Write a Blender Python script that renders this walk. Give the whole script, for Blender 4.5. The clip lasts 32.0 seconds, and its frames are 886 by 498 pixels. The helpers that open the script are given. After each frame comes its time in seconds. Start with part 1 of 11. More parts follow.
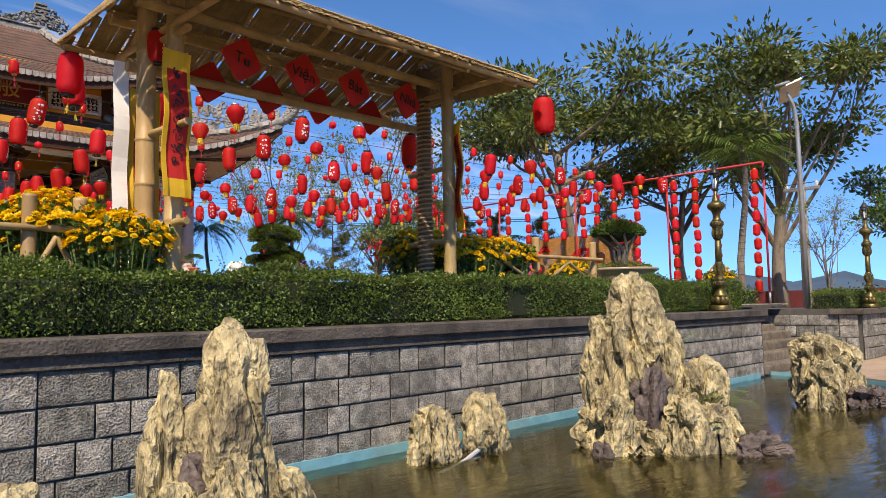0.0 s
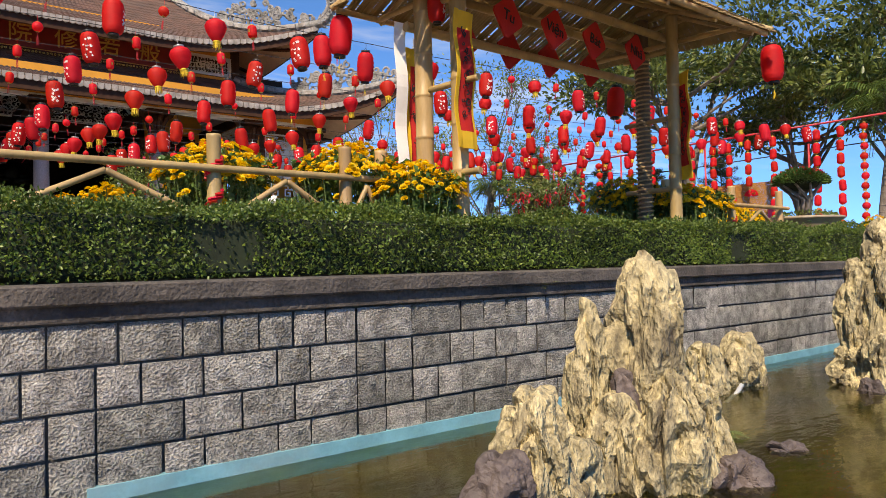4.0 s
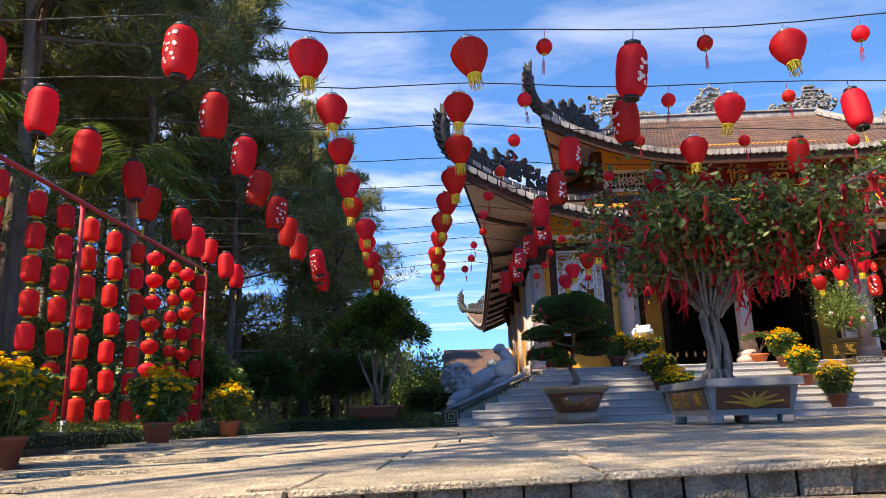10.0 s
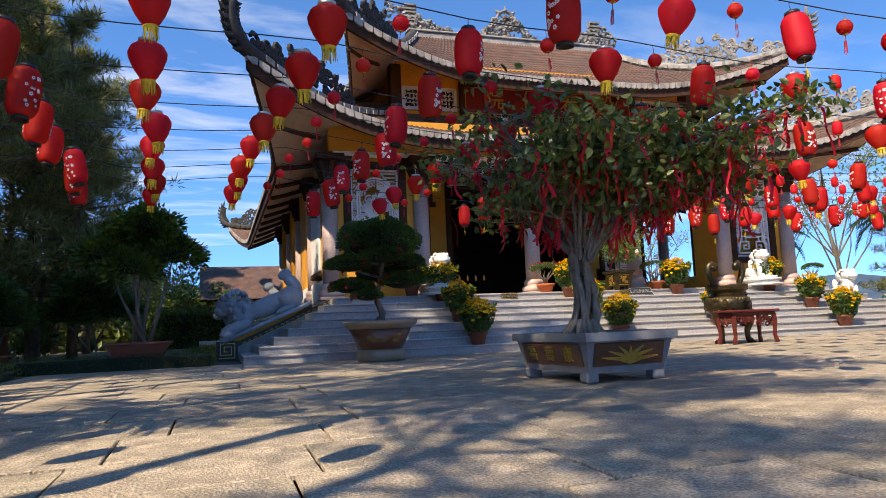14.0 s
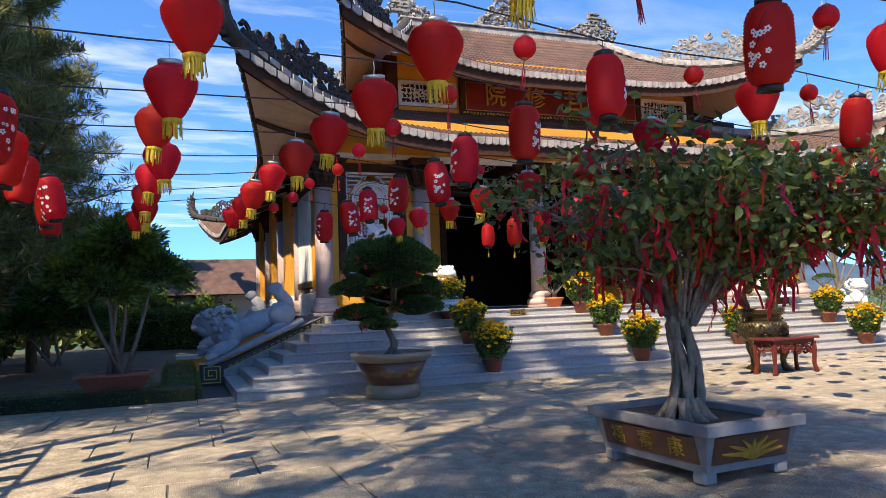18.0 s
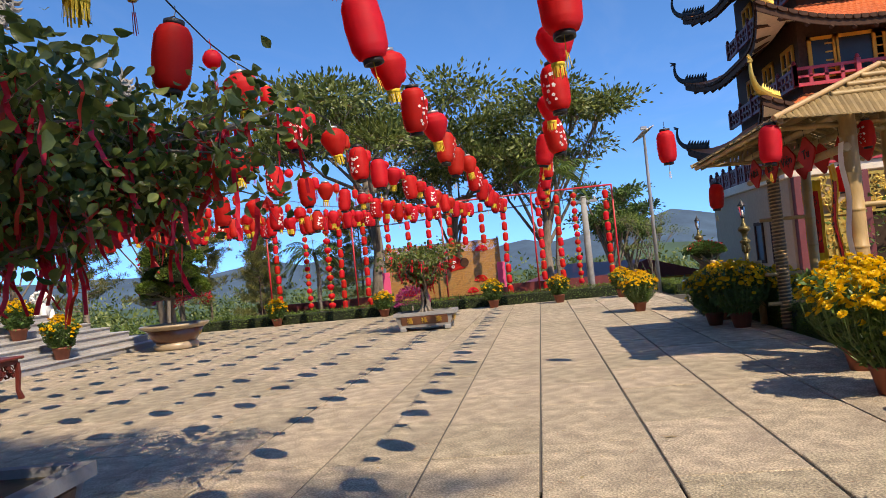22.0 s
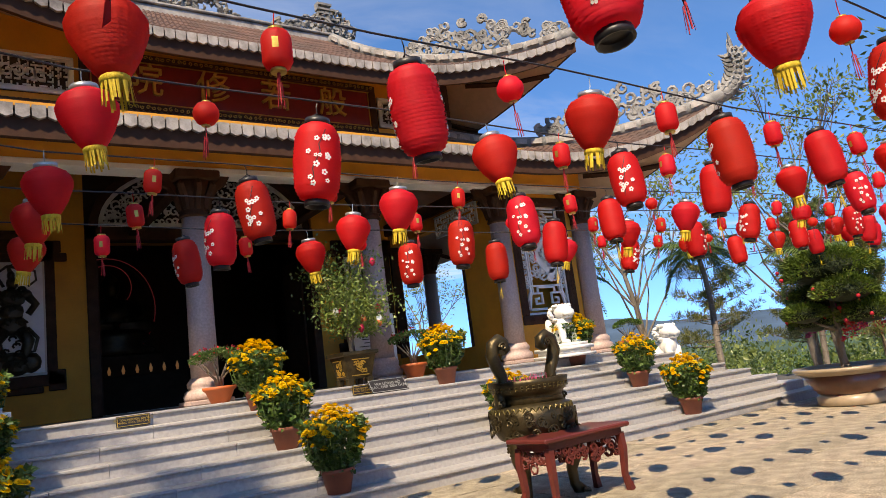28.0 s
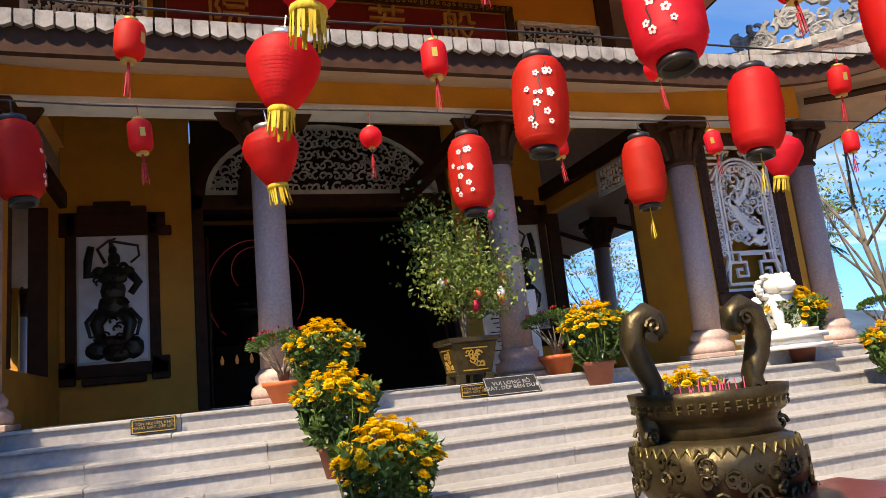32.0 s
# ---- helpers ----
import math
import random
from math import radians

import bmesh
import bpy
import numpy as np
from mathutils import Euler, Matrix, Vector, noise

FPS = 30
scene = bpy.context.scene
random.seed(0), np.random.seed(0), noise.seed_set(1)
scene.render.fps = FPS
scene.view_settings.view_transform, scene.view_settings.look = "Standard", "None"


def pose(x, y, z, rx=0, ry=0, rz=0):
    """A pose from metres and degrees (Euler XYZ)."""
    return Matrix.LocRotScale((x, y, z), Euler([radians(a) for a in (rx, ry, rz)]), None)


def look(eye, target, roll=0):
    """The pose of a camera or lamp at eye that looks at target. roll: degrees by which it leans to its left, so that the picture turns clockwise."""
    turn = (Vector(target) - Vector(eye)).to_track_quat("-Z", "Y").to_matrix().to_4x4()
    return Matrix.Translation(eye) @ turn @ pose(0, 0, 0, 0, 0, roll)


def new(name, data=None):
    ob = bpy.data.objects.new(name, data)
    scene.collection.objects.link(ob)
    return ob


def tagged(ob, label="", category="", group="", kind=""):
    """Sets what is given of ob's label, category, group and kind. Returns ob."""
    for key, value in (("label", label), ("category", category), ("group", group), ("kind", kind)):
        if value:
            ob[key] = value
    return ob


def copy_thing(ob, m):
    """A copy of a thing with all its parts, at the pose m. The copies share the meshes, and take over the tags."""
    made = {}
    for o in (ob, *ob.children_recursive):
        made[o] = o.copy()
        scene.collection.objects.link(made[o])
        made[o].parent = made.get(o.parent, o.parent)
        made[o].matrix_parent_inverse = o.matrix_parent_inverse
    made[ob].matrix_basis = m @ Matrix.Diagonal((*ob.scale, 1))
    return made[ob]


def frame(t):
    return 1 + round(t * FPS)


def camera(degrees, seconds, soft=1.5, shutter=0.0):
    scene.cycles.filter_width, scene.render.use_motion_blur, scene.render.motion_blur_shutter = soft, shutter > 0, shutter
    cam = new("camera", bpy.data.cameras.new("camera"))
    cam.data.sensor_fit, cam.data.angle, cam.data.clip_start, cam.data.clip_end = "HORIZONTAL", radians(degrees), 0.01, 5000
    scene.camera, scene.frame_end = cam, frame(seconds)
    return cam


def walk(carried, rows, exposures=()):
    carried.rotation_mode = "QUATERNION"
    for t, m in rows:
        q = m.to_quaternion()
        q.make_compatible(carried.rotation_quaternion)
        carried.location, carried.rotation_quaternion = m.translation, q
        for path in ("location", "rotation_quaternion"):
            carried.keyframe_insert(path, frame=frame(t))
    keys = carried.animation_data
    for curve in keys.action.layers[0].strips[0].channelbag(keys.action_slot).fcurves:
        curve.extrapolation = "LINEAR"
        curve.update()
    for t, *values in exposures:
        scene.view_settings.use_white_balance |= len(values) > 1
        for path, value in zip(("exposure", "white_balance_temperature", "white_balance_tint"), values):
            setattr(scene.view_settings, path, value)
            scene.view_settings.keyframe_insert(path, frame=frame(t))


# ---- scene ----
cam = camera(63.9, 32.0, soft=0.75)
# seconds, x, y, z, and the three turns of pose()
ROWS = [
    (0.0, -0.121, 0.096, 1.338, 94.63, 1.07, -44.11),
    (0.5, -0.185, 0.158, 1.382, 97.75, -0.02, -44.04),
    (1.0, -0.388, 0.284, 1.398, 99.69, -0.13, -43.85),
    (1.5, -0.518, 0.421, 1.372, 98.53, -0.03, -46.23),
    (2.0, -0.651, 0.588, 1.321, 95.38, -0.4, -51.44),
    (2.5, -0.847, 0.676, 1.302, 91.97, -0.76, -55.96),
    (4.5, -2.058, 1.127, 1.241, 93.05, 1.66, -29.23),
    (5.0, -2.384, 1.305, 1.287, 96.0, 1.15, -20.13),
    (5.5, -2.662, 1.486, 1.302, 98.69, 0.27, -11.12),
    (6.0, -3.022, 1.637, 1.3, 100.24, -0.84, -0.62),
    (6.5, -3.411, 1.766, 1.312, 100.95, -1.58, 10.2),
    (7.0, -3.798, 2.017, 1.297, 101.65, -2.22, 18.69),
    (7.5, -4.131, 2.32, 1.282, 102.81, -2.54, 23.19),
    (8.0, -4.382, 2.692, 1.298, 104.23, -1.71, 23.52),
    (8.5, -4.687, 3.047, 1.305, 104.89, -0.0, 19.88),
    (9.0, -4.954, 3.458, 1.323, 104.71, 1.13, 14.52),
    (9.5, -5.205, 3.882, 1.386, 104.1, 2.0, 8.67),
    (10.0, -5.399, 4.321, 1.396, 103.62, 1.76, 2.38),
    (10.5, -5.535, 4.731, 1.363, 103.31, 1.67, -4.25),
    (11.0, -5.73, 5.061, 1.393, 102.38, 2.19, -9.36),
    (11.5, -5.891, 5.323, 1.494, 100.78, 2.66, -12.06),
    (12.0, -5.975, 5.525, 1.529, 99.01, 2.51, -13.79),
    (12.5, -6.007, 5.699, 1.636, 97.94, 2.03, -15.36),
    (13.0, -6.115, 5.833, 1.696, 97.35, 1.87, -16.7),
    (13.5, -6.181, 5.927, 1.794, 96.68, 2.23, -17.4),
    (14.0, -6.172, 6.108, 1.877, 96.05, 2.37, -17.52),
    (14.5, -6.195, 6.234, 1.942, 95.5, 2.5, -17.87),
    (16.5, -6.481, 6.967, 2.388, 95.37, 2.55, -20.76),
    (17.0, -6.63, 7.152, 2.505, 95.33, 2.73, -21.84),
    (17.5, -6.592, 7.377, 2.634, 94.66, 2.43, -21.57),
    (18.0, -6.627, 7.626, 2.715, 94.51, 2.16, -20.51),
    (18.5, -6.708, 7.794, 2.768, 95.66, 2.59, -21.36),
    (19.0, -6.736, 8.018, 2.757, 97.44, 2.98, -23.81),
    (19.5, -6.624, 8.253, 2.757, 98.63, 3.15, -28.67),
    (20.0, -6.565, 8.538, 2.736, 98.0, 3.41, -36.4),
    (20.5, -6.439, 8.745, 2.685, 96.47, 3.26, -44.96),
    (21.0, -6.325, 9.002, 2.666, 95.23, 3.61, -55.34),
    (21.5, -6.01, 9.268, 2.65, 93.48, 5.4, -69.05),
    (22.0, -5.636, 9.445, 2.629, 91.46, 5.59, -82.18),
    (22.5, -5.198, 9.745, 2.637, 91.35, 5.25, -89.43),
    (23.0, -4.765, 10.059, 2.684, 92.92, 5.49, -90.08),
    (23.5, -4.346, 10.278, 2.682, 94.57, 5.89, -87.14),
    (24.0, -3.935, 10.498, 2.689, 95.85, 6.08, -82.81),
    (24.5, -3.537, 10.712, 2.675, 96.56, 6.54, -78.2),
    (26.5, -2.134, 11.503, 2.641, 97.15, 8.25, -58.78),
    (27.0, -1.798, 11.767, 2.6, 97.19, 8.03, -50.77),
    (27.5, -1.474, 12.037, 2.62, 97.74, 7.48, -42.22),
    (28.0, -1.239, 12.365, 2.628, 99.69, 7.17, -34.01),
    (28.5, -0.969, 12.673, 2.644, 102.37, 7.01, -26.58),
    (29.0, -0.754, 13.026, 2.618, 104.7, 7.09, -21.03),
    (29.5, -0.562, 13.378, 2.636, 104.81, 7.26, -18.14),
    (30.0, -0.255, 13.697, 2.632, 102.86, 7.12, -17.72),
    (30.5, 0.021, 14.034, 2.61, 100.65, 7.17, -19.68),
    (31.0, 0.362, 14.322, 2.593, 99.88, 7.02, -21.45),
    (31.5, 0.704, 14.572, 2.59, 100.53, 6.63, -20.83),
    (32.0, 1.072, 14.792, 2.599, 100.75, 5.8, -18.27),
]
EXPOSURES = [(t, stops, kelvin, 13) for t, stops, kelvin in ((0, 0.38, 7700), (3, 0.35, 7700), (5, 0.72, 7800), (6, 0.75, 7800), (8, 1.28, 7900), (10, 1.15, 7900), (12, 0.85, 7800), (14, 0.75, 7600), (18, 1.0, 7300), (20, 0.85, 7300), (21.5, 0.52, 7450), (23, 0.42, 7700), (24, 0.58, 7800), (26.5, 0.5, 8000), (29, 0.78, 8000), (32, 0.9, 7800))]
walk(cam, [(t, pose(*p)) for t, *p in ROWS], EXPOSURES)

# ---- light ----
SUN_DIR = Vector((-0.67, -0.56, 1.0)).normalized()
sun = new("sun", bpy.data.lights.new("sun", "SUN"))
sun.data.energy, sun.data.angle, sun.data.color = 4.6, radians(0.55), (1.0, 0.91, 0.77)
sun.matrix_world = look(SUN_DIR * 60, (0, 0, 0))
world = bpy.data.worlds.new("world")
scene.world = world
world.use_nodes = True
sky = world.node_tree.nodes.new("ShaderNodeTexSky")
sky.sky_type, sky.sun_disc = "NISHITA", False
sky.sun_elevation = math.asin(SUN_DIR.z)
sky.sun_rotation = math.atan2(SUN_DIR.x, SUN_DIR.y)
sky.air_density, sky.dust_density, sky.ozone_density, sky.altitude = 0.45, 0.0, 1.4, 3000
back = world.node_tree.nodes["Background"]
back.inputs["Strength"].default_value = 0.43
tone = world.node_tree.nodes.new("ShaderNodeHueSaturation")
tone.inputs["Saturation"].default_value = 1.22
tone.inputs["Hue"].default_value = 0.499
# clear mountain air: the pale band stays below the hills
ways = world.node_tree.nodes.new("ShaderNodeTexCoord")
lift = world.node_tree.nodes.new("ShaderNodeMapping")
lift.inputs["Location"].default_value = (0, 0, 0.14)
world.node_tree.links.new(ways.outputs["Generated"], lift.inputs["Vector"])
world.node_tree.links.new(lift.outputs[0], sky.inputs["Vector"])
world.node_tree.links.new(sky.outputs[0], tone.inputs["Color"])
world.node_tree.links.new(tone.outputs[0], back.inputs[0])


# ---- materials ----
def material(name, base, rough=0.6, metal=0.0, vary=0.25, scale=6.0, fine=60.0, bump=0.25, dirt=None, dirt_amount=0.4,
             dirt_scale=1.3, coat=0.0, random_hue=0.0, island=0.0, stretch=(1, 1, 1), through_light=0.0, spec=0.5, depth=0.01, grain=0.45, world_size=False):
    m = bpy.data.materials.new(name)
    m.use_nodes = True
    nt = m.node_tree
    n, link = nt.nodes, nt.links.new
    b = n["Principled BSDF"]
    co = n.new("ShaderNodeTexCoord")
    mp = n.new("ShaderNodeMapping")
    mp.inputs["Scale"].default_value = stretch
    link(n.new("ShaderNodeNewGeometry").outputs["Position"] if world_size else co.outputs["Object"], mp.inputs["Vector"])
    n1 = n.new("ShaderNodeTexNoise")
    n1.inputs["Scale"].default_value, n1.inputs["Detail"].default_value = scale, 5
    n2 = n.new("ShaderNodeTexNoise")
    n2.inputs["Scale"].default_value, n2.inputs["Detail"].default_value = fine, 3
    link(mp.outputs[0], n1.inputs["Vector"])
    link(mp.outputs[0], n2.inputs["Vector"])
    mix = n.new("ShaderNodeMix")
    mix.data_type = "RGBA"
    lo = tuple(c * (1 - vary) for c in base) + (1,)
    hi = tuple(min(1.0, c * (1 + vary)) for c in base) + (1,)
    mix.inputs["A"].default_value, mix.inputs["B"].default_value = lo, hi
    add = n.new("ShaderNodeMath")
    add.operation = "MULTIPLY_ADD"
    add.inputs[1].default_value = grain
    link(n2.outputs["Fac"], add.inputs[0])
    half = n.new("ShaderNodeMath")
    half.operation = "MULTIPLY_ADD"
    half.inputs[1].default_value, half.inputs[2].default_value = 1.5, -0.5
    link(n1.outputs["Fac"], half.inputs[0])
    link(half.outputs[0], add.inputs[2])
    sub = n.new("ShaderNodeMath")
    sub.operation, sub.use_clamp = "SUBTRACT", True
    sub.inputs[1].default_value = grain * 0.5 - 0.025
    link(add.outputs[0], sub.inputs[0])
    link(sub.outputs[0], mix.inputs["Factor"])
    col = mix.outputs["Result"]
    if dirt:
        n3 = n.new("ShaderNodeTexNoise")
        n3.inputs["Scale"].default_value, n3.inputs["Detail"].default_value, n3.inputs["Roughness"].default_value = dirt_scale, 8, 0.65
        link(mp.outputs[0], n3.inputs["Vector"])
        ramp = n.new("ShaderNodeValToRGB")
        ramp.color_ramp.elements[0].position, ramp.color_ramp.elements[1].position = 0.48, 0.68
        link(n3.outputs["Fac"], ramp.inputs[0])
        am = n.new("ShaderNodeMath")
        am.operation = "MULTIPLY"
        am.inputs[1].default_value = dirt_amount
        link(ramp.outputs[0], am.inputs[0])
        mx = n.new("ShaderNodeMix")
        mx.data_type = "RGBA"
        link(am.outputs[0], mx.inputs["Factor"])
        link(col, mx.inputs["A"])
        mx.inputs["B"].default_value = tuple(dirt) + (1,)
        col = mx.outputs["Result"]
    if random_hue or island:
        hs = n.new("ShaderNodeHueSaturation")
        if island:
            src = n.new("ShaderNodeNewGeometry").outputs["Random Per Island"]
            amount = island
        else:
            src = n.new("ShaderNodeObjectInfo").outputs["Random"]
            amount = random_hue
        mr = n.new("ShaderNodeMapRange")
        mr.inputs["To Min"].default_value, mr.inputs["To Max"].default_value = 1 - amount, 1 + amount
        link(src, mr.inputs["Value"])
        link(mr.outputs[0], hs.inputs["Value"])
        mr2 = n.new("ShaderNodeMapRange")
        mr2.inputs["To Min"].default_value, mr2.inputs["To Max"].default_value = 0.5 + amount * 0.05, 0.5 - amount * 0.05
        link(src, mr2.inputs["Value"])
        link(mr2.outputs[0], hs.inputs["Hue"])
        link(col, hs.inputs["Color"])
        col = hs.outputs[0]
    link(col, b.inputs["Base Color"])
    b.inputs["Roughness"].default_value, b.inputs["Metallic"].default_value = rough, metal
    b.inputs["Specular IOR Level"].default_value = spec
    if coat:
        b.inputs["Coat Weight"].default_value = coat
        b.inputs["Coat Roughness"].default_value = 0.15
    if bump:
        bp = n.new("ShaderNodeBump")
        bp.inputs["Strength"].default_value, bp.inputs["Distance"].default_value = bump, depth
        link(add.outputs[0], bp.inputs["Height"])
        link(bp.outputs[0], b.inputs["Normal"])
    if through_light:
        tr = n.new("ShaderNodeBsdfTranslucent")
        link(col, tr.inputs["Color"])
        ms = n.new("ShaderNodeMixShader")
        ms.inputs[0].default_value = through_light
        link(b.outputs[0], ms.inputs[1])
        link(tr.outputs[0], ms.inputs[2])
        link(ms.outputs[0], n["Material Output"].inputs[0])
    return m


M_GRANITE = material("rough_granite", (0.46, 0.44, 0.395), 0.85, vary=0.6, scale=11, fine=75, bump=1.0, grain=1.6, world_size=True, dirt=(0.12, 0.11, 0.10), dirt_amount=0.45, dirt_scale=2.2, random_hue=0.3, depth=0.035)
M_JOINT = material("dark_mortar", (0.10, 0.092, 0.08), 0.95, vary=0.3)
M_CAP = material("weathered_cap_stone", (0.115, 0.098, 0.082), 0.85, vary=0.5, scale=5, fine=45, grain=1.0, dirt=(0.022, 0.019, 0.017), dirt_amount=0.9, dirt_scale=2.4, bump=0.7, depth=0.02)
M_STEPJOINT = material("step_mortar", (0.10, 0.085, 0.065), 0.95, vary=0.3)
M_STEP = material("step_stone", (0.27, 0.22, 0.16), 0.85, vary=0.55, scale=9, fine=70, bump=1.0, grain=1.4, world_size=True, dirt=(0.06, 0.05, 0.04), dirt_amount=0.5, random_hue=0.2, depth=0.02)
M_SLAB = material("court_slab", (0.50, 0.415, 0.29), 0.8, vary=0.5, scale=5.5, fine=62, bump=1.0, grain=2.2, dirt=(0.25, 0.2, 0.15), dirt_amount=0.5, dirt_scale=0.9, random_hue=0.13)
M_SLAB_FAR = material("court_slab_far", (0.50, 0.415, 0.29), 0.8, vary=0.5, scale=5.5, fine=62, bump=1.0, grain=2.2, dirt=(0.25, 0.2, 0.15), dirt_amount=0.5, dirt_scale=0.9, island=0.13)
M_PAVE = material("tan_paving", (0.42, 0.31, 0.22), 0.8, vary=0.2, scale=3, fine=40, dirt=(0.2, 0.15, 0.11), dirt_amount=0.5, island=0.15)
M_EARTH = material("soil_and_litter", (0.14, 0.09, 0.05), 0.95, vary=0.5, scale=3, fine=30, bump=0.6, dirt=(0.06, 0.08, 0.03), dirt_amount=0.6)
M_GRASSLAND = material("far_scrub", (0.085, 0.105, 0.035), 0.95, vary=0.5, scale=0.15, fine=2, dirt=(0.2, 0.15, 0.08), dirt_amount=0.6, dirt_scale=0.06)
M_POLISHED = material("grey_granite_tread", (0.42, 0.405, 0.39), 0.45, vary=0.22, scale=20, fine=260, bump=0.08, dirt=(0.28, 0.26, 0.24), dirt_amount=0.35, dirt_scale=1.5, random_hue=0.1)
M_OCHRE = material("ochre_plaster", (0.74, 0.33, 0.033), 0.75, vary=0.12, scale=2, fine=30, bump=0.12, dirt=(0.36, 0.16, 0.03), dirt_amount=0.3)
M_WHITE = material("white_stone_paint", (0.82, 0.81, 0.78), 0.6, vary=0.1, scale=5, bump=0.15, dirt=(0.4, 0.38, 0.34), dirt_amount=0.35)
M_CREAM = material("cream_plaster", (0.66, 0.58, 0.46), 0.75, vary=0.1, dirt=(0.4, 0.33, 0.25), dirt_amount=0.3)
M_BROWN = material("dark_brown_trim", (0.075, 0.036, 0.022), 0.7, vary=0.3, scale=6, bump=0.15, spec=0.12)
M_PINK = material("pink_granite", (0.50, 0.37, 0.33), 0.5, vary=0.25, scale=30, fine=240, bump=0.06, dirt=(0.38, 0.28, 0.25), dirt_amount=0.4)
M_TILE = material("brown_roof_tile", (0.135, 0.07, 0.048), 0.75, vary=0.5, scale=2.5, fine=16, bump=0.3, dirt=(0.07, 0.055, 0.045), dirt_amount=0.6, dirt_scale=1.0)
M_TILE_END = material("pale_tile_end", (0.44, 0.40, 0.36), 0.8, vary=0.35, scale=5, dirt=(0.06, 0.05, 0.045), dirt_amount=0.75, dirt_scale=2.0)
M_ORN = material("grey_cement_ornament", (0.33, 0.32, 0.30), 0.85, vary=0.4, scale=6, bump=0.4, dirt=(0.05, 0.05, 0.045), dirt_amount=0.75, dirt_scale=1.6)
# much darker version of the cement ornament colour, for some roof corners
M_DARKORN = material("near_black_ornament", (0.05, 0.048, 0.046), 0.85, vary=0.5, scale=6, bump=0.4, dirt=(0.03, 0.03, 0.028), dirt_amount=0.7, dirt_scale=1.6)
M_SOFFIT = material("peach_soffit", (0.62, 0.43, 0.30), 0.75, vary=0.12, dirt=(0.4, 0.28, 0.2), dirt_amount=0.3)
# near-black: the shade of rooms and openings is put into this colour
M_INTERIORSHADE = material("painted_interior_shade", (0.05, 0.032, 0.022), 0.8, vary=0.3, spec=0.1)
M_GOLD = material("gold_paint", (0.68, 0.44, 0.09), 0.38, metal=0.65, vary=0.2, scale=20, dirt=(0.2, 0.12, 0.03), dirt_amount=0.4, dirt_scale=8)
M_GILT = material("gilt_lettering", (0.62, 0.40, 0.10), 0.45, metal=0.3, vary=0.15, scale=20)
M_SIGNRED = material("sign_red", (0.2, 0.012, 0.014), 0.5, vary=0.15)
M_BRASS = material("aged_brass", (0.20, 0.155, 0.055), 0.42, metal=0.7, vary=0.5, scale=8, fine=50, bump=0.3, grain=0.9, dirt=(0.03, 0.03, 0.02), dirt_amount=0.9, dirt_scale=5.0)
M_BRONZE = material("dark_bronze", (0.10, 0.075, 0.035), 0.42, metal=0.7, vary=0.5, scale=10, fine=60, bump=0.35, dirt=(0.02, 0.018, 0.014), dirt_amount=0.6, dirt_scale=5)
M_RED = material("red_lantern_cloth", (0.84, 0.017, 0.022), 0.62, vary=0.12, scale=8, fine=120, bump=0.12, through_light=0.52, random_hue=0.1)
M_REDPOLE = material("red_painted_steel", (0.50, 0.02, 0.03), 0.45, vary=0.15, dirt=(0.25, 0.04, 0.03), dirt_amount=0.4)
M_BLACK = material("black_plastic", (0.018, 0.016, 0.016), 0.45, vary=0.2)
M_YELLOW = material("yellow_fringe", (0.72, 0.50, 0.03), 0.7, vary=0.25, scale=60, fine=200, stretch=(1, 1, 0.1), bump=0.5)
M_TASSEL = material("red_tassel", (0.42, 0.012, 0.02), 0.7, vary=0.25, scale=60, fine=200, bump=0.4)
M_SILVER = material("silver_collar", (0.55, 0.53, 0.48), 0.35, metal=0.8, vary=0.2)
M_PRINT = material("white_blossom_print", (0.78, 0.70, 0.68), 0.6, vary=0.08)
M_WIRE = material("dark_cable", (0.03, 0.028, 0.027), 0.6, vary=0.2)
M_BAMBOO = material("dry_bamboo", (0.46, 0.31, 0.13), 0.5, vary=0.3, scale=5, fine=60, stretch=(1, 1, 0.25), bump=0.25, dirt=(0.22, 0.13, 0.05), dirt_amount=0.55, dirt_scale=3, random_hue=0.15)
M_DARKBAMBOO = material("dark_rope_wrapped_bamboo", (0.17, 0.115, 0.06), 0.7, vary=0.35, scale=7, bump=0.4, dirt=(0.06, 0.04, 0.02), dirt_amount=0.6)
M_THATCH = material("split_bamboo_thatch", (0.33, 0.215, 0.085), 0.65, vary=0.35, scale=9, fine=60, bump=0.3, dirt=(0.17, 0.11, 0.05), dirt_amount=0.5, dirt_scale=3, island=0.3)
M_HEDGE = material("hedge_leaf", (0.112, 0.18, 0.026), 0.45, vary=0.5, scale=2.5, fine=25, bump=0, island=0.5, through_light=0.25)
# near-black green: shade deep in the foliage, put into the colour
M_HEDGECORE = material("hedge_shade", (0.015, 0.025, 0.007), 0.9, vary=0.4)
M_LEAF = material("broad_leaf", (0.15, 0.195, 0.045), 0.4, vary=0.4, scale=2, bump=0, island=0.45, through_light=0.3)
M_BONSAI = material("bonsai_leaf", (0.085, 0.165, 0.034), 0.42, vary=0.4, scale=3, bump=0, island=0.45, through_light=0.22)
M_PINE = material("pine_needles", (0.27, 0.275, 0.085), 0.5, vary=0.45, scale=0.8, bump=0, island=0.45, through_light=0.55)
M_PALM = material("palm_frond", (0.11, 0.18, 0.04), 0.4, vary=0.35, scale=2, bump=0, island=0.4, through_light=0.3)
M_YOUNG = material("light_green_leaf", (0.19, 0.26, 0.055), 0.45, vary=0.35, scale=3, bump=0, island=0.4, through_light=0.3)
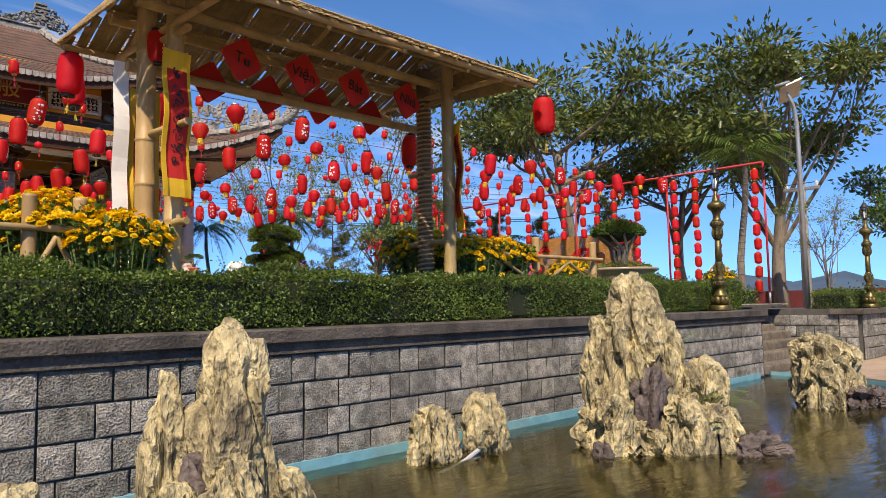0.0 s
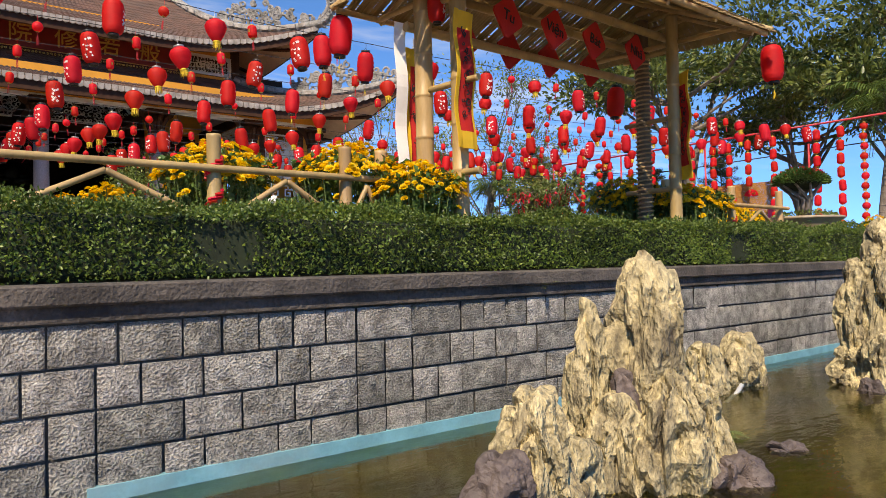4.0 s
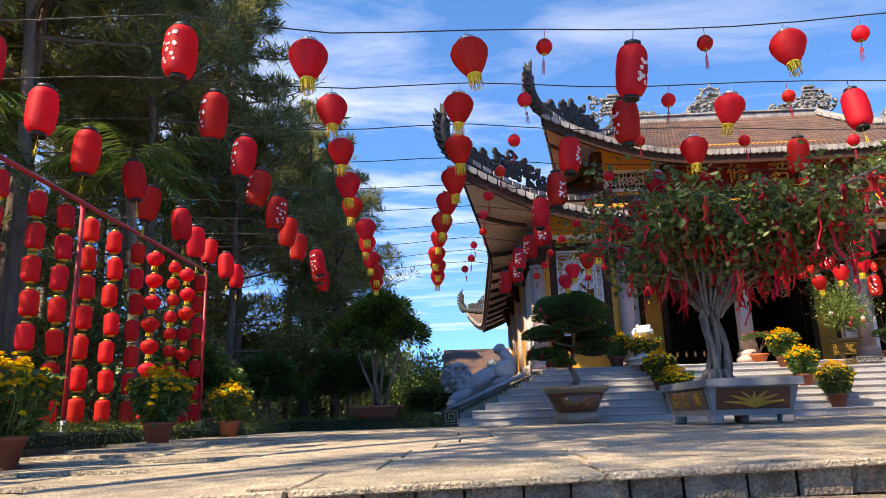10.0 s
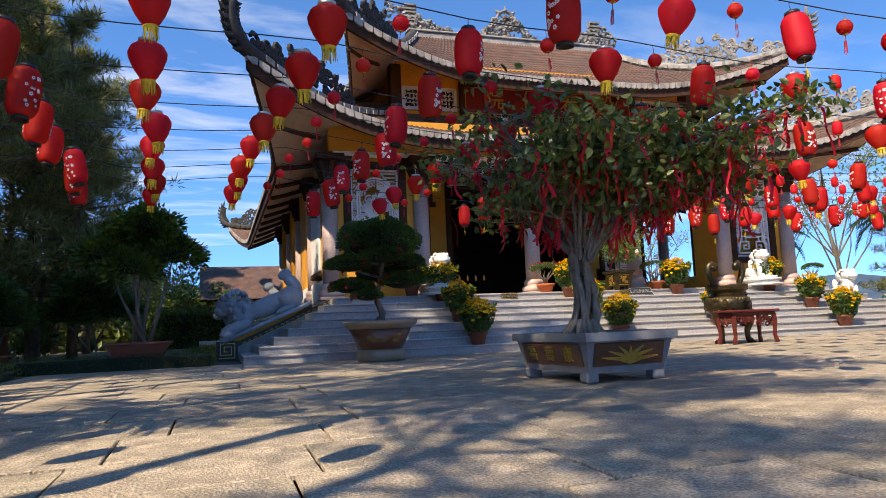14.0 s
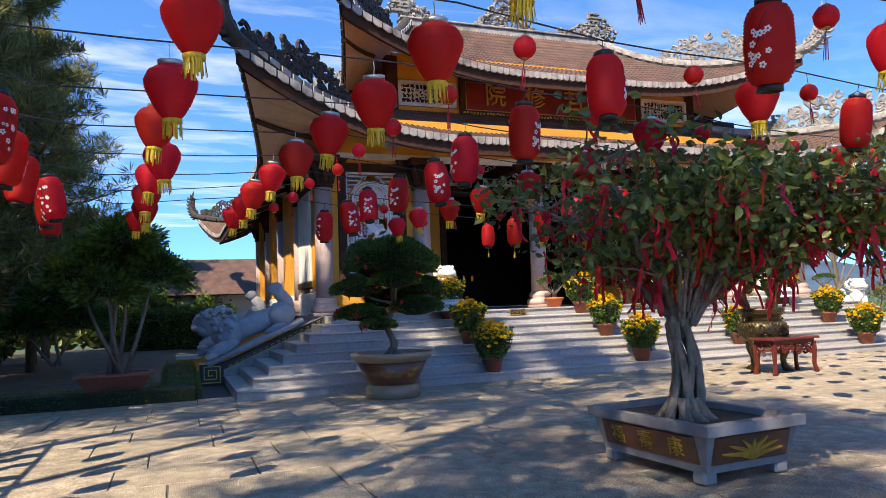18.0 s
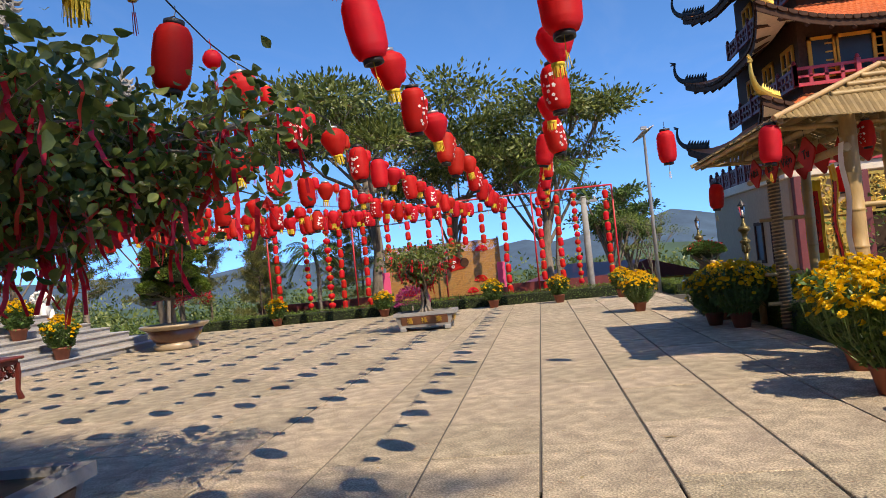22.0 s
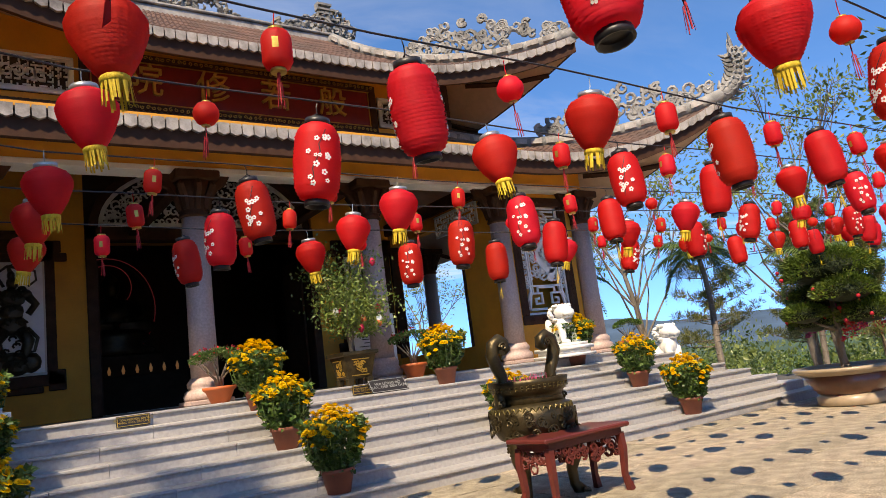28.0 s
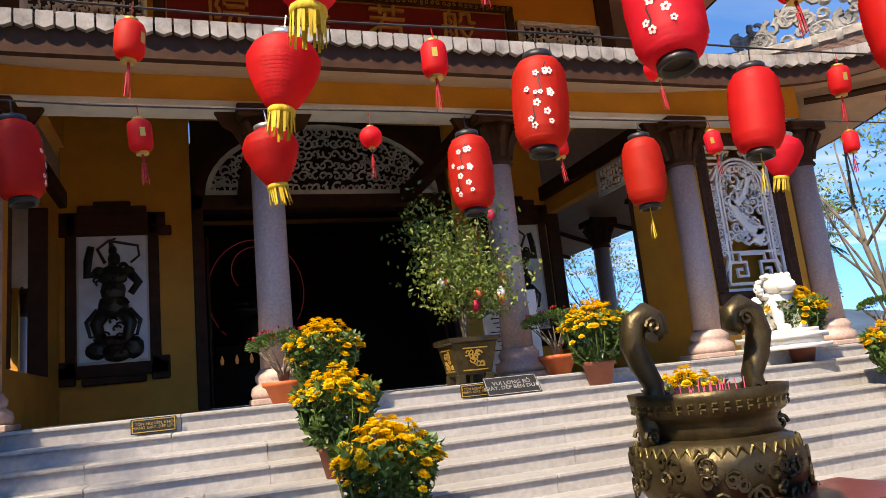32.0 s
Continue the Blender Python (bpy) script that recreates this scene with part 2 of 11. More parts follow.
M_BARK = material("grey_bark", (0.23, 0.19, 0.15), 0.9, vary=0.45, scale=7, fine=40, bump=1.0, stretch=(1, 1, 0.35), dirt=(0.08, 0.07, 0.05), dirt_amount=0.5, dirt_scale=3, depth=0.03)
M_PALEBARK = material("pale_fig_bark", (0.28, 0.235, 0.185), 0.9, vary=0.5, scale=14, fine=60, bump=1.0, stretch=(1, 1, 0.5), dirt=(0.1, 0.09, 0.06), dirt_amount=0.6, dirt_scale=9, depth=0.02)
M_FIGLEAF = material("fig_leaf", (0.145, 0.20, 0.042), 0.38, vary=0.45, scale=3, bump=0, island=0.5, through_light=0.35)
def glowing(name, col, strength):
    m = material(name, col, 0.5, bump=0)
    m.node_tree.nodes["Principled BSDF"].inputs["Emission Color"].default_value = (*col, 1)
    m.node_tree.nodes["Principled BSDF"].inputs["Emission Strength"].default_value = strength
    return m


M_HALOLIGHT = glowing("halo_light_tube", (0.8, 0.1, 0.13), 0.03)
M_CANDLE = glowing("candle_glow", (1.0, 0.5, 0.2), 0.06)
M_GREYINK = material("grey_ink", (0.3, 0.31, 0.3), 0.7, bump=0)
M_DRYLEAF = material("dry_leaf", (0.5, 0.36, 0.17), 0.8, vary=0.5, scale=20, bump=0, island=0.5)
M_DRYNEEDLE = material("dry_needle", (0.3, 0.16, 0.07), 0.8, vary=0.4, scale=20, bump=0, island=0.4)
M_PINEBARK = material("pine_bark", (0.2, 0.145, 0.105), 0.95, vary=0.5, scale=6, fine=30, bump=1.0, stretch=(1, 1, 0.3), depth=0.04)
M_MUM = material("yellow_chrysanthemum", (0.90, 0.60, 0.008), 0.6, vary=0.15, scale=8, fine=60, bump=0.0, island=0.12, through_light=0.35)
M_MUMCORE = material("orange_flower_heart", (0.62, 0.27, 0.01), 0.7, vary=0.2)
M_STEM = material("green_stem", (0.12, 0.19, 0.05), 0.6, vary=0.3)
M_TERRA = material("terracotta", (0.27, 0.085, 0.05), 0.75, vary=0.2, scale=6, dirt=(0.14, 0.06, 0.04), dirt_amount=0.5)
M_ORANGEPOT = material("orange_pot", (0.56, 0.13, 0.04), 0.6, vary=0.15)
M_CERAMIC = material("glazed_tan_ceramic", (0.37, 0.28, 0.18), 0.35, vary=0.2, scale=4, fine=40, dirt=(0.2, 0.15, 0.1), dirt_amount=0.5, coat=0.3)
M_GLAZEBROWN = material("brown_glaze_band", (0.16, 0.06, 0.03), 0.3, vary=0.3, coat=0.4)
M_CONCRETE = material("grey_concrete", (0.30, 0.295, 0.29), 0.85, vary=0.25, scale=6, fine=70, dirt=(0.13, 0.12, 0.11), dirt_amount=0.5)
M_LIONGREY = material("grey_stone_lion", (0.40, 0.42, 0.45), 0.75, vary=0.2, scale=9, bump=0.3, dirt=(0.22, 0.23, 0.24), dirt_amount=0.5)
M_REDFLOWER = material("red_petal", (0.55, 0.015, 0.03), 0.6, vary=0.25, bump=0, island=0.3, through_light=0.25)
M_PURPLE = material("magenta_bracts", (0.33, 0.03, 0.13), 0.6, vary=0.3, bump=0, island=0.35, through_light=0.25)
M_RIBBON = material("red_ribbon", (0.62, 0.012, 0.02), 0.5, vary=0.15, bump=0, island=0.2, through_light=0.3)
M_WATER = None
M_ROCK = material("yellow_stalactite_rock", (0.60, 0.50, 0.28), 0.9, vary=0.6, scale=7, fine=36, bump=1.0, grain=1.0, stretch=(1, 1, 0.45), dirt=(0.055, 0.042, 0.03), dirt_amount=0.92, dirt_scale=5.5, depth=0.05)
# dark wet stones, and the painted shade of a hollow in one crag
M_DARKROCK = material("dark_wet_rock_and_hollow_shade", (0.13, 0.10, 0.09), 0.7, vary=0.5, scale=5, fine=30, bump=0.8, depth=0.04)
M_BLUE = material("blue_pool_paint", (0.17, 0.42, 0.50), 0.6, vary=0.25, scale=6, dirt=(0.3, 0.33, 0.3), dirt_amount=0.4)
M_POND = material("pond_bed", (0.16, 0.13, 0.035), 0.9, vary=0.5, scale=1.2, dirt=(0.07, 0.075, 0.025), dirt_amount=0.8)
M_BLUEHOSE = material("blue_hose", (0.03, 0.08, 0.20), 0.45, vary=0.15)
M_PIPE = material("grey_pvc", (0.45, 0.46, 0.47), 0.45, vary=0.1)
M_REDWOOD = material("red_lacquer_wood", (0.14, 0.028, 0.022), 0.4, vary=0.3, scale=5, stretch=(0.3, 1, 1), coat=0.2, dirt=(0.05, 0.015, 0.012), dirt_amount=0.4, spec=0.2)
M_SIGNYEL = material("yellow_board", (0.66, 0.56, 0.07), 0.6, vary=0.1)
M_BANRED = material("red_banner_cloth", (0.58, 0.02, 0.015), 0.65, vary=0.12, through_light=0.25)
M_BANYEL = material("yellow_banner_cloth", (0.80, 0.50, 0.03), 0.65, vary=0.12, through_light=0.25)
M_BLACKINK = material("black_ink", (0.015, 0.012, 0.012), 0.6, vary=0.1)
M_MAT = material("woven_bamboo_mat", (0.45, 0.22, 0.055), 0.7, vary=0.3, scale=4, fine=90, stretch=(1, 1, 6), bump=0.4)
M_STEEL = material("galvanised_pole", (0.40, 0.41, 0.42), 0.45, metal=0.5, vary=0.15)
M_MAROON = material("maroon_paint", (0.15, 0.028, 0.03), 0.55, vary=0.2, dirt=(0.08, 0.02, 0.02), dirt_amount=0.4)
M_PAGODARED = material("red_rail_paint", (0.44, 0.035, 0.05), 0.5, vary=0.15)
M_ORANGETILE = material("orange_roof_tile", (0.56, 0.12, 0.025), 0.6, vary=0.25, scale=4, bump=0.2)
M_TANWALL = material("tan_wall", (0.42, 0.29, 0.17), 0.75, vary=0.12, dirt=(0.3, 0.2, 0.12), dirt_amount=0.3)
M_FIGURE = material("dark_relief_bronze", (0.06, 0.045, 0.025), 0.4, metal=0.5, vary=0.4, bump=0.4)
M_PINKCLOTH = material("pink_cloth", (0.75, 0.09, 0.22), 0.6, vary=0.12)


def glass(name, tint, rough=0.02):
    m = bpy.data.materials.new(name)
    m.use_nodes = True
    b = m.node_tree.nodes["Principled BSDF"]
    b.inputs["Base Color"].default_value = (*tint, 1)
    b.inputs["Roughness"].default_value = rough
    b.inputs["Transmission Weight"].default_value = 1.0
    b.inputs["IOR"].default_value = 1.33
    return m


def water_material():
    m = glass("pond_water", (0.52, 0.50, 0.22))
    nt = m.node_tree
    b = nt.nodes["Principled BSDF"]
    co = nt.nodes.new("ShaderNodeTexCoord")
    w = nt.nodes.new("ShaderNodeTexNoise")
    w.inputs["Scale"].default_value, w.inputs["Detail"].default_value = 7.0, 3
    mp = nt.nodes.new("ShaderNodeMapping")
    mp.inputs["Scale"].default_value = (0.6, 1.6, 1)
    mp.inputs["Rotation"].default_value = (0, 0, -0.7)
    nt.links.new(co.outputs["Object"], mp.inputs[0])
    nt.links.new(mp.outputs[0], w.inputs["Vector"])
    bp = nt.nodes.new("ShaderNodeBump")
    bp.inputs["Strength"].default_value, bp.inputs["Distance"].default_value = 0.35, 0.02
    nt.links.new(w.outputs["Fac"], bp.inputs["Height"])
    nt.links.new(bp.outputs[0], b.inputs["Normal"])
    return m


M_WATER = water_material()
M_PANE = glass("window_glass", (0.9, 0.92, 0.92))


# ---- building helpers ----
def mesh_object(name, data, mat, parent=None, label=""):
    ob = new(name, data)
    for m in mat if isinstance(mat, (list, tuple)) else (mat,):
        data.materials.append(m)
    if parent:
        ob.parent = parent
    if label:
        tagged(ob, label)
    return ob


def part(name, bm, mat, parent=None, label="", smooth=False):
    me = bpy.data.meshes.new(name)
    bm.to_mesh(me)
    bm.free()
    if smooth:
        for p in me.polygons:
            p.use_smooth = True
    return mesh_object(name, me, mat, parent, label)


def raw(name, verts, faces, mat, parent=None, label="", smooth=False):
    me = bpy.data.meshes.new(name)
    me.from_pydata(verts, [], faces)
    if smooth:
        me.polygons.foreach_set("use_smooth", [True] * len(me.polygons))
    me.update()
    return mesh_object(name, me, mat, parent, label)


def twin(ob, parent=None, m=None):
    """Another object on the same mesh."""
    o = new(ob.name.split(".")[0], ob.data)
    if parent:
        o.parent = parent
    if m is not None:
        o.matrix_local = m
    return o


def thing(name, label, category, at=(0, 0, 0), turn=0, group="", kind=""):
    ob = new(name)
    ob.empty_display_size = 0.1
    ob.matrix_world = pose(*at, 0, 0, turn)
    return tagged(ob, label, category, group, kind)


def bm_new():
    return bmesh.new()


def box(bm, x0, y0, z0, x1, y1, z1, bevel=0.0, index=0):
    vs = [bm.verts.new(p) for p in ((x0, y0, z0), (x1, y0, z0), (x1, y1, z0), (x0, y1, z0), (x0, y0, z1), (x1, y0, z1), (x1, y1, z1), (x0, y1, z1))]
    fs = [bm.faces.new([vs[i] for i in f]) for f in ((3, 2, 1, 0), (4, 5, 6, 7), (0, 1, 5, 4), (1, 2, 6, 5), (2, 3, 7, 6), (3, 0, 4, 7))]
    for f in fs:
        f.material_index = index
    if bevel:
        bmesh.ops.bevel(bm, geom=list({e for f in fs for e in f.edges}), offset=bevel, segments=1, affect="EDGES")
    return vs


def ring_frame(d):
    d = Vector(d).normalized()
    a = d.cross(Vector((0, 0, 1)))
    if a.length < 1e-3:
        a = Vector((1, 0, 0))
    a.normalize()
    return a, d.cross(a)


def tube(bm, pts, radii, seg=8, caps=True, index=0):
    pts = [Vector(p) for p in pts]
    if not isinstance(radii, (list, tuple)):
        radii = [radii] * len(pts)
    rings = []
    a = None
    for i, p in enumerate(pts):
        d = (pts[min(i + 1, len(pts) - 1)] - pts[max(i - 1, 0)]).normalized()
        if a is None:
            a, b = ring_frame(d)
        else:
            a = (a - d * a.dot(d)).normalized()
            b = d.cross(a)
        rings.append([bm.verts.new(p + (a * math.cos(k * 2 * math.pi / seg) + b * math.sin(k * 2 * math.pi / seg)) * radii[i]) for k in range(seg)])
    for r0, r1 in zip(rings, rings[1:]):
        for k in range(seg):
            f = bm.faces.new((r0[k], r0[(k + 1) % seg], r1[(k + 1) % seg], r1[k]))
            f.material_index = index
            f.smooth = seg > 6
    if caps:
        for r, s in ((rings[0], -1), (rings[-1], 1)):
            f = bm.faces.new(r if s > 0 else r[::-1])
            f.material_index = index
    return rings


def lathe(bm, profile, seg=24, at=(0, 0, 0), flutes=0, flute=0.0, index=0):
    x0, y0, z0 = at
    rings = []
    for r, z in profile:
        ring = []
        for k in range(seg):
            a = 2 * math.pi * k / seg
            rr = r * (1 + flute * (1 if (k % 2) else -1)) if flutes else r
            ring.append(bm.verts.new((x0 + rr * math.cos(a), y0 + rr * math.sin(a), z0 + z)))
        rings.append(ring)
    for r0, r1 in zip(rings, rings[1:]):
        for k in range(seg):
            f = bm.faces.new((r0[k], r0[(k + 1) % seg], r1[(k + 1) % seg], r1[k]))
            f.smooth = True
            f.material_index = index
    for r, s in ((rings[0], -1), (rings[-1], 1)):
        f = bm.faces.new(r if s > 0 else r[::-1])
        f.material_index = index
    return rings


def lathe_mesh(name, profile, mat, parent, seg=24, at=(0, 0, 0), label="", flutes=0, flute=0.0):
    bm = bm_new()
    lathe(bm, profile, seg, at, flutes, flute)
    return part(name, bm, mat, parent, label)


def extrude_outline(bm, pts, depth, m=None, index=0):
    """A plate from a closed outline in x and z, depth along y."""
    m = m or Matrix()
    a = [bm.verts.new(m @ Vector((x, 0, z))) for x, z in pts]
    b = [bm.verts.new(m @ Vector((x, depth, z))) for x, z in pts]
    try:
        bm.faces.new(a).material_index = index
        bm.faces.new(b[::-1]).material_index = index
    except ValueError:
        pass
    n = len(pts)
    for i in range(n):
        f = bm.faces.new((a[i], b[i], b[(i + 1) % n], a[(i + 1) % n]))
        f.material_index = index


def leaf_cloud(name, points, mat, parent, size=0.05, aspect=0.5, up=0.3, seed=1, label="", out=None, spread=1.0, fold=0.25, oval=False):
    """Many small folded leaves at the points (n x 3 array); out: array of outward ways."""
    rs = np.random.RandomState(seed)
    p = np.asarray(points, float)
    n = len(p)
    d = rs.normal(size=(n, 3)) * spread
    if out is not None:
        d += np.asarray(out)
    d[:, 2] += up
    d /= np.linalg.norm(d, axis=1)[:, None] + 1e-9
    s = rs.normal(size=(n, 3))
    s -= d * (s * d).sum(1)[:, None]
    s /= np.linalg.norm(s, axis=1)[:, None] + 1e-9
    nn = np.cross(d, s)
    L = size * (0.6 + 0.8 * rs.rand(n))[:, None]
    W = L * aspect
    if oval:
        # pointed oval with a fold along the midrib
        rim = ((0.22, 0.36), (0.45, 0.5), (0.72, 0.36))
        v = np.empty((n, 8, 3))
        v[:, 0], v[:, 4] = p, p + d * L * 1.05 - nn * W * 0.15
        for q, (u, w) in enumerate(rim):
            v[:, 1 + q] = p + d * L * u + s * W * w + nn * W * fold * w * 2
            v[:, 7 - q] = p + d * L * u - s * W * w + nn * W * fold * w * 2
        v = v.reshape(-1, 3)
        i = np.arange(n) * 8
        faces = np.concatenate([np.stack([i, i + a, i + b], 1) for a, b in ((1, 2), (2, 3), (3, 4), (4, 5), (5, 6), (6, 7))])
        return cloud_mesh(name, v, faces, mat, parent, label)
    v = np.empty((n, 6, 3))
    v[:, 0] = p
    v[:, 1] = p + d * L * 0.45 + s * W * 0.5 + nn * W * fold
    v[:, 2] = p + d * L
    v[:, 3] = p + d * L * 0.45 - s * W * 0.5 + nn * W * fold
    v = v[:, :4].reshape(-1, 3)
    i = np.arange(n) * 4
    faces = np.concatenate([np.stack([i, i + 1, i + 2], 1), np.stack([i, i + 2, i + 3], 1)])
    return cloud_mesh(name, v, faces, mat, parent, label)


def cloud_mesh(name, v, faces, mat, parent, label):
    me = bpy.data.meshes.new(name)
    me.vertices.add(len(v))
    me.vertices.foreach_set("co", v.ravel())
    me.loops.add(faces.size)
    me.loops.foreach_set("vertex_index", faces.ravel().astype(np.int32))
    me.polygons.add(len(faces))
    me.polygons.foreach_set("loop_start", np.arange(0, faces.size, 3, dtype=np.int32))
    me.update(calc_edges=True)
    return mesh_object(name, me, mat, parent, label)


def on_ellipsoid(n, centre, radii, rs, low=-1.0, inner=0.75):
    d = rs.normal(size=(n, 3))
    d /= np.linalg.norm(d, axis=1)[:, None]
    d[:, 2] = np.where(d[:, 2] < low, -d[:, 2], d[:, 2])
    r = inner + (1 - inner) * rs.rand(n) ** 0.5
    return np.asarray(centre) + d * np.asarray(radii) * r[:, None], d


def text(body, size, mat, parent, m, depth=0.004, name="lettering", label="", spacing=1.0):
    cu = bpy.data.curves.new(name, "FONT")
    cu.body, cu.size, cu.extrude = body, size, depth
    cu.align_x, cu.align_y, cu.space_line = "CENTER", "CENTER", spacing
    cu.resolution_u = 2
    ob = new(name, cu)
    bpy.context.view_layer.update()
    me = bpy.data.meshes.new_from_object(ob)
    bpy.data.objects.remove(ob)
    o = mesh_object(name, me, mat, parent, label)
    o.matrix_local = m
    return o

# ---- levels ----
ZG, ZP, PF = 0.10, 1.27, 2.57
STAIR_X0, STAIR_X1 = -8.7, -3.2


def fall(x, y):
    """How far the paving drains below the court's level towards the corner at the steps."""
    return 0.19 * max(0.0, min(1.0, (-1.6 - x) / 7.2)) * max(0.0, min(1.0, (12.6 - y) / 5.3))


def step_z(x, z):
    """Height on the flight of steps, which follows the paving's fall."""
    return ZG + (z - ZG) * (1 - fall(x, 7.25) / (ZP - ZG))


WALL_Y, WALL_X1 = 4.92, 11.9

# ---- ground, pond, walls ----
POND_C, POND_A, POND_B = (5.5, 5.0), 6.7, 4.28


def pond_edge(a, grow=0.0):
    return POND_C[0] + (POND_A + grow) * math.cos(a), POND_C[1] + (POND_B + grow) * math.sin(a)


bm = bm_new()
N = 96
inner = [bm.verts.new((*pond_edge(k * 2 * math.pi / N, 0.16), ZG)) for k in range(N)]
last = inner
for rad, zz in ((12, ZG), (22, ZG), (40, ZG - 0.1), (75, -2), (150, -9), (320, -18), (800, -22), (2500, -24)):
    ring = [bm.verts.new((5.5 + rad * math.cos(k * 2 * math.pi / N), 5 + rad * math.sin(k * 2 * math.pi / N), zz)) for k in range(N)]
    for k in range(N):
        f = bm.faces.new((last[k], last[(k + 1) % N], ring[(k + 1) % N], ring[k]))
        f.material_index = 0 if rad <= 22 else 1
    last = ring
ground = part("ground", bm, (M_PAVE, M_GRASSLAND))
tagged(ground, "tan brick paving running out into scrubby hills", "ground", kind="structure")

bm = bm_new()
prof = [(0.16, ZG), (0.16, ZG + 0.05), (0.02, ZG + 0.05), (0.0, ZG - 0.35)]
loops = [[bm.verts.new((*pond_edge(k * 2 * math.pi / N, g), z)) for k in range(N)] for g, z in prof]
for r0, r1 in zip(loops, loops[1:]):
    for k in range(N):
        f = bm.faces.new((r0[k], r0[(k + 1) % N], r1[(k + 1) % N], r1[k]))
        f.material_index = 0 if r1 is loops[-1] else 1
curb = part("pond_curb", bm, (M_BLUE, M_CAP))
tagged(curb, "pale blue painted concrete rim of the pond", "kerb", kind="structure")
bm = bm_new()
bm.faces.new([bm.verts.new((*pond_edge(k * 2 * math.pi / N, 0.01), ZG - 0.28)) for k in range(N)])
tagged(part("pond_bed", bm, M_POND), "muddy olive bed of the pond", "pond bed", kind="structure")
bm = bm_new()
bm.faces.new([bm.verts.new((*pond_edge(k * 2 * math.pi / N, 0.015), ZG - 0.01)) for k in range(N)])
tagged(part("water", bm, M_WATER), "still greenish pond water reflecting rocks and sky", "water", kind="structure")
bm = bm_new()
box(bm, -0.9, WALL_Y - 0.06, ZG - 0.3, 11.6, WALL_Y - 0.005, ZG + 0.07)
tagged(part("waterline_band", bm, M_BLUE), "pale blue painted band along the foot of the stone wall", "trim", kind="structure")

# the terrace body: solid behind the facing stones
bm = bm_new()
box(bm, STAIR_X1, WALL_Y + 0.05, ZG - 0.4, WALL_X1, 7.3, ZP - 0.13)
box(bm, -26, 7.3, ZG - 0.4, -9.41, 12.7, ZP - 0.05)
box(bm, -9.41, 7.3, ZG - 0.4, -1.4, 12.7, ZP - 0.32)
box(bm, -1.4, 7.3, ZG - 0.4, 19.5, 12.7, ZP - 0.05)
box(bm, -26, 12.7, ZG - 0.4, 19.5, 46, ZP - 0.05)
box(bm, -26, WALL_Y + 0.05, ZG - 0.4, STAIR_X0, 7.3, ZP - 0.05)
box(bm, 16.0, WALL_Y - 0.3, ZG - 0.4, 19.5, 7.3, ZP - 0.13)
tagged(part("terrace", bm, M_JOINT), "raised terrace behind the stone wall", "terrace", kind="structure")


def pillow(name, mat, seed, lumps=0.06):
    """A unit stone, its face at y = 0, rounded and uneven."""
    rs = random.Random(seed)
    bm = bm_new()
    g = [0.0, 0.06, 0.35, 0.65, 0.94, 1.0]
    vs = {}
    for i, x in enumerate(g):
        for j, z in enumerate(g):
            edge = i in (0, 5) or j in (0, 5)
            y = 1.0 if edge else (0.35 if i in (1, 4) or j in (1, 4) else rs.uniform(0.0, 0.3))
            jx = 0 if i in (0, 5) else rs.uniform(-lumps, lumps) * 0.4
            vs[i, j] = bm.verts.new((x + jx, y, z))
    for i in range(5):
        for j in range(5):
            bm.faces.new((vs[i, j], vs[i + 1, j], vs[i + 1, j + 1], vs[i, j + 1])).smooth = True
    me = bpy.data.meshes.new(name)
    bm.to_mesh(me)
    bm.free()
    me.materials.append(mat)
    return me


WALL_STONES = [pillow("stone", M_GRANITE, s) for s in range(5)]
STEP_STONES = [pillow("stone", M_STEP, 20 + s) for s in range(4)]


def lay_stones(parent, length, height, rs, place, unit=0.1, meshes=WALL_STONES, depth=0.028):
    """Uneven ashlar over a rectangle; place(u, v) gives the matrix there."""
    nx, nz = int(length / unit), max(1, round(height / unit))
    uz = height / nz
    full = [[False] * nz for _ in range(nx)]
    for i in range(nx):
        for j in range(nz):
            if full[i][j]:
                continue
            shapes = [(3, 2), (2, 2), (2, 2), (3, 2), (2, 4), (4, 2), (2, 2)]
            rs.shuffle(shapes)
            for w, h in shapes + [(2, 1), (1, 2), (1, 1)]:
                if i + w <= nx and j + h <= nz and not any(full[a][b] for a in range(i, i + w) for b in range(j, j + h)):
                    break
            for a in range(i, i + w):
                for b in range(j, j + h):
                    full[a][b] = True
            gap = 0.006
            o = new("stone", rs.choice(meshes))
            o.parent = parent
            o.matrix_local = place(i * unit + gap, j * uz + gap) @ Matrix.Diagonal((w * unit - 2 * gap, depth * rs.uniform(0.7, 1.3), h * uz - 2 * gap, 1))


wall_south = thing("wall_south", "rough grey granite ashlar retaining wall with dark joints", "wall", kind="structure")
bm = bm_new()
box(bm, STAIR_X1 + 0.04, WALL_Y - 0.004, ZG - 0.3, WALL_X1, WALL_Y + 0.05, 1.0)
part("mortar", bm, M_JOINT, wall_south)
bm = bm_new()
box(bm, STAIR_X1 - 0.05, WALL_Y - 0.10, 1.08, WALL_X1 + 0.05, WALL_Y + 0.42, 1.19, 0.012)
box(bm, STAIR_X1 - 0.01, WALL_Y - 0.06, 1.0, WALL_X1 + 0.01, WALL_Y + 0.3, 1.08)
part("coping", bm, M_CAP, wall_south, "weather-stained moulded coping")
bm = bm_new()
box(bm, STAIR_X1 - 0.05, WALL_Y + 0.42, 1.08, STAIR_X1 + 0.42, 7.25, 1.19, 0.012)
box(bm, STAIR_X1 - 0.003, WALL_Y + 0.06, ZG - 0.3, STAIR_X1 + 0.2, 7.25, 1.08)
part("coping", bm, M_CAP, wall_south)

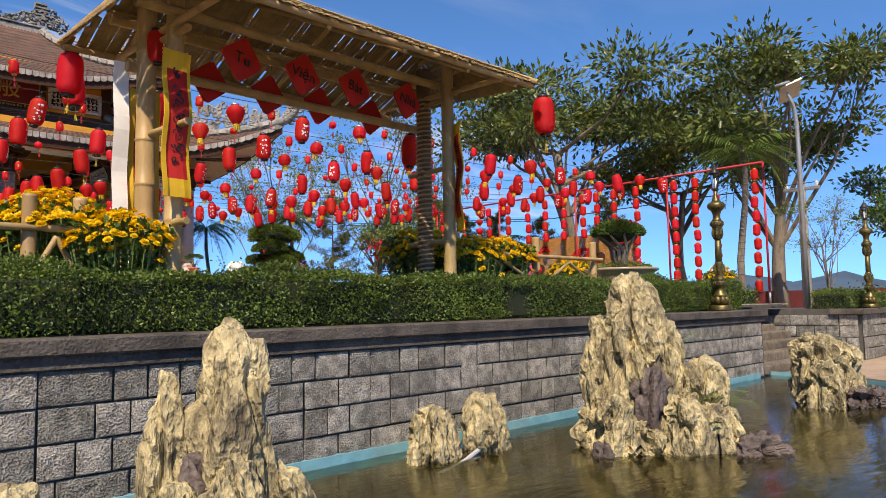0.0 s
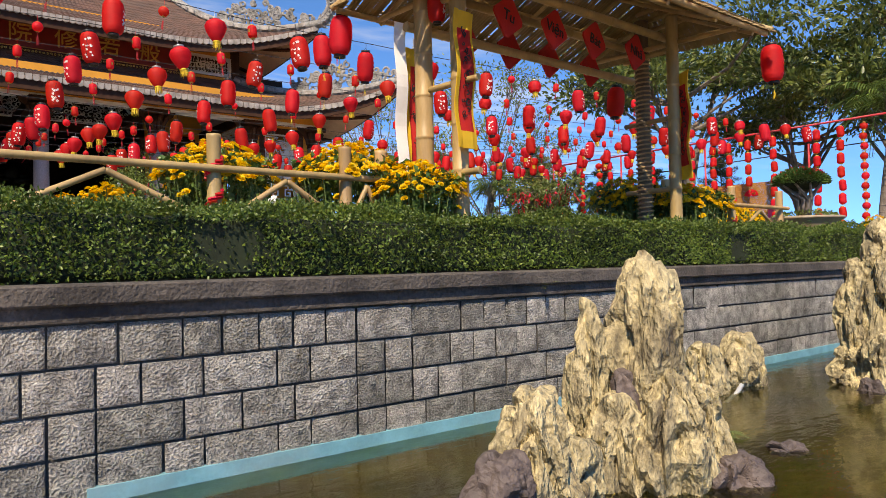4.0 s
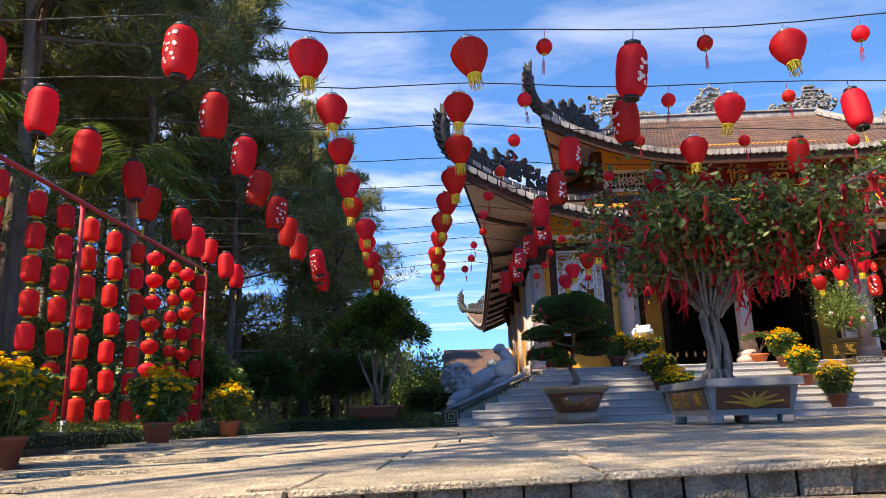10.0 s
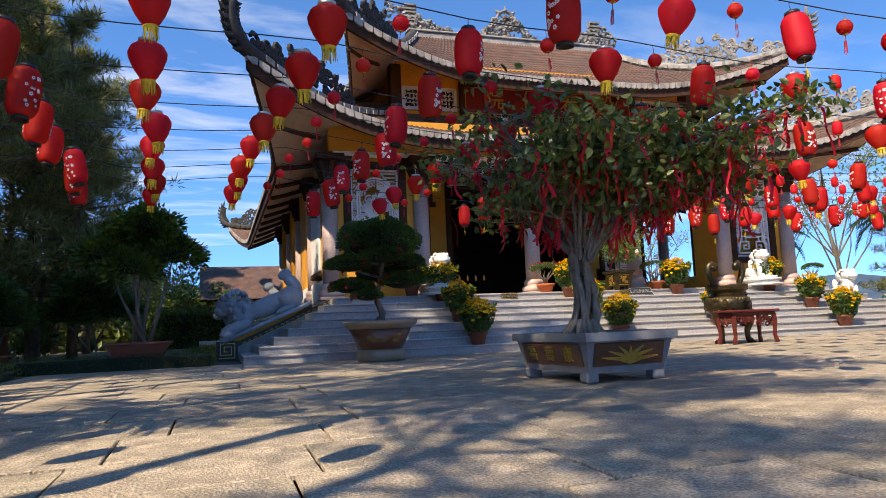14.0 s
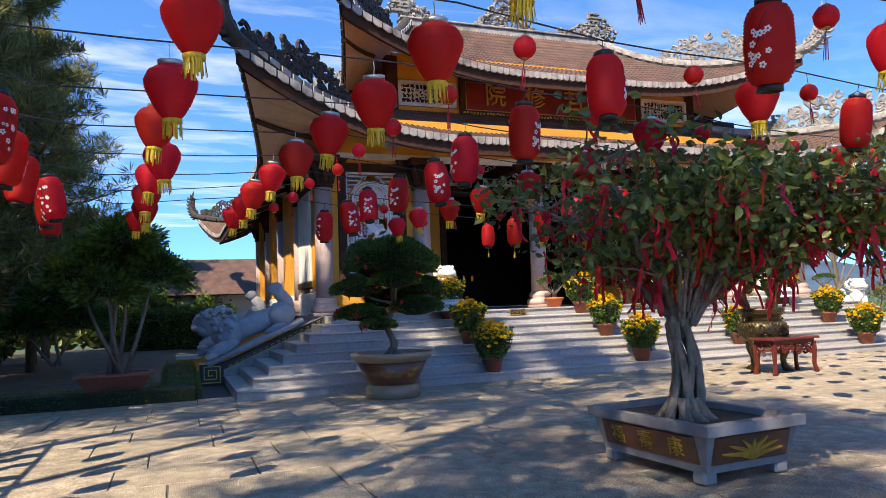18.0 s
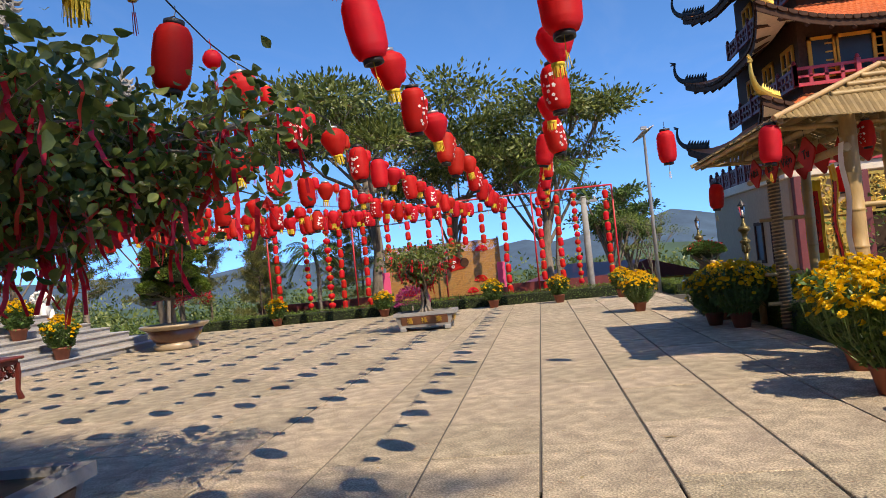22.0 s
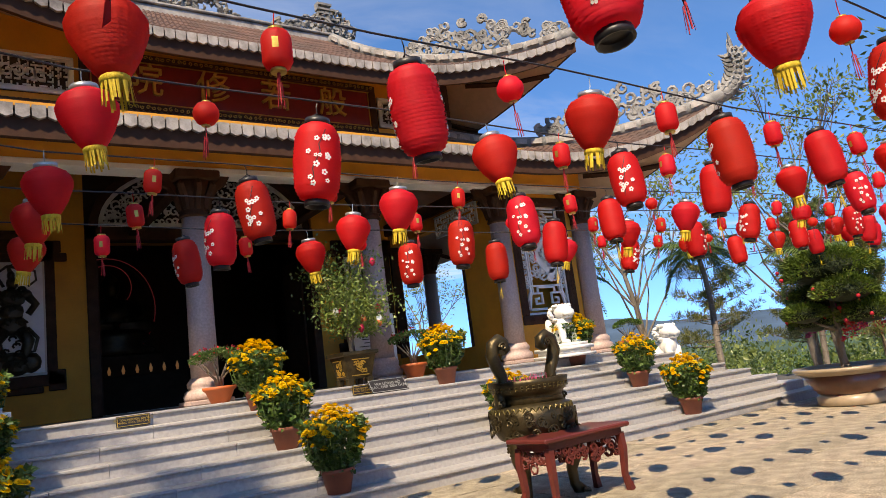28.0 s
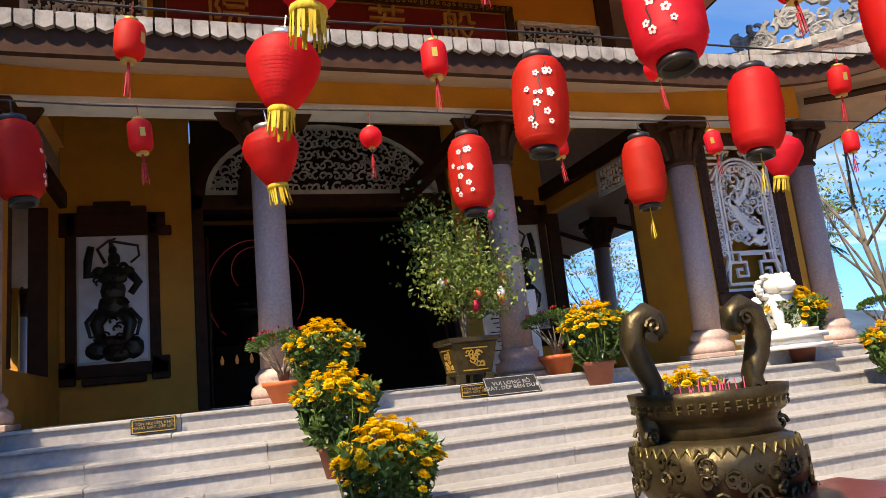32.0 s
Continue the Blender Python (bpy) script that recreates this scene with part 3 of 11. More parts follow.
bm = bm_new()
box(bm, STAIR_X1 + 0.4, WALL_Y + 0.36, 1.1, WALL_X1, 6.2, 1.22)
tagged(part("hedge_bed", bm, M_EARTH), "narrow soil bed behind the coping", "soil", kind="structure")

# second flight of steps and the wall stub beyond it
wall_east = thing("wall_east", "grey granite wall stub beside the far steps", "wall", kind="structure")
bm = bm_new()
box(bm, 16.0, WALL_Y - 0.34, ZG - 0.3, 19.5, WALL_Y - 0.3, 1.02)
box(bm, 15.96, WALL_Y - 0.3, ZG - 0.3, 16.0, 7.2, 1.02)
part("mortar", bm, M_JOINT, wall_east)
bm = bm_new()
box(bm, 15.85, WALL_Y - 0.45, 1.02, 19.6, WALL_Y + 0.2, 1.14, 0.012)
part("coping", bm, M_CAP, wall_east)
far_steps = thing("far_steps", "worn stone steps rising beside the pond", "steps", kind="structure")
for k in range(8):
    bm = bm_new()
    box(bm, WALL_X1 + 0.02, 4.94 + 0.33 * k, ZG, 15.95, 7.4, ZG + 0.146 * (k + 1), 0.015)
    part("step", bm, M_STEP, far_steps)

# ---- main steps ----
steps = thing("steps", "broad flight of rough-faced stone steps up to the court", "steps", kind="structure")
RISE, TREAD = (ZP - ZG) / 8, 0.33
rs = random.Random(5)
for k in range(8):
    y, z = 4.94 + TREAD * k, ZG + RISE * (k + 1)
    bm = bm_new()
    box(bm, STAIR_X0, y + 0.03, ZG - 0.1, STAIR_X1, 7.26, step_z(STAIR_X0, z) - 0.012, 0)
    part("tread_core", bm, M_STEPJOINT, steps)

# ---- pavilion court floor bed ----
bm = bm_new()
box(bm, -9.4, 7.27, ZP - 0.3, -1.4, 12.7, ZP - 0.215)
box(bm, -1.4, 7.27, ZP - 0.06, 17.2, 12.7, ZP - 0.014)
box(bm, -9.4, 12.7, ZP - 0.06, 17.2, 20.0, ZP - 0.014)
box(bm, STAIR_X1 + 0.4, 6.1, ZP - 0.06, 16.0, 7.27, ZP - 0.014)
box(bm, WALL_X1, 7.2, ZP - 0.06, 17.2, 7.27, ZP - 0.014)
box(bm, -6.2, 19.9, ZP - 0.06, 17.2, 30.0, ZP - 0.016)
tagged(part("court_bed", bm, M_JOINT), "dark mortar bed under the paving slabs", "floor", kind="structure")


def hedge(name, x0, y0, x1, y1, z0, z1, label, leaf=0.024, density=1500, seed=1, bulge=0.03):
    h = thing(name, label, "hedge", ((x0 + x1) / 2, (y0 + y1) / 2, z0))
    cx, cy = (x0 + x1) / 2, (y0 + y1) / 2
    lx, ly, lz = x1 - x0, y1 - y0, z1 - z0
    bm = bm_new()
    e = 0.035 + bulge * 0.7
    # solid dark box painted as the shade between the hedge leaves
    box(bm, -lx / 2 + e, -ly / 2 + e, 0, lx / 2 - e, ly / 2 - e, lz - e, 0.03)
    part("shade_core", bm, M_HEDGECORE, h)
    rs = np.random.RandomState(seed)
    pts, outs = [], []
    for (u0, v0, way, axis, val) in (("x", "y", (0, 0, 1), 2, lz), ("x", "z", (0, -1, 0), 1, -ly / 2), ("x", "z", (0, 1, 0), 1, ly / 2), ("y", "z", (-1, 0, 0), 0, -lx / 2), ("y", "z", (1, 0, 0), 0, lx / 2)):
        size = {"x": lx, "y": ly, "z": lz}
        n = int(size[u0] * size[v0] * density)
        p = np.zeros((n, 3))
        for ax in (u0, v0):
            i = "xyz".index(ax)
            p[:, i] = rs.rand(n) * size[ax] - (0 if ax == "z" else size[ax] / 2)
        p[:, axis] = val
        wob = np.sin(p[:, 0] * 3.1 + seed) * np.sin(p[:, 1] * 4.3) + np.sin(p[:, 0] * 7.3) * 0.6 + np.sin(p[:, 2] * 9 + p[:, 0] * 2.2) * 0.5
        p += np.asarray(way) * (bulge * wob + rs.normal(size=n) * 0.02 - 0.02)[:, None]
        pts.append(p)
        outs.append(np.tile(way, (n, 1)) * 0.8)
    # stray shoots on top
    n = int(lx * ly * 18)
    p = np.stack([rs.rand(n) * lx - lx / 2, rs.rand(n) * ly - ly / 2, lz + rs.rand(n) * 0.05], 1)
    shoots = np.concatenate([p + np.array([0, 0, k * 0.02]) + rs.normal(size=p.shape) * 0.006 for k in range(4)])
    pts.append(shoots)
    outs.append(np.tile((0, 0, 0.4), (len(shoots), 1)))
    tagged(leaf_cloud("foliage", np.concatenate(pts), M_HEDGE, h, leaf, 0.6, 0.2, seed, out=np.concatenate(outs)), kind="stuff")
    return h


hedge("hedge", -2.82, WALL_Y + 0.24, WALL_X1 - 0.1, 6.0, 1.2, 1.64, "clipped small-leaved green hedge along the top of the stone wall", seed=3, density=6500, bulge=0.045)
hedge("hedge", -3.14, 5.55, -2.74, 7.1, 1.18, 1.62, "short return of the clipped hedge beside the steps", seed=11, density=5200)
hedge("hedge", 16.2, 4.85, 19.4, 5.6, 1.1, 1.5, "clipped green hedge on the wall stub", seed=4, density=1600, leaf=0.035)
hedge("hedge", 16.35, 7.0, 17.0, 21.2, 1.25, 1.62, "low clipped hedge along the court's open edge", seed=5, density=700, leaf=0.04)
hedge("hedge", -9.9, 5.0, -8.95, 9.6, 1.15, 1.6, "low clipped hedge beside the stone steps", seed=6, density=5200)
hedge("hedge", -9.9, 9.6, -9.3, 19.6, 1.24, 1.46, "low clipped hedge under the lantern frame", seed=7, density=900)
hedge("hedge", -12.5, 20.4, -6.25, 21.1, 1.24, 1.55, "low clipped hedge round the garden bed", seed=8, density=800)
hedge("hedge", -6.9, 21.1, -6.25, 27.0, 1.24, 1.52, "low clipped hedge round the garden bed", seed=9, density=700)
hedge("hedge", -8.6, 40.0, -4.2, 40.7, 1.24, 2.9, "tall leafy hedge of climbers before the side house", seed=12, density=420, leaf=0.12, bulge=0.12)
hedge("hedge", 7.9, 5.75, 8.6, 6.6, 1.25, 1.62, "short clipped hedge block beside the potted bonsai", seed=10, density=900)
bm = bm_new()
box(bm, -26, 7.2, ZP - 0.08, -9.35, 20.5, ZP - 0.005)
box(bm, -26, 20.4, ZP - 0.08, -6.3, 45, ZP - 0.005)
box(bm, -26, 5.0, ZP - 0.08, STAIR_X0 - 0.02, 7.25, ZP - 0.03)
tagged(part("garden_soil", bm, M_EARTH), "bare earth with leaf litter under the trees", "soil", kind="structure")
bm = bm_new()
box(bm, STAIR_X0 - 0.25, 4.9, ZG - 0.2, STAIR_X0 + 0.03, 7.25, 1.16, 0.01)
box(bm, -26, 4.9, ZG - 0.2, STAIR_X0 - 0.2, 5.1, 1.16, 0.01)
wall_west = tagged(part("wall_west", bm, M_CAP), "dark stained stone cheek wall beside the steps", "wall", kind="structure")

# ---- temple ----
TX = 3.48
temple = thing("temple", "ochre temple with swept tiled roofs and pink granite columns", "temple", (TX, 30, ZP), kind="structure")
TM = Matrix.Translation((-TX, -30, -ZP))


def tpart(name, bm, mat, label="", smooth=False, parent=None):
    bm.transform(TM)
    return part(name, bm, mat, parent or temple, label, smooth)


# stepped base: front and both sides
T_Y0, T_RISE, T_TREAD = 19.78, (PF - ZP) / 8, 0.345
HALF_X = 9.2
for k in range(8):
    y, z = T_Y0 + T_TREAD * k, ZP + T_RISE * k
    w = HALF_X - 0.30 * k
    yb = 46 if k == 7 else 40
    step = new("temple_step")
    step.parent = temple
    x = -w
    rs = random.Random(40 + k)
    cuts = [-w]
    while cuts[-1] < w - 2.0:
        cuts.append(cuts[-1] + rs.uniform(1.35, 1.7))
    cuts.append(w)
    for a, b in zip(cuts, cuts[1:]):
        bm = bm_new()
        box(bm, TX + a + 0.002, y + 0.02, z, TX + b - 0.002, y + 0.6, z + T_RISE - 0.035)
        tpart("riser", bm, M_POLISHED, parent=step)
        bm = bm_new()
        box(bm, TX + a + 0.002, y - 0.012, z + T_RISE - 0.035, TX + b - 0.002, y + 0.62, z + T_RISE, 0.008)
        tpart("tread", bm, M_POLISHED, parent=step)
    for s in (-1, 1):
        bm = bm_new()
        x0, x1 = sorted((TX + s * w, TX + s * (w - 0.6)))
        box(bm, x0, y + 0.62, z, x1, yb if k == 7 else 22.95, z + T_RISE, 0.008)
        tpart("side_tread", bm, M_POLISHED, parent=step)
bm = bm_new()
box(bm, TX - 7.0, T_Y0 + T_TREAD * 7 + 0.3, ZP - 0.02, TX + 7.0, 46, PF - 0.012)
tpart("podium", bm, M_POLISHED)


def column(x, y, z0, z1, r=0.2, base=True):
    c = new("column")
    c.parent = temple
    c.matrix_local = TM @ Matrix.Translation((x, y, z0))
    h = z1 - z0
    bm = bm_new()
    if base:
        box(bm, -0.33, -0.33, 0, 0.33, 0.33, 0.07, 0.012)
        lathe(bm, [(0.31, 0.07), (0.33, 0.13), (0.31, 0.2), (0.25, 0.24), (0.27, 0.28), (0.27, 0.33), (0.23, 0.38), (0.22, 0.4)], 28)
    part("base", bm, M_PINK, c)
    bm = bm_new()
    lathe(bm, [(r * 1.03, 0.39), (r, 1.2), (r * 0.97, h - 0.7)], 28)
    part("shaft", bm, M_PINK, c)
    bm = bm_new()
    lathe(bm, [(r, h - 0.72), (r * 1.18, h - 0.7), (r * 1.1, h - 0.66), (r * 1.02, h - 0.64), (r * 1.1, h - 0.42), (r * 1.35, h - 0.28), (r * 1.3, h - 0.24), (r * 1.6, h - 0.13)], 32, flutes=1, flute=0.03)
    box(bm, -r * 1.75, -r * 1.75, h - 0.15, r * 1.75, r * 1.75, h, 0.02)
    for a in range(8):
        t = a * math.pi / 4
        tube(bm, [(r * 1.05 * math.cos(t), r * 1.05 * math.sin(t), h - 0.6), (r * 1.25 * math.cos(t), r * 1.25 * math.sin(t), h - 0.4), (r * 1.75 * math.cos(t), r * 1.75 * math.sin(t), h - 0.22), (r * 1.6 * math.cos(t), r * 1.6 * math.sin(t), h - 0.16)], [0.05, 0.06, 0.06, 0.03], 6)
    part("capital", bm, M_BROWN, c, "dark brown carved leaf capital")
    return c


COLS = (-3.5, -1.15, 1.92, 5.04, 8.11, 10.46)
for x in COLS:
    column(x, 23.5, PF, 6.18)
for y in (26.6, 29.8, 33.0, 36.2):
    column(-3.5, y, PF, 6.18)
    column(10.46, y, PF, 6.18)


def fret(bm, x0, z0, x1, z1, y0, y1, rs, cells=9, bar=0.03):
    """Pierced fretwork: a frame, key-shaped bars and scrolls."""
    w, h = x1 - x0, z1 - z0
    for a in ((x0, z0, x1, z0 + bar * 1.6), (x0, z1 - bar * 1.6, x1, z1), (x0, z0, x0 + bar * 1.6, z1), (x1 - bar * 1.6, z0, x1, z1)):
        box(bm, a[0], y0, a[1], a[2], y1, a[3])
    n = max(2, round(w / h * cells)) if w > h else cells
    sx = w / n
    m = max(2, round(h / sx))
    sz = h / m
    for i in range(n):
        for j in range(m):
            cx, cz = x0 + i * sx, z0 + j * sz
            q = rs.randrange(4)
            b = bar * 0.8
            if q in (0, 1):
                box(bm, cx, y0, cz + sz * 0.3, cx + sx * 0.8, y1, cz + sz * 0.3 + b)
                box(bm, cx + sx * 0.8 - b, y0, cz + sz * 0.3, cx + sx * 0.8, y1, cz + sz)
            if q in (1, 2):
                box(bm, cx + sx * 0.3, y0, cz, cx + sx * 0.3 + b, y1, cz + sz * 0.75)
            if q == 3:
                box(bm, cx, y0, cz + sz * 0.55, cx + sx, y1, cz + sz * 0.55 + b)
                box(bm, cx + sx * 0.5, y0, cz, cx + sx * 0.5 + b, y1, cz + sz * 0.55)


def scroll(cx, cz, r, turns, a0, hand=1, shrink=0.25, n=22):
    return [(cx + r * (1 - (1 - shrink) * k / n) * math.cos(a0 + hand * turns * 2 * math.pi * k / n), cz + r * (1 - (1 - shrink) * k / n) * math.sin(a0 + hand * turns * 2 * math.pi * k / n)) for k in range(n + 1)]


def strap(bm, pts, width, y0, y1, taper=1.0):
    """A flat bar that follows points in x and z."""
    last = None
    n = len(pts)
    for i, (x, z) in enumerate(pts):
        xa, za = pts[max(i - 1, 0)]
        xb, zb = pts[min(i + 1, n - 1)]
        dx, dz = xb - xa, zb - za
        L = math.hypot(dx, dz) or 1
        w = width * (1 - (1 - taper) * i / (n - 1)) / 2
        nx, nz = -dz / L * w, dx / L * w
        ring = [bm.verts.new(p) for p in ((x + nx, y0, z + nz), (x - nx, y0, z - nz), (x - nx, y1, z - nz), (x + nx, y1, z + nz))]
        if last:
            for k in range(4):
                bm.faces.new((last[k], last[(k + 1) % 4], ring[(k + 1) % 4], ring[k]))
        else:
            bm.faces.new(ring[::-1])
        last = ring
    bm.faces.new(last)


def lattice_window(x0, z0, x1, z1, y, rs):
    """White pierced screen with an arched border and a coiling dragon, in a dark carved frame."""
    w = new("lattice_window")
    w.parent = temple
    bm = bm_new()
    f = 0.2
    for a in ((x0 - f, z0 - f, x1 + f, z0), (x0 - f, z1, x1 + f, z1 + f), (x0 - f, z0, x0, z1), (x1, z0, x1 + f, z1)):
        box(bm, a[0], y - 0.1, a[1], a[2], y + 0.06, a[3], 0.02)
    tpart("frame", bm, M_BROWN, parent=w)
    bm = bm_new()
    for k in range(26):
        zz = z0 + 0.05 + (z1 - z0 - 0.1) * k / 25
        for xx in (x0 - 0.1, x1 + 0.1):
            strap(bm, scroll(xx, zz, 0.05, 1.0, k * 1.7, 1 if k % 2 else -1, n=7), 0.016, y - 0.112, y - 0.098)
    for k in range(13):
        xx = x0 + (x1 - x0) * k / 12
        for zz in (z0 - 0.1, z1 + 0.1):
            strap(bm, scroll(xx, zz, 0.05, 1.0, k * 1.3, 1 if k % 2 else -1, n=7), 0.016, y - 0.112, y - 0.098)
    tpart("carving", bm, M_BROWN, parent=w)
    bm = bm_new()
    t, ya, yb = 0.042, y - 0.02, y + 0.025
    for a in ((x0, z0, x1, z0 + 0.05), (x0, z1 - 0.05, x1, z1), (x0, z0, x0 + 0.05, z1), (x1 - 0.05, z0, x1, z1)):
        box(bm, a[0], ya, a[1], a[2], yb, a[3])
    cx, W = (x0 + x1) / 2, (x1 - x0) / 2 - 0.17
    zt, zb = z1 - 0.22 - W, z0 + 0.12
    # arched inner border of two lines with a stepped foot
    for g, tt in ((1.0, t), (0.86, t * 0.7)):
        head = [(cx - W * g * math.cos(q * math.pi / 14), zt + W * g * math.sin(q * math.pi / 14)) for q in range(15)]
        strap(bm, [(cx - W - 0.1, zb), (cx - W - 0.1, zb + 0.16), (cx - W * g, zb + 0.38), (cx - W * g, zt)] + head + [(cx + W * g, zt), (cx + W * g, zb + 0.38), (cx + W + 0.1, zb + 0.16), (cx + W + 0.1, zb)], tt, ya - 0.004, yb + 0.003)
    for sg in (-1, 1):
        # fretted spandrels and side chains
        for q in range(4):
            zz, xx = z1 - 0.1 - q * 0.1, cx + sg * (W + 0.1)
            strap(bm, [(xx, zz), (cx + sg * (0.1 + 0.13 * q), zz), (cx + sg * (0.16 + 0.13 * q), zz - 0.07)], t * 0.75, ya, yb)
        strap(bm, [(cx + sg * (W + 0.08), zt + 0.1), (cx + sg * (W * 0.8), zt + W * 0.75), (cx + sg * (W * 0.45), zt + W + 0.1)], t * 0.8, ya, yb)
        for q in range(11):
            zz = zb + 0.48 + (zt - zb - 0.5) * q / 10
            strap(bm, scroll(cx + sg * (W + 0.075), zz, 0.055, 1.2, q * 1.4, sg if q % 2 else -sg, n=9), 0.026, ya, yb, 0.6)
        # key scrolls at the foot
        strap(bm, [(cx + sg * 0.04, zb), (cx + sg * 0.5, zb), (cx + sg * 0.5, zb + 0.1), (cx + sg * 0.44, zb + 0.34), (cx + sg * 0.14, zb + 0.34), (cx + sg * 0.14, zb + 0.12), (cx + sg * 0.32, zb + 0.12), (cx + sg * 0.32, zb + 0.23), (cx + sg * 0.23, zb + 0.23)], t * 1.15, ya, yb)
    strap(bm, [(cx - 0.24, zb + 0.34), (cx - 0.24, zb + 0.47), (cx + 0.24, zb + 0.47), (cx + 0.24, zb + 0.34)], t * 1.1, ya, yb)
    strap(bm, [(cx - W, zb + 0.5), (cx + W, zb + 0.5)], t * 0.8, ya, yb)
    # the dragon: a long tapering coil with fins and flames
    body = []
    n = 46
    for q in range(n):
        u = q / (n - 1)
        body.append((cx + W * 0.62 * math.sin(u * 8.2 + 0.5) * (1 - 0.25 * u), zb + 0.62 + (zt + W * 0.5 - zb - 0.6) * u + 0.1 * math.sin(u * 16.4)))
    strap(bm, body, 0.16, ya - 0.006, yb, 0.4)
    for q in range(2, n - 2, 2):
        (xa, za), (xb, zb_) = body[q - 1], body[q + 1]
        L = math.hypot(xb - xa, zb_ - za) or 1
        nx, nz = -(zb_ - za) / L, (xb - xa) / L
        sg = 1 if (q // 2) % 2 else -1
        px, pz = body[q]
        l = rs.uniform(0.12, 0.24)
        tip = (px + sg * nx * l + (xb - xa) / L * 0.1, pz + sg * nz * l + (zb_ - za) / L * 0.1)
        if abs(tip[0] - cx) < W * 0.92:
            strap(bm, [(px, pz), (px + sg * nx * l * 0.6, pz + sg * nz * l * 0.6), tip], 0.085, ya, yb, 0.15)
        strap(bm, scroll(px + sg * nx * 0.1, pz + sg * nz * 0.1, 0.07, 1.0, q, sg, n=8), 0.03, ya, yb, 0.5)
    for q in range(34):
        u = rs.uniform(0.02, 1.0)
        px = cx + rs.uniform(-0.82, 0.82) * W
        pz = zb + 0.62 + (zt - zb - 0.5) * u
        strap(bm, scroll(px, pz, rs.uniform(0.08, 0.13), 1.25, rs.uniform(0, 6.28), rs.choice((-1, 1)), n=9), 0.036, ya + 0.002, yb - 0.002, 0.5)
    for q in range(9):
        a = math.pi * (q + 0.5) / 9
        strap(bm, scroll(cx + W * 0.68 * math.cos(a), zt + W * 0.68 * math.sin(a), 0.09, 1.2, a, 1 if q % 2 else -1, n=9), 0.034, ya + 0.002, yb - 0.002, 0.5)
    tpart("screen", bm, M_WHITE, "white pierced dragon scrollwork screen", parent=w)
    return w


rs = random.Random(8)
# outer bays with lattice windows; wall built round the opening
for x0, x1, a, b in ((-3.3, -1.35, -2.95, -1.72), (8.31, 10.26, 9.18, 10.42 - 0.4)):
    wx0, wx1 = (x0 + x1) / 2 - 0.62, (x0 + x1) / 2 + 0.62
    bm = bm_new()
    for q in ((x0, PF, x1, 3.42), (x0, 5.98, x1, 6.2), (x0, 3.42, wx0 - 0.1, 5.98), (wx1 + 0.1, 3.42, x1, 5.98)):
        box(bm, q[0], 23.58, q[1], q[2], 23.8, q[3])
    tpart("bay_wall", bm, M_OCHRE)
    lattice_window(wx0, 3.52, wx1, 5.88, 23.64, rs)
for x0, x1 in ((-3.4, -1.35), (8.31, 10.36)):
    bm = bm_new()
    box(bm, x0, 24.3, PF, x1, 24.42, 6.2)
    tpart("bay_back_wall", bm, M_OCHRE)
# side walls of the outer bays run back beside the porch
for x, ya_, yb_, zb_ in ((-1.25, 24.6, 26.82, 3.3), (8.2, 24.85, 27.9, 3.05)):
    for z0, z1 in ((PF, zb_), (5.9, 6.5)):
        bm = bm_new()
        box(bm, x - 0.1, 23.8, z0, x + 0.1, 28.0, z1)
        tpart("porch_side_wall", bm, M_OCHRE)
    for ya, yb in ((23.8, ya_), (yb_ + 0.08, 28.0)):
        bm = bm_new()
        box(bm, x - 0.1, ya, zb_, x + 0.1, yb, 5.9)
        tpart("porch_side_wall", bm, M_OCHRE)
    for ya in (ya_, yb_):
        bm = bm_new()
        box(bm, x - 0.13, ya, zb_, x + 0.13, ya + 0.08, 5.9)
        tpart("opening_trim", bm, M_BROWN)
# west and east flank walls with openings
for x in (-3.5, 10.46):
    for ya, yb in ((23.7, 24.6), (28.0, 29.4), (32.0, 33.6), (35.8, 37.0)) if x < 0 else ((23.7, 24.6), (35.8, 37.0)):
        bm = bm_new()
        box(bm, x - 0.08, ya, PF, x + 0.08, yb, 6.2)
        tpart("flank_wall", bm, M_OCHRE)
    bm = bm_new()
    box(bm, x - 0.12, 23.8, PF, x + 0.12, 37, PF + 0.55, 0.02)
    tpart("parapet", bm, M_WHITE)
    if x > 0:
        continue
    bm = bm_new()
    box(bm, x - 0.11, 24.75, 3.4, x + 0.11, 26.4, 5.6, 0.02)
    tpart("white_panel", bm, M_WHITE, "white marble wall panel")
    bm = bm_new()
    for a in ((24.65, 3.25, 26.5, 3.4), (24.65, 5.6, 26.5, 5.75)):
        box(bm, x - 0.14, a[0], a[1], x + 0.14, a[2], a[3], 0.02)
    tpart("panel_frame", bm, M_BROWN)
# door wall with its opening
DY = 28.0
bm = bm_new()
for q in ((-1.15, PF, 0.98, 8.2), (5.98, PF, 8.1, 8.2), (0.98, 7.9, 5.98, 8.2)):
    box(bm, q[0], DY, q[1], q[2], DY + 0.25, q[3])
tpart("door_wall", bm, M_OCHRE)
bm = bm_new()
for q in ((0.98, PF, 1.18, 6.4), (5.78, PF, 5.98, 6.4), (0.98, 6.12, 5.98, 6.4)):
    box(bm, q[0], DY - 0.06, q[1], q[2], DY + 0.3, q[3], 0.015)
tpart("door_frame", bm, M_BROWN)
bm = bm_new()
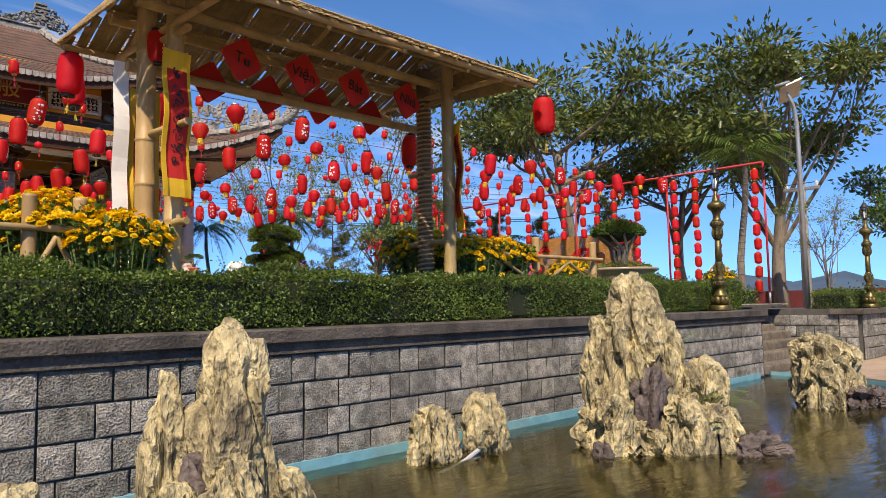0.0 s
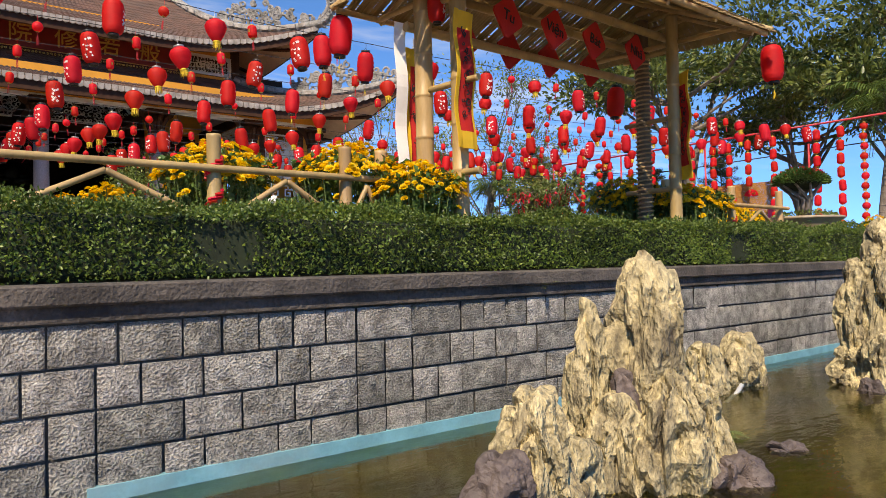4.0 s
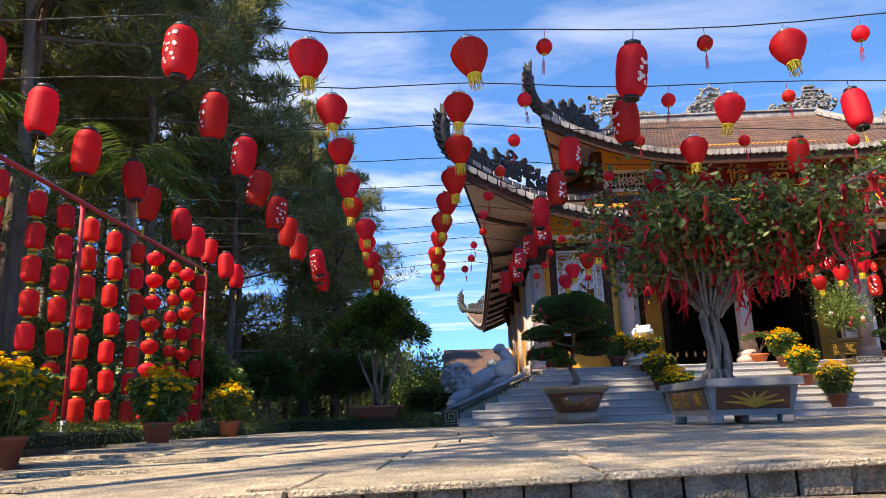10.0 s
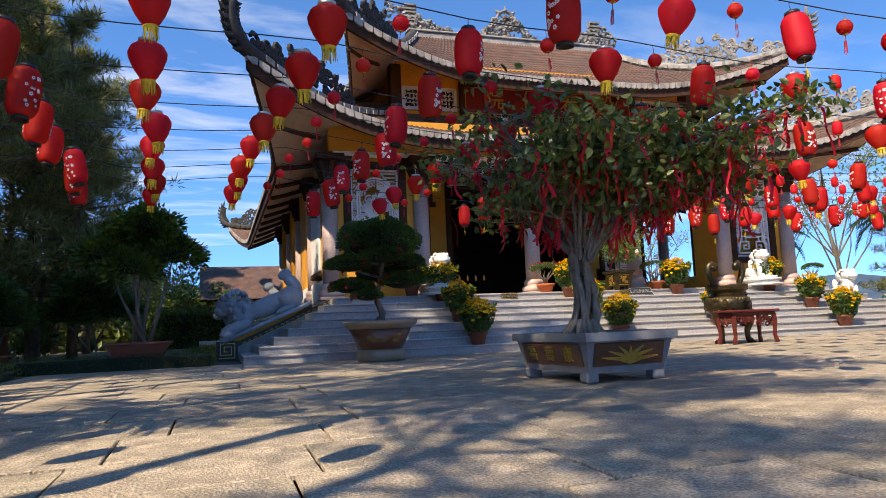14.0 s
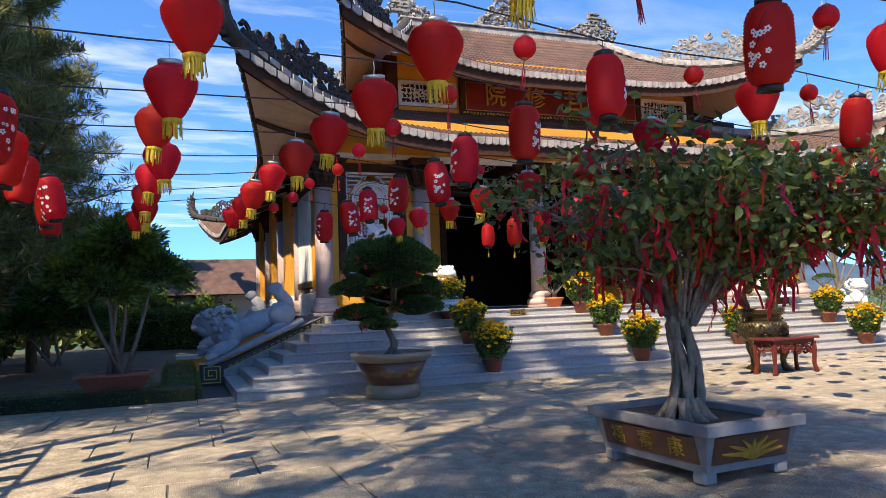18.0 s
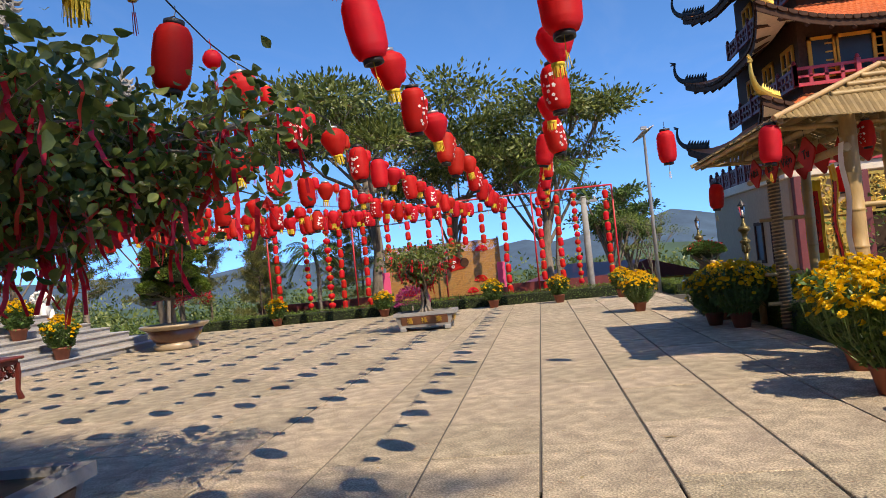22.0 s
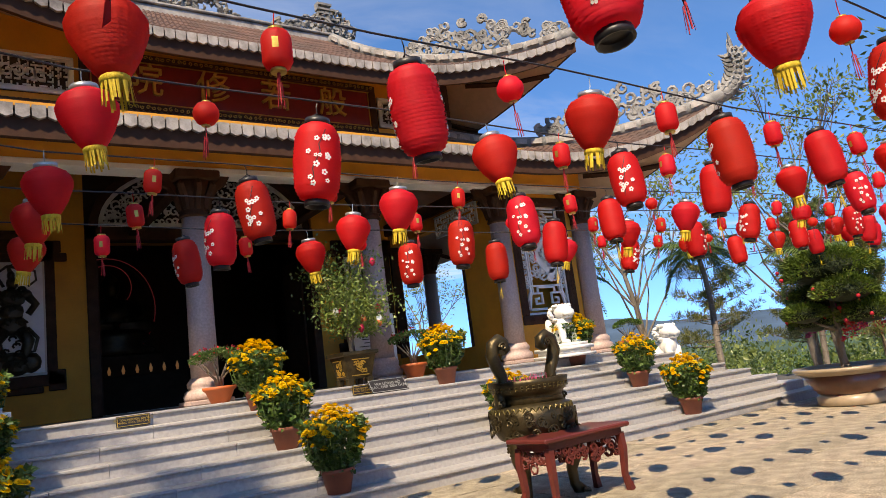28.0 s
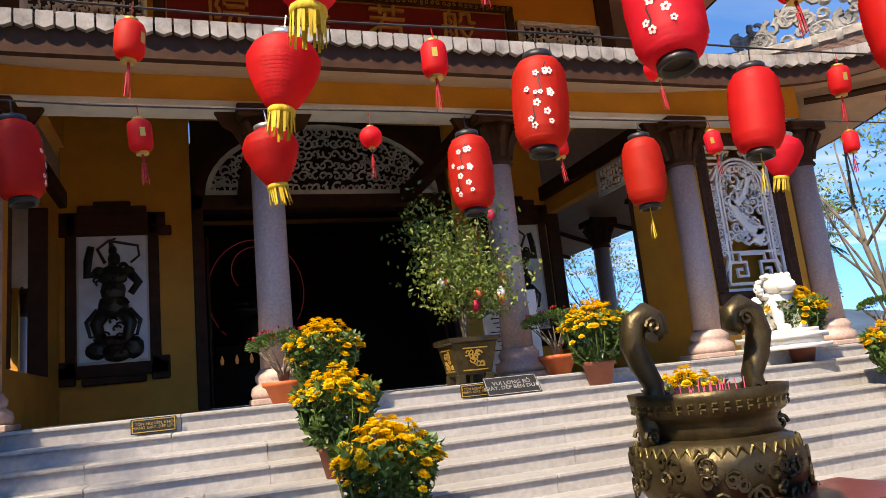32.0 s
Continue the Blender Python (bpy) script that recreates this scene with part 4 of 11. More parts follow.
for k in range(24):
    a0, a1 = math.pi * k / 24, math.pi * (k + 1) / 24
    p = [(3.48 + R_ * math.cos(a), 6.4 + H_ * math.sin(a)) for R_, H_, a in ((2.42, 1.56, a0), (2.42, 1.56, a1), (2.25, 1.42, a1), (2.25, 1.42, a0))]
    extrude_outline(bm, p, 0.2, Matrix.Translation((0, DY - 0.08, 0)))
tpart("arch_frame", bm, M_BROWN)
bm = bm_new()
r2 = random.Random(12)
for i in range(34):
    u = -2.12 + 4.24 * i / 33
    top = 1.34 * math.sqrt(max(0.0, 1 - (u / 2.23) ** 2))
    for j in range(6):
        z = 6.43 + top * (j + 0.3) / 6
        if j < top / 0.2:
            strap(bm, scroll(3.48 + u, z + 0.05, r2.uniform(0.07, 0.13), r2.uniform(0.7, 1.2), r2.uniform(0, 6), r2.choice((-1, 1)), n=9), 0.035, DY - 0.03, DY + 0.03, 0.6)
for k in range(24):
    a0, a1 = math.pi * k / 24, math.pi * (k + 1) / 24
    p = [(3.48 + R_ * math.cos(a), 6.4 + H_ * math.sin(a)) for R_, H_, a in ((2.25, 1.42, a0), (2.25, 1.42, a1), (2.16, 1.34, a1), (2.16, 1.34, a0))]
    extrude_outline(bm, p, 0.06, Matrix.Translation((0, DY - 0.04, 0)))
box(bm, 1.25, DY - 0.04, 6.4, 5.7, DY + 0.04, 6.49)
tpart("arch_screen", bm, M_WHITE, "white pierced cloud fretwork over the door")
# dark sheet painted as the shaded hall behind the fretwork
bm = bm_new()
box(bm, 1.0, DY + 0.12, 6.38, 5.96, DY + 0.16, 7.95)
tpart("arch_backing", bm, M_INTERIORSHADE)
# interior: shell in a near-black colour that stands for the hall's shade
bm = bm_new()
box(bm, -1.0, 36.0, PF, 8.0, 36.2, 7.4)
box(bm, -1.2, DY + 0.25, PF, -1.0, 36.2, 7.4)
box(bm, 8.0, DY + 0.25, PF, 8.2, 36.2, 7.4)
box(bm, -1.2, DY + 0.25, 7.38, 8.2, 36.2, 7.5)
tpart("hall_shell", bm, M_INTERIORSHADE)
for x in (-1.2, 5.98):
    # dark doors folded open behind the frame
    bm = bm_new()
    xx = 1.2 if x < 0 else 5.70
    box(bm, xx, DY + 0.3, PF + 0.02, xx + 0.06, DY + 1.4, 5.7, 0.01)
    tpart("open_door", bm, M_BROWN)
# altar takes the painted shade colour as well
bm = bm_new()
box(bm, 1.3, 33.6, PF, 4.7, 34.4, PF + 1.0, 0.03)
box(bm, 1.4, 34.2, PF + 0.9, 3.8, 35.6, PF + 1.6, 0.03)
tpart("altar", bm, M_INTERIORSHADE, "carved altar inside the hall, coloured dark for the shade there")
# gilt statue and halo in dark bronze: the hall's dimness is in the colour
bm = bm_new()
SX, SY = 2.6, 35.0
lathe(bm, [(1.0, PF + 1.6), (1.15, PF + 1.75), (0.8, PF + 1.95), (1.1, PF + 2.1), (0.9, PF + 2.3), (0.62, PF + 2.4)], 24, (SX, SY, 0))
lathe(bm, [(0.6, PF + 2.35), (0.66, PF + 2.8), (0.6, PF + 3.2), (0.2, PF + 3.36), (0.17, PF + 3.42), (0.27, PF + 3.56), (0.29, PF + 3.75), (0.2, PF + 3.95), (0.1, PF + 4.02), (0.03, PF + 4.1)], 20, (SX, SY, 0))
for s_ in (-1, 1):
    tube(bm, [(SX + s_ * 0.58, SY, PF + 3.15), (SX + s_ * 0.72, SY - 0.2, PF + 2.75), (SX + s_ * 0.25, SY - 0.62, PF + 2.62)], [0.16, 0.15, 0.1], 8)
    tube(bm, [(SX + s_ * 0.3, SY, PF + 2.42), (SX + s_ * 0.95, SY - 0.3, PF + 2.45), (SX - s_ * 0.1, SY - 0.7, PF + 2.45)], [0.2, 0.2, 0.12], 8)
tpart("altar_statue", bm, M_FIGURE, "gilt seated statue inside the hall, coloured dark for the dimness there")
bm = bm_new()
lathe(bm, [(0.0, 0), (1.25, 0), (1.3, 0.04), (1.25, 0.08), (0.0, 0.08)], 32)
bm.transform(Matrix.Translation((SX, SY + 0.5, PF + 3.1)) @ Matrix.Rotation(radians(90), 4, "X") @ Matrix.Diagonal((1, 1.15, 1, 1)))
tpart("halo", bm, M_FIGURE, "carved wooden halo")
bm = bm_new()
for k, (r_, z_) in enumerate(((1.33, 3.1), (0.66, 3.75))):
    tube(bm, [(SX + r_ * math.cos(a), SY + 0.4 - 0.06 * k, PF + z_ + r_ * (1.15 if k == 0 else 1.0) * math.sin(a)) for a in [i * 2 * math.pi / 40 for i in range(41)]], 0.014, 5)
tpart("halo_light", bm, M_HALOLIGHT, "thin red light tube round the halo")
for k in range(9):
    bm = bm_new()
    lathe(bm, [(0.03, 0), (0.05, 0.1), (0.02, 0.2), (0.004, 0.24)], 8, (1.55 + k * 0.36, 33.75, PF + 1.05))
    tpart("altar_candle", bm, M_CANDLE)
# porch ceiling, beams
bm = bm_new()
box(bm, TX - 6.9, 23.3, 6.17, TX + 6.9, 23.72, 6.26, 0.01)
tpart("beam_strip", bm, M_WHITE)
bm = bm_new()
box(bm, TX - 7.0, 23.32, 6.262, TX + 7.0, 23.7, 7.1)
tpart("front_beam", bm, M_OCHRE, "ochre plaster frieze above the columns")
bm = bm_new()
extrude_outline(bm, [(23.7, 6.9), (25.25, 7.45), (25.35, 8.1), (28.0, 8.1), (28.0, 8.2), (25.3, 8.2), (25.2, 7.55), (23.7, 7.0)], 13.4)
bm.transform(Matrix.Translation((TX + 6.7, 0, 0)) @ Matrix.Rotation(math.pi / 2, 4, 'Z'))
tpart("porch_ceiling", bm, M_BROWN)
for x in COLS[1:5]:
    bm = bm_new()
    box(bm, x - 0.12, 23.7, 6.2, x + 0.12, 28.0, 6.5, 0.02)
    tpart("porch_beam", bm, M_BROWN)
for xa, xb in zip(COLS, COLS[1:]):
    bm = bm_new()
    pts = [(xa + 0.2, 6.17), (xa + 0.2, 5.75), (xa + 0.32, 5.9), (xa + 0.5, 6.0), (xa + 0.6, 6.17)]
    extrude_outline(bm, pts, 0.1, Matrix.Translation((0, 23.45, 0)))
    pts = [(2 * ((xa + xb) / 2) - x, z) for x, z in pts]
    extrude_outline(bm, pts[::-1], 0.1, Matrix.Translation((0, 23.45, 0)))
    tpart("bracket", bm, M_BROWN)
for x in (-1.15, 8.11):
    bm = bm_new()
    fret(bm, 0, 0, 1.6, 0.5, -0.02, 0.02, rs, 5, 0.025)
    bm.transform(Matrix.Translation((x + (0.14 if x < 0 else -0.14), 24.0, 5.6)) @ pose(0, 0, 0, 0, 0, 90))
    tpart("side_fret", bm, M_WHITE)


# ---- roofs ----
FLARE = 0.85


def roof_point(cx, cy, ex, ey, tx, ty, ze, zt, lift, side, u, v, out=0.0):
    """Side 0 south, 1 east, 2 north, 3 west; u from -1 to 1 along the eave, v from 0 at the eave to 1 at the top."""
    hx, hy = ex + (tx - ex) * v, ey + (ty - ey) * v
    L0 = (ex if side in (0, 2) else ey)
    s = max(0.0, (abs(u) * L0 - (L0 - 4.6)) / 4.6)
    f = FLARE * s ** 2.3 * (1 - v) ** 1.5
    hx, hy = hx + f, hy + f
    if side == 0:
        x, y = hx * u, -hy
    elif side == 2:
        x, y = -hx * u, hy
    elif side == 1:
        x, y = hx, hy * u
    else:
        x, y = -hx, -hy * u
    z = ze + (zt - ze) * (0.52 * v + 0.48 * v * v) + lift * s ** 3.0 * (1 - v) ** 2.0 + out
    return Vector((cx + x, cy + y, z))


def tiled_roof(name, cx, cy, ex, ey, tx, ty, ze, zt, lift, rows, sides=(0, 1, 2, 3), tile=0.17, mat=M_TILE, parent=temple, tm=TM, ends=M_TILE_END, fascia=M_BROWN, soffit=M_BROWN, drop=0.28):
    r = new(name)
    r.parent = parent
    a = (cx, cy, ex, ey, tx, ty, ze, zt, lift)
    for side in sides:
        long_ = ex if side in (0, 2) else ey
        cols = int(2 * long_ / tile)
        bm = bm_new()
        for j in range(rows):
            v0, v1 = j / rows, (j + 1.12) / rows
            prev = None
            for i in range(cols * 2 + 1):
                u = -1 + i / cols
                bumpz = 0.035 if i % 2 else 0.0
                p0 = roof_point(*a, side, u, v0, bumpz + 0.03)
                p1 = roof_point(*a, side, u, min(1, v1), bumpz)
                p2 = roof_point(*a, side, u, v0, bumpz - 0.005)
                ring = [bm.verts.new(tm @ p) for p in (p2, p0, p1)]
                if prev:
                    for q in range(2):
                        bm.faces.new((prev[q], ring[q], ring[q + 1], prev[q + 1]))
                prev = ring
        tagged(part("tile_field", bm, mat, r), kind="stuff")
        # pale tile ends along the eave
        bm = bm_new()
        n = cols
        for i in range(n):
            u0, u1 = -1 + 2 * (i + 0.06) / n, -1 + 2 * (i + 0.94) / n
            o = [roof_point(*a, side, u0, 0, 0.05), roof_point(*a, side, u1, 0, 0.05), roof_point(*a, side, u1, 0, -0.09), roof_point(*a, side, (u0 + u1) / 2, 0, -0.125), roof_point(*a, side, u0, 0, -0.09)]
            d = Vector(((0, -1, 0), (1, 0, 0), (0, 1, 0), (-1, 0, 0))[side]) * 0.03
            f0 = [bm.verts.new(tm @ (p + d)) for p in o]
            f1 = [bm.verts.new(tm @ (p - d)) for p in o]
            bm.faces.new(f0)
            for q in range(5):
                bm.faces.new((f0[q], f1[q], f1[(q + 1) % 5], f0[(q + 1) % 5]))
        tagged(part("eave_tile_band", bm, ends, r, "stained pale tile ends"), kind="stuff")
        bm = bm_new()
        prev = None
        for i in range(61):
            u = -1 + i / 30
            d = Vector(((0, -1, 0), (1, 0, 0), (0, 1, 0), (-1, 0, 0))[side]) * 0.05
            ps = [roof_point(*a, side, u, 0.0, -0.06) - d, roof_point(*a, side, u, 0.0, -0.06 - drop) - d, roof_point(*a, side, u, 0.035, -0.1 - drop), roof_point(*a, side, u, 0.6, -0.22 - drop * 0.4), roof_point(*a, side, u, 0.98, -0.12)]
            ring = [bm.verts.new(tm @ p) for p in ps]
            if prev:
                for q in range(4):
                    f = bm.faces.new((prev[q], prev[q + 1], ring[q + 1], ring[q]))
                    f.material_index = 0 if q < 2 else 1
            prev = ring
        part("eave_board", bm, (fascia, soffit), r)
        if soffit is M_SOFFIT and side != 0:
            n = int(long_ * 1.1)
            for i in range(n + 1):
                u = -0.93 + 1.86 * i / n
                bm = bm_new()
                tube(bm, [tm @ roof_point(*a, side, u, v_, -0.2 - drop * (0.9 - 0.5 * v_)) for v_ in (0.04, 0.15, 0.27, 0.37)], 0.06, 4)
                part("rafter", bm, fascia, r)
    return r, a


def hip_ridges(r, a, tm, mat, trim, corners=(0, 1, 2, 3), size=0.16, v_top=1.0, hook=1.0):
    """Raised bands down the hips that end in upturned hooks."""
    for k in corners:
        s, u = ((0, -1), (0, 1), (2, -1), (2, 1))[k]
        pts = [roof_point(*a, s, u, v_top * (1 - q / 18), 0.1) for q in range(19)]
        d = (pts[-1] - pts[-2]).normalized()
        flat = Vector((d.x, d.y, 0)).normalized()
        tail = []
        for q in range(1, 9):
            ang = math.atan2(d.z, math.hypot(d.x, d.y)) + q * 0.2
            base = tail[-1] if tail else pts[-1]
            tail.append(base + (flat * math.cos(ang) + Vector((0, 0, math.sin(ang)))) * 0.14 * hook)
        bm = bm_new()
        tube(bm, [tm @ p for p in pts + tail], [size] * 19 + [size * (1.15 - q * 0.07) for q in range(1, 9)], 8)
        part("hip_ridge", bm, mat, r)
        bm = bm_new()
        side = flat.cross(Vector((0, 0, 1)))
        for q in range(17):
            for sgn in (-1, 1):
                p = (pts[q] + pts[q + 1]) / 2 + side * sgn * size
                e = (pts[q + 1] - pts[q]) * 0.36
                vs = [bm.verts.new(tm @ (p + x_ * e + Vector((0, 0, z_)) + side * sgn * y_)) for x_, y_, z_ in ((-1, 0, -0.05), (1, 0, -0.05), (1, 0, 0.07), (-1, 0, 0.07), (-1, 0.03, -0.05), (1, 0.03, -0.05), (1, 0.03, 0.07), (-1, 0.03, 0.07))]
                for f in ((0, 1, 2, 3), (7, 6, 5, 4), (0, 4, 5, 1), (1, 5, 6, 2), (2, 6, 7, 3), (3, 7, 4, 0)):
                    bm.faces.new([vs[i] for i in f])
        part("ridge_fret", bm, trim, r)
        dragon_crest(r, tm, pts, tail, mat, side, hook)


def dragon_crest(r, tm, pts, tail, mat, side, hook):
    """Cloud scrolls and a rearing dragon on the corner of a roof."""
    rs = random.Random(int(pts[0].x * 10) + int(pts[0].y))
    bm = bm_new()
    # body that follows the ridge, thick scrolls piled to a crest
    for q in range(7, 18):
        p = pts[q] + Vector((0, 0, 0.16))
        t = (q - 7) / 10
        hgt = (0.2 + 0.62 * math.sin(math.pi * min(1, t * 1.05))) * hook
        for c in range(4 + int(hgt * 7)):
            b = p + Vector((0, 0, rs.uniform(0, hgt))) + (pts[q] - pts[q - 1]) * rs.uniform(-0.5, 0.5)
            rr = rs.uniform(0.07, 0.16) * hook
            a0 = rs.uniform(0, 6.28)
            along = (pts[q] - pts[q - 1]).normalized()
            loop = []
            for m_ in range(9):
                ang = a0 + m_ * 0.75
                rad = rr * (1 - m_ * 0.07)
                loop.append(tm @ (b + along * rad * math.cos(ang) + Vector((0, 0, rad * math.sin(ang)))))
            tube(bm, loop, [0.05 * hook * (1 - 0.06 * m_) + 0.008 for m_ in range(9)], 5)
    # head at the top of the hook, with horns and mane spikes
    for q, p in enumerate(tail):
        along = (tail[min(q + 1, len(tail) - 1)] - tail[max(q - 1, 0)]).normalized()
        back = along.cross(side).normalized()
        if back.z > 0 and q > 4:
            back = -back
        for s_ in (-1, 1):
            tube(bm, [tm @ p, tm @ (p + s_ * back * 0.2 * hook), tm @ (p + s_ * back * 0.3 * hook + along * 0.1)], [0.09, 0.06, 0.01], 5)
        tube(bm, [tm @ (p + side * 0.13 + along * 0.1 * math.cos(m_ * 0.8) + back * 0.1 * math.sin(m_ * 0.8)) for m_ in range(8)], 0.035, 5)
    top = tail[-1]
    along = (tail[-1] - tail[-2]).normalized()
    for k in range(7):
        w = along * rs.uniform(0.1, 0.28) + side * rs.uniform(-0.14, 0.14) + Vector((0, 0, rs.uniform(0.0, 0.25)))
        tube(bm, [tm @ top, tm @ (top + w * 0.6 * hook), tm @ (top + w * hook)], [0.06, 0.045, 0.008], 5)
    tube(bm, [tm @ (top - along * 0.1), tm @ (top + along * 0.1), tm @ (top + along * 0.22 - Vector((0, 0, 0.04)))], [0.08, 0.1, 0.05], 7)
    part("dragon_crest", bm, mat, r, "cement dragon and cloud scrolls on the roof corner")


# lower roof: skirt round the hall; upper roof: hipped to a short ridge
LCX, LCY = TX, 33.3
low, la = tiled_roof("lower_roof", LCX, LCY, 8.2, 11.7, 4.8, 8.2, 6.30, 7.85, 1.3, 16, sides=(0, 1, 3), soffit=M_SOFFIT)
hip_ridges(low, la, TM, M_DARKORN, M_TILE_END, corners=(0,), hook=1.0)
hip_ridges(low, la, TM, M_DARKORN, M_DARKORN, corners=(3,), hook=1.0)
hip_ridges(low, la, TM, M_ORN, M_TILE_END, corners=(1, 2), hook=1.0)
up, ua = tiled_roof("upper_roof", TX, 28.0, 5.85, 4.7, 3.45, 0.3, 8.5, 11.3, 1.0, 20, sides=(0, 1, 3), soffit=M_SOFFIT)
hip_ridges(up, ua, TM, M_DARKORN, M_TILE_END, corners=(0,), hook=1.0)
hip_ridges(up, ua, TM, M_ORN, M_TILE_END, corners=(1, 2, 3), hook=1.0)
bm = bm_new()
box(bm, TX - 3.55, 27.8, 11.2, TX + 3.55, 28.2, 11.55, 0.03)
box(bm, TX - 3.6, 27.75, 11.55, TX + 3.6, 28.25, 11.62, 0.02)
tpart("main_ridge", bm, M_TILE_END)


def ridge_ornament(x, kind):
    rs = random.Random(int(x * 7) + 3)
    bm = bm_new()
    if kind == "wheel":
        tube(bm, [(x + 0.33 * math.cos(a), 28.0, 12.3 + 0.33 * math.sin(a)) for a in [k * 2 * math.pi / 20 for k in range(21)]], 0.06, 6)
        for k in range(8):
            a = k * math.pi / 4
            tube(bm, [(x, 28.0, 12.3), (x + 0.34 * math.cos(a), 28.0, 12.3 + 0.34 * math.sin(a))], 0.03, 5)
            tube(bm, [(x + 0.36 * math.cos(a), 28.0, 12.3 + 0.36 * math.sin(a)), (x + 0.56 * math.cos(a), 28.0, 12.3 + 0.52 * math.sin(a))], [0.08, 0.01], 5)
        w = 1.0
    else:
        w = 1.1
    for k in range(52):
        u = rs.uniform(-w, w)
        h = (0.95 * (1 - abs(u) / w) ** 0.7 if kind == "wheel" else 1.0 * max(0.15, 0.5 + 0.5 * (u / w) * (1 if kind == "right" else -1)))
        cz = 11.62 + rs.uniform(0.02, max(0.05, h))
        rr = rs.uniform(0.08, 0.18)
        a0 = rs.uniform(0, 6.28)
        tube(bm, [(x + u + rr * (1 - m * 0.07) * math.cos(a0 + m * 0.7), 28.0 + rs.uniform(-0.1, 0.1), cz + rr * (1 - m * 0.07) * math.sin(a0 + m * 0.7)) for m in range(9)], [0.06 - 0.004 * m for m in range(9)], 5)
    if kind != "wheel":
        s = 1 if kind == "right" else -1
        for q in range(3):
            z = 11.85 + q * 0.26
            strap(bm, [(x + s * 0.75, z), (x + s * 0.15, z), (x + s * 0.15, z + 0.14), (x + s * 0.55, z + 0.14)], 0.06, 27.9, 28.1)
    tpart("ridge_ornament", bm, M_ORN, "cement scroll ornament on the ridge")


ridge_ornament(TX, "wheel")
ridge_ornament(TX - 3.1, "left")
ridge_ornament(TX + 3.1, "right")
# upper storey wall with name board and fretted vents
UY = 25.1
bm = bm_new()
box(bm, TX - 4.75, UY, 7.3, TX + 4.75, UY + 0.2, 9.4)
box(bm, TX - 4.75, UY + 0.2, 7.3, TX - 4.55, 34, 9.4)
box(bm, TX + 4.55, UY + 0.2, 7.3, TX + 4.75, 34, 9.4)
box(bm, TX - 4.55, 33.8, 7.3, TX + 4.55, 34, 9.4)
tpart("upper_wall", bm, M_OCHRE)
for s in (-1, 1):
    bm = bm_new()
    box(bm, TX + s * 4.78 - 0.16, UY - 0.06, 7.3, TX + s * 4.78 + 0.16, UY + 0.3, 9.3, 0.02)
    tpart("corner_post", bm, M_BROWN)
    bm = bm_new()
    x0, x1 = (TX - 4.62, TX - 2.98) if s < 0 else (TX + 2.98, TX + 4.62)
    # dark sheet on the wall, painted shade behind the pierced vent
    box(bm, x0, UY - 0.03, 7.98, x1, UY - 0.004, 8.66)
    tpart("vent_back", bm, M_INTERIORSHADE)
    bm = bm_new()
    fret(bm, x0 + 0.04, 8.02, x1 - 0.04, 8.62, UY - 0.06, UY - 0.03, rs, 5, 0.032)
    for a in ((x0, 7.98, x1, 8.03), (x0, 8.61, x1, 8.66), (x0, 7.98, x0 + 0.05, 8.66), (x1 - 0.05, 7.98, x1, 8.66)):
        box(bm, a[0], UY - 0.075, a[1], a[2], UY - 0.031, a[3])
    for q in range(5):
        strap(bm, scroll((x0 + x1) / 2 + (q - 2) * 0.16, 8.32, 0.12, 1.1, q * 1.3, 1 if q % 2 else -1, n=10), 0.04, UY - 0.06, UY - 0.031)
    tpart("fretted_vent", bm, M_WHITE)
bm = bm_new()
box(bm, TX - 4.72, UY - 0.08, 7.3, TX + 4.72, UY - 0.004, 7.75)
tpart("string_course", bm, M_TILE_END)
board = new("name_board")
board.parent = temple
bm = bm_new()
box(bm, TX - 2.75, UY - 0.10, 7.86, TX + 2.75, UY - 0.01, 8.82, 0.01)
tpart("panel", bm, M_SIGNRED, parent=board)
bm = bm_new()
for a in ((TX - 2.9, 7.8, TX + 2.9, 7.93), (TX - 2.9, 8.75, TX + 2.9, 8.88), (TX - 2.9, 7.93, TX - 2.75, 8.75), (TX + 2.75, 7.93, TX + 2.9, 8.75)):
    box(bm, a[0], UY - 0.14, a[1], a[2], UY - 0.02, a[3], 0.015)
tpart("frame", bm, M_BROWN, parent=board)
bm = bm_new()
for a in ((TX - 2.75, 7.95, TX + 2.75, 7.965), (TX - 2.75, 8.715, TX + 2.75, 8.73), (TX - 2.73, 7.965, TX - 2.715, 8.715), (TX + 2.715, 7.965, TX + 2.73, 8.715)):
    box(bm, a[0], UY - 0.125, a[1], a[2], UY - 0.1, a[3])
r3 = random.Random(2)
for k in range(58):
    u = TX - 2.8 + 5.6 * k / 57
    for zz in (7.866, 8.815):
        strap(bm, scroll(u, zz, 0.04, 1.0, r3.uniform(0, 6), 1, n=7), 0.014, UY - 0.155, UY - 0.14)
tpart("gilt_border", bm, M_GOLD, parent=board)
for ch, x in zip("院修若般", (-1.85, -0.62, 0.62, 1.85)):
    text(ch, 0.66, M_GILT, board, TM @ Matrix.Translation((TX + x, UY - 0.13, 8.36)) @ pose(0, 0, 0, 90, 0, 0), 0.03, "gold_character", "raised gilt character")
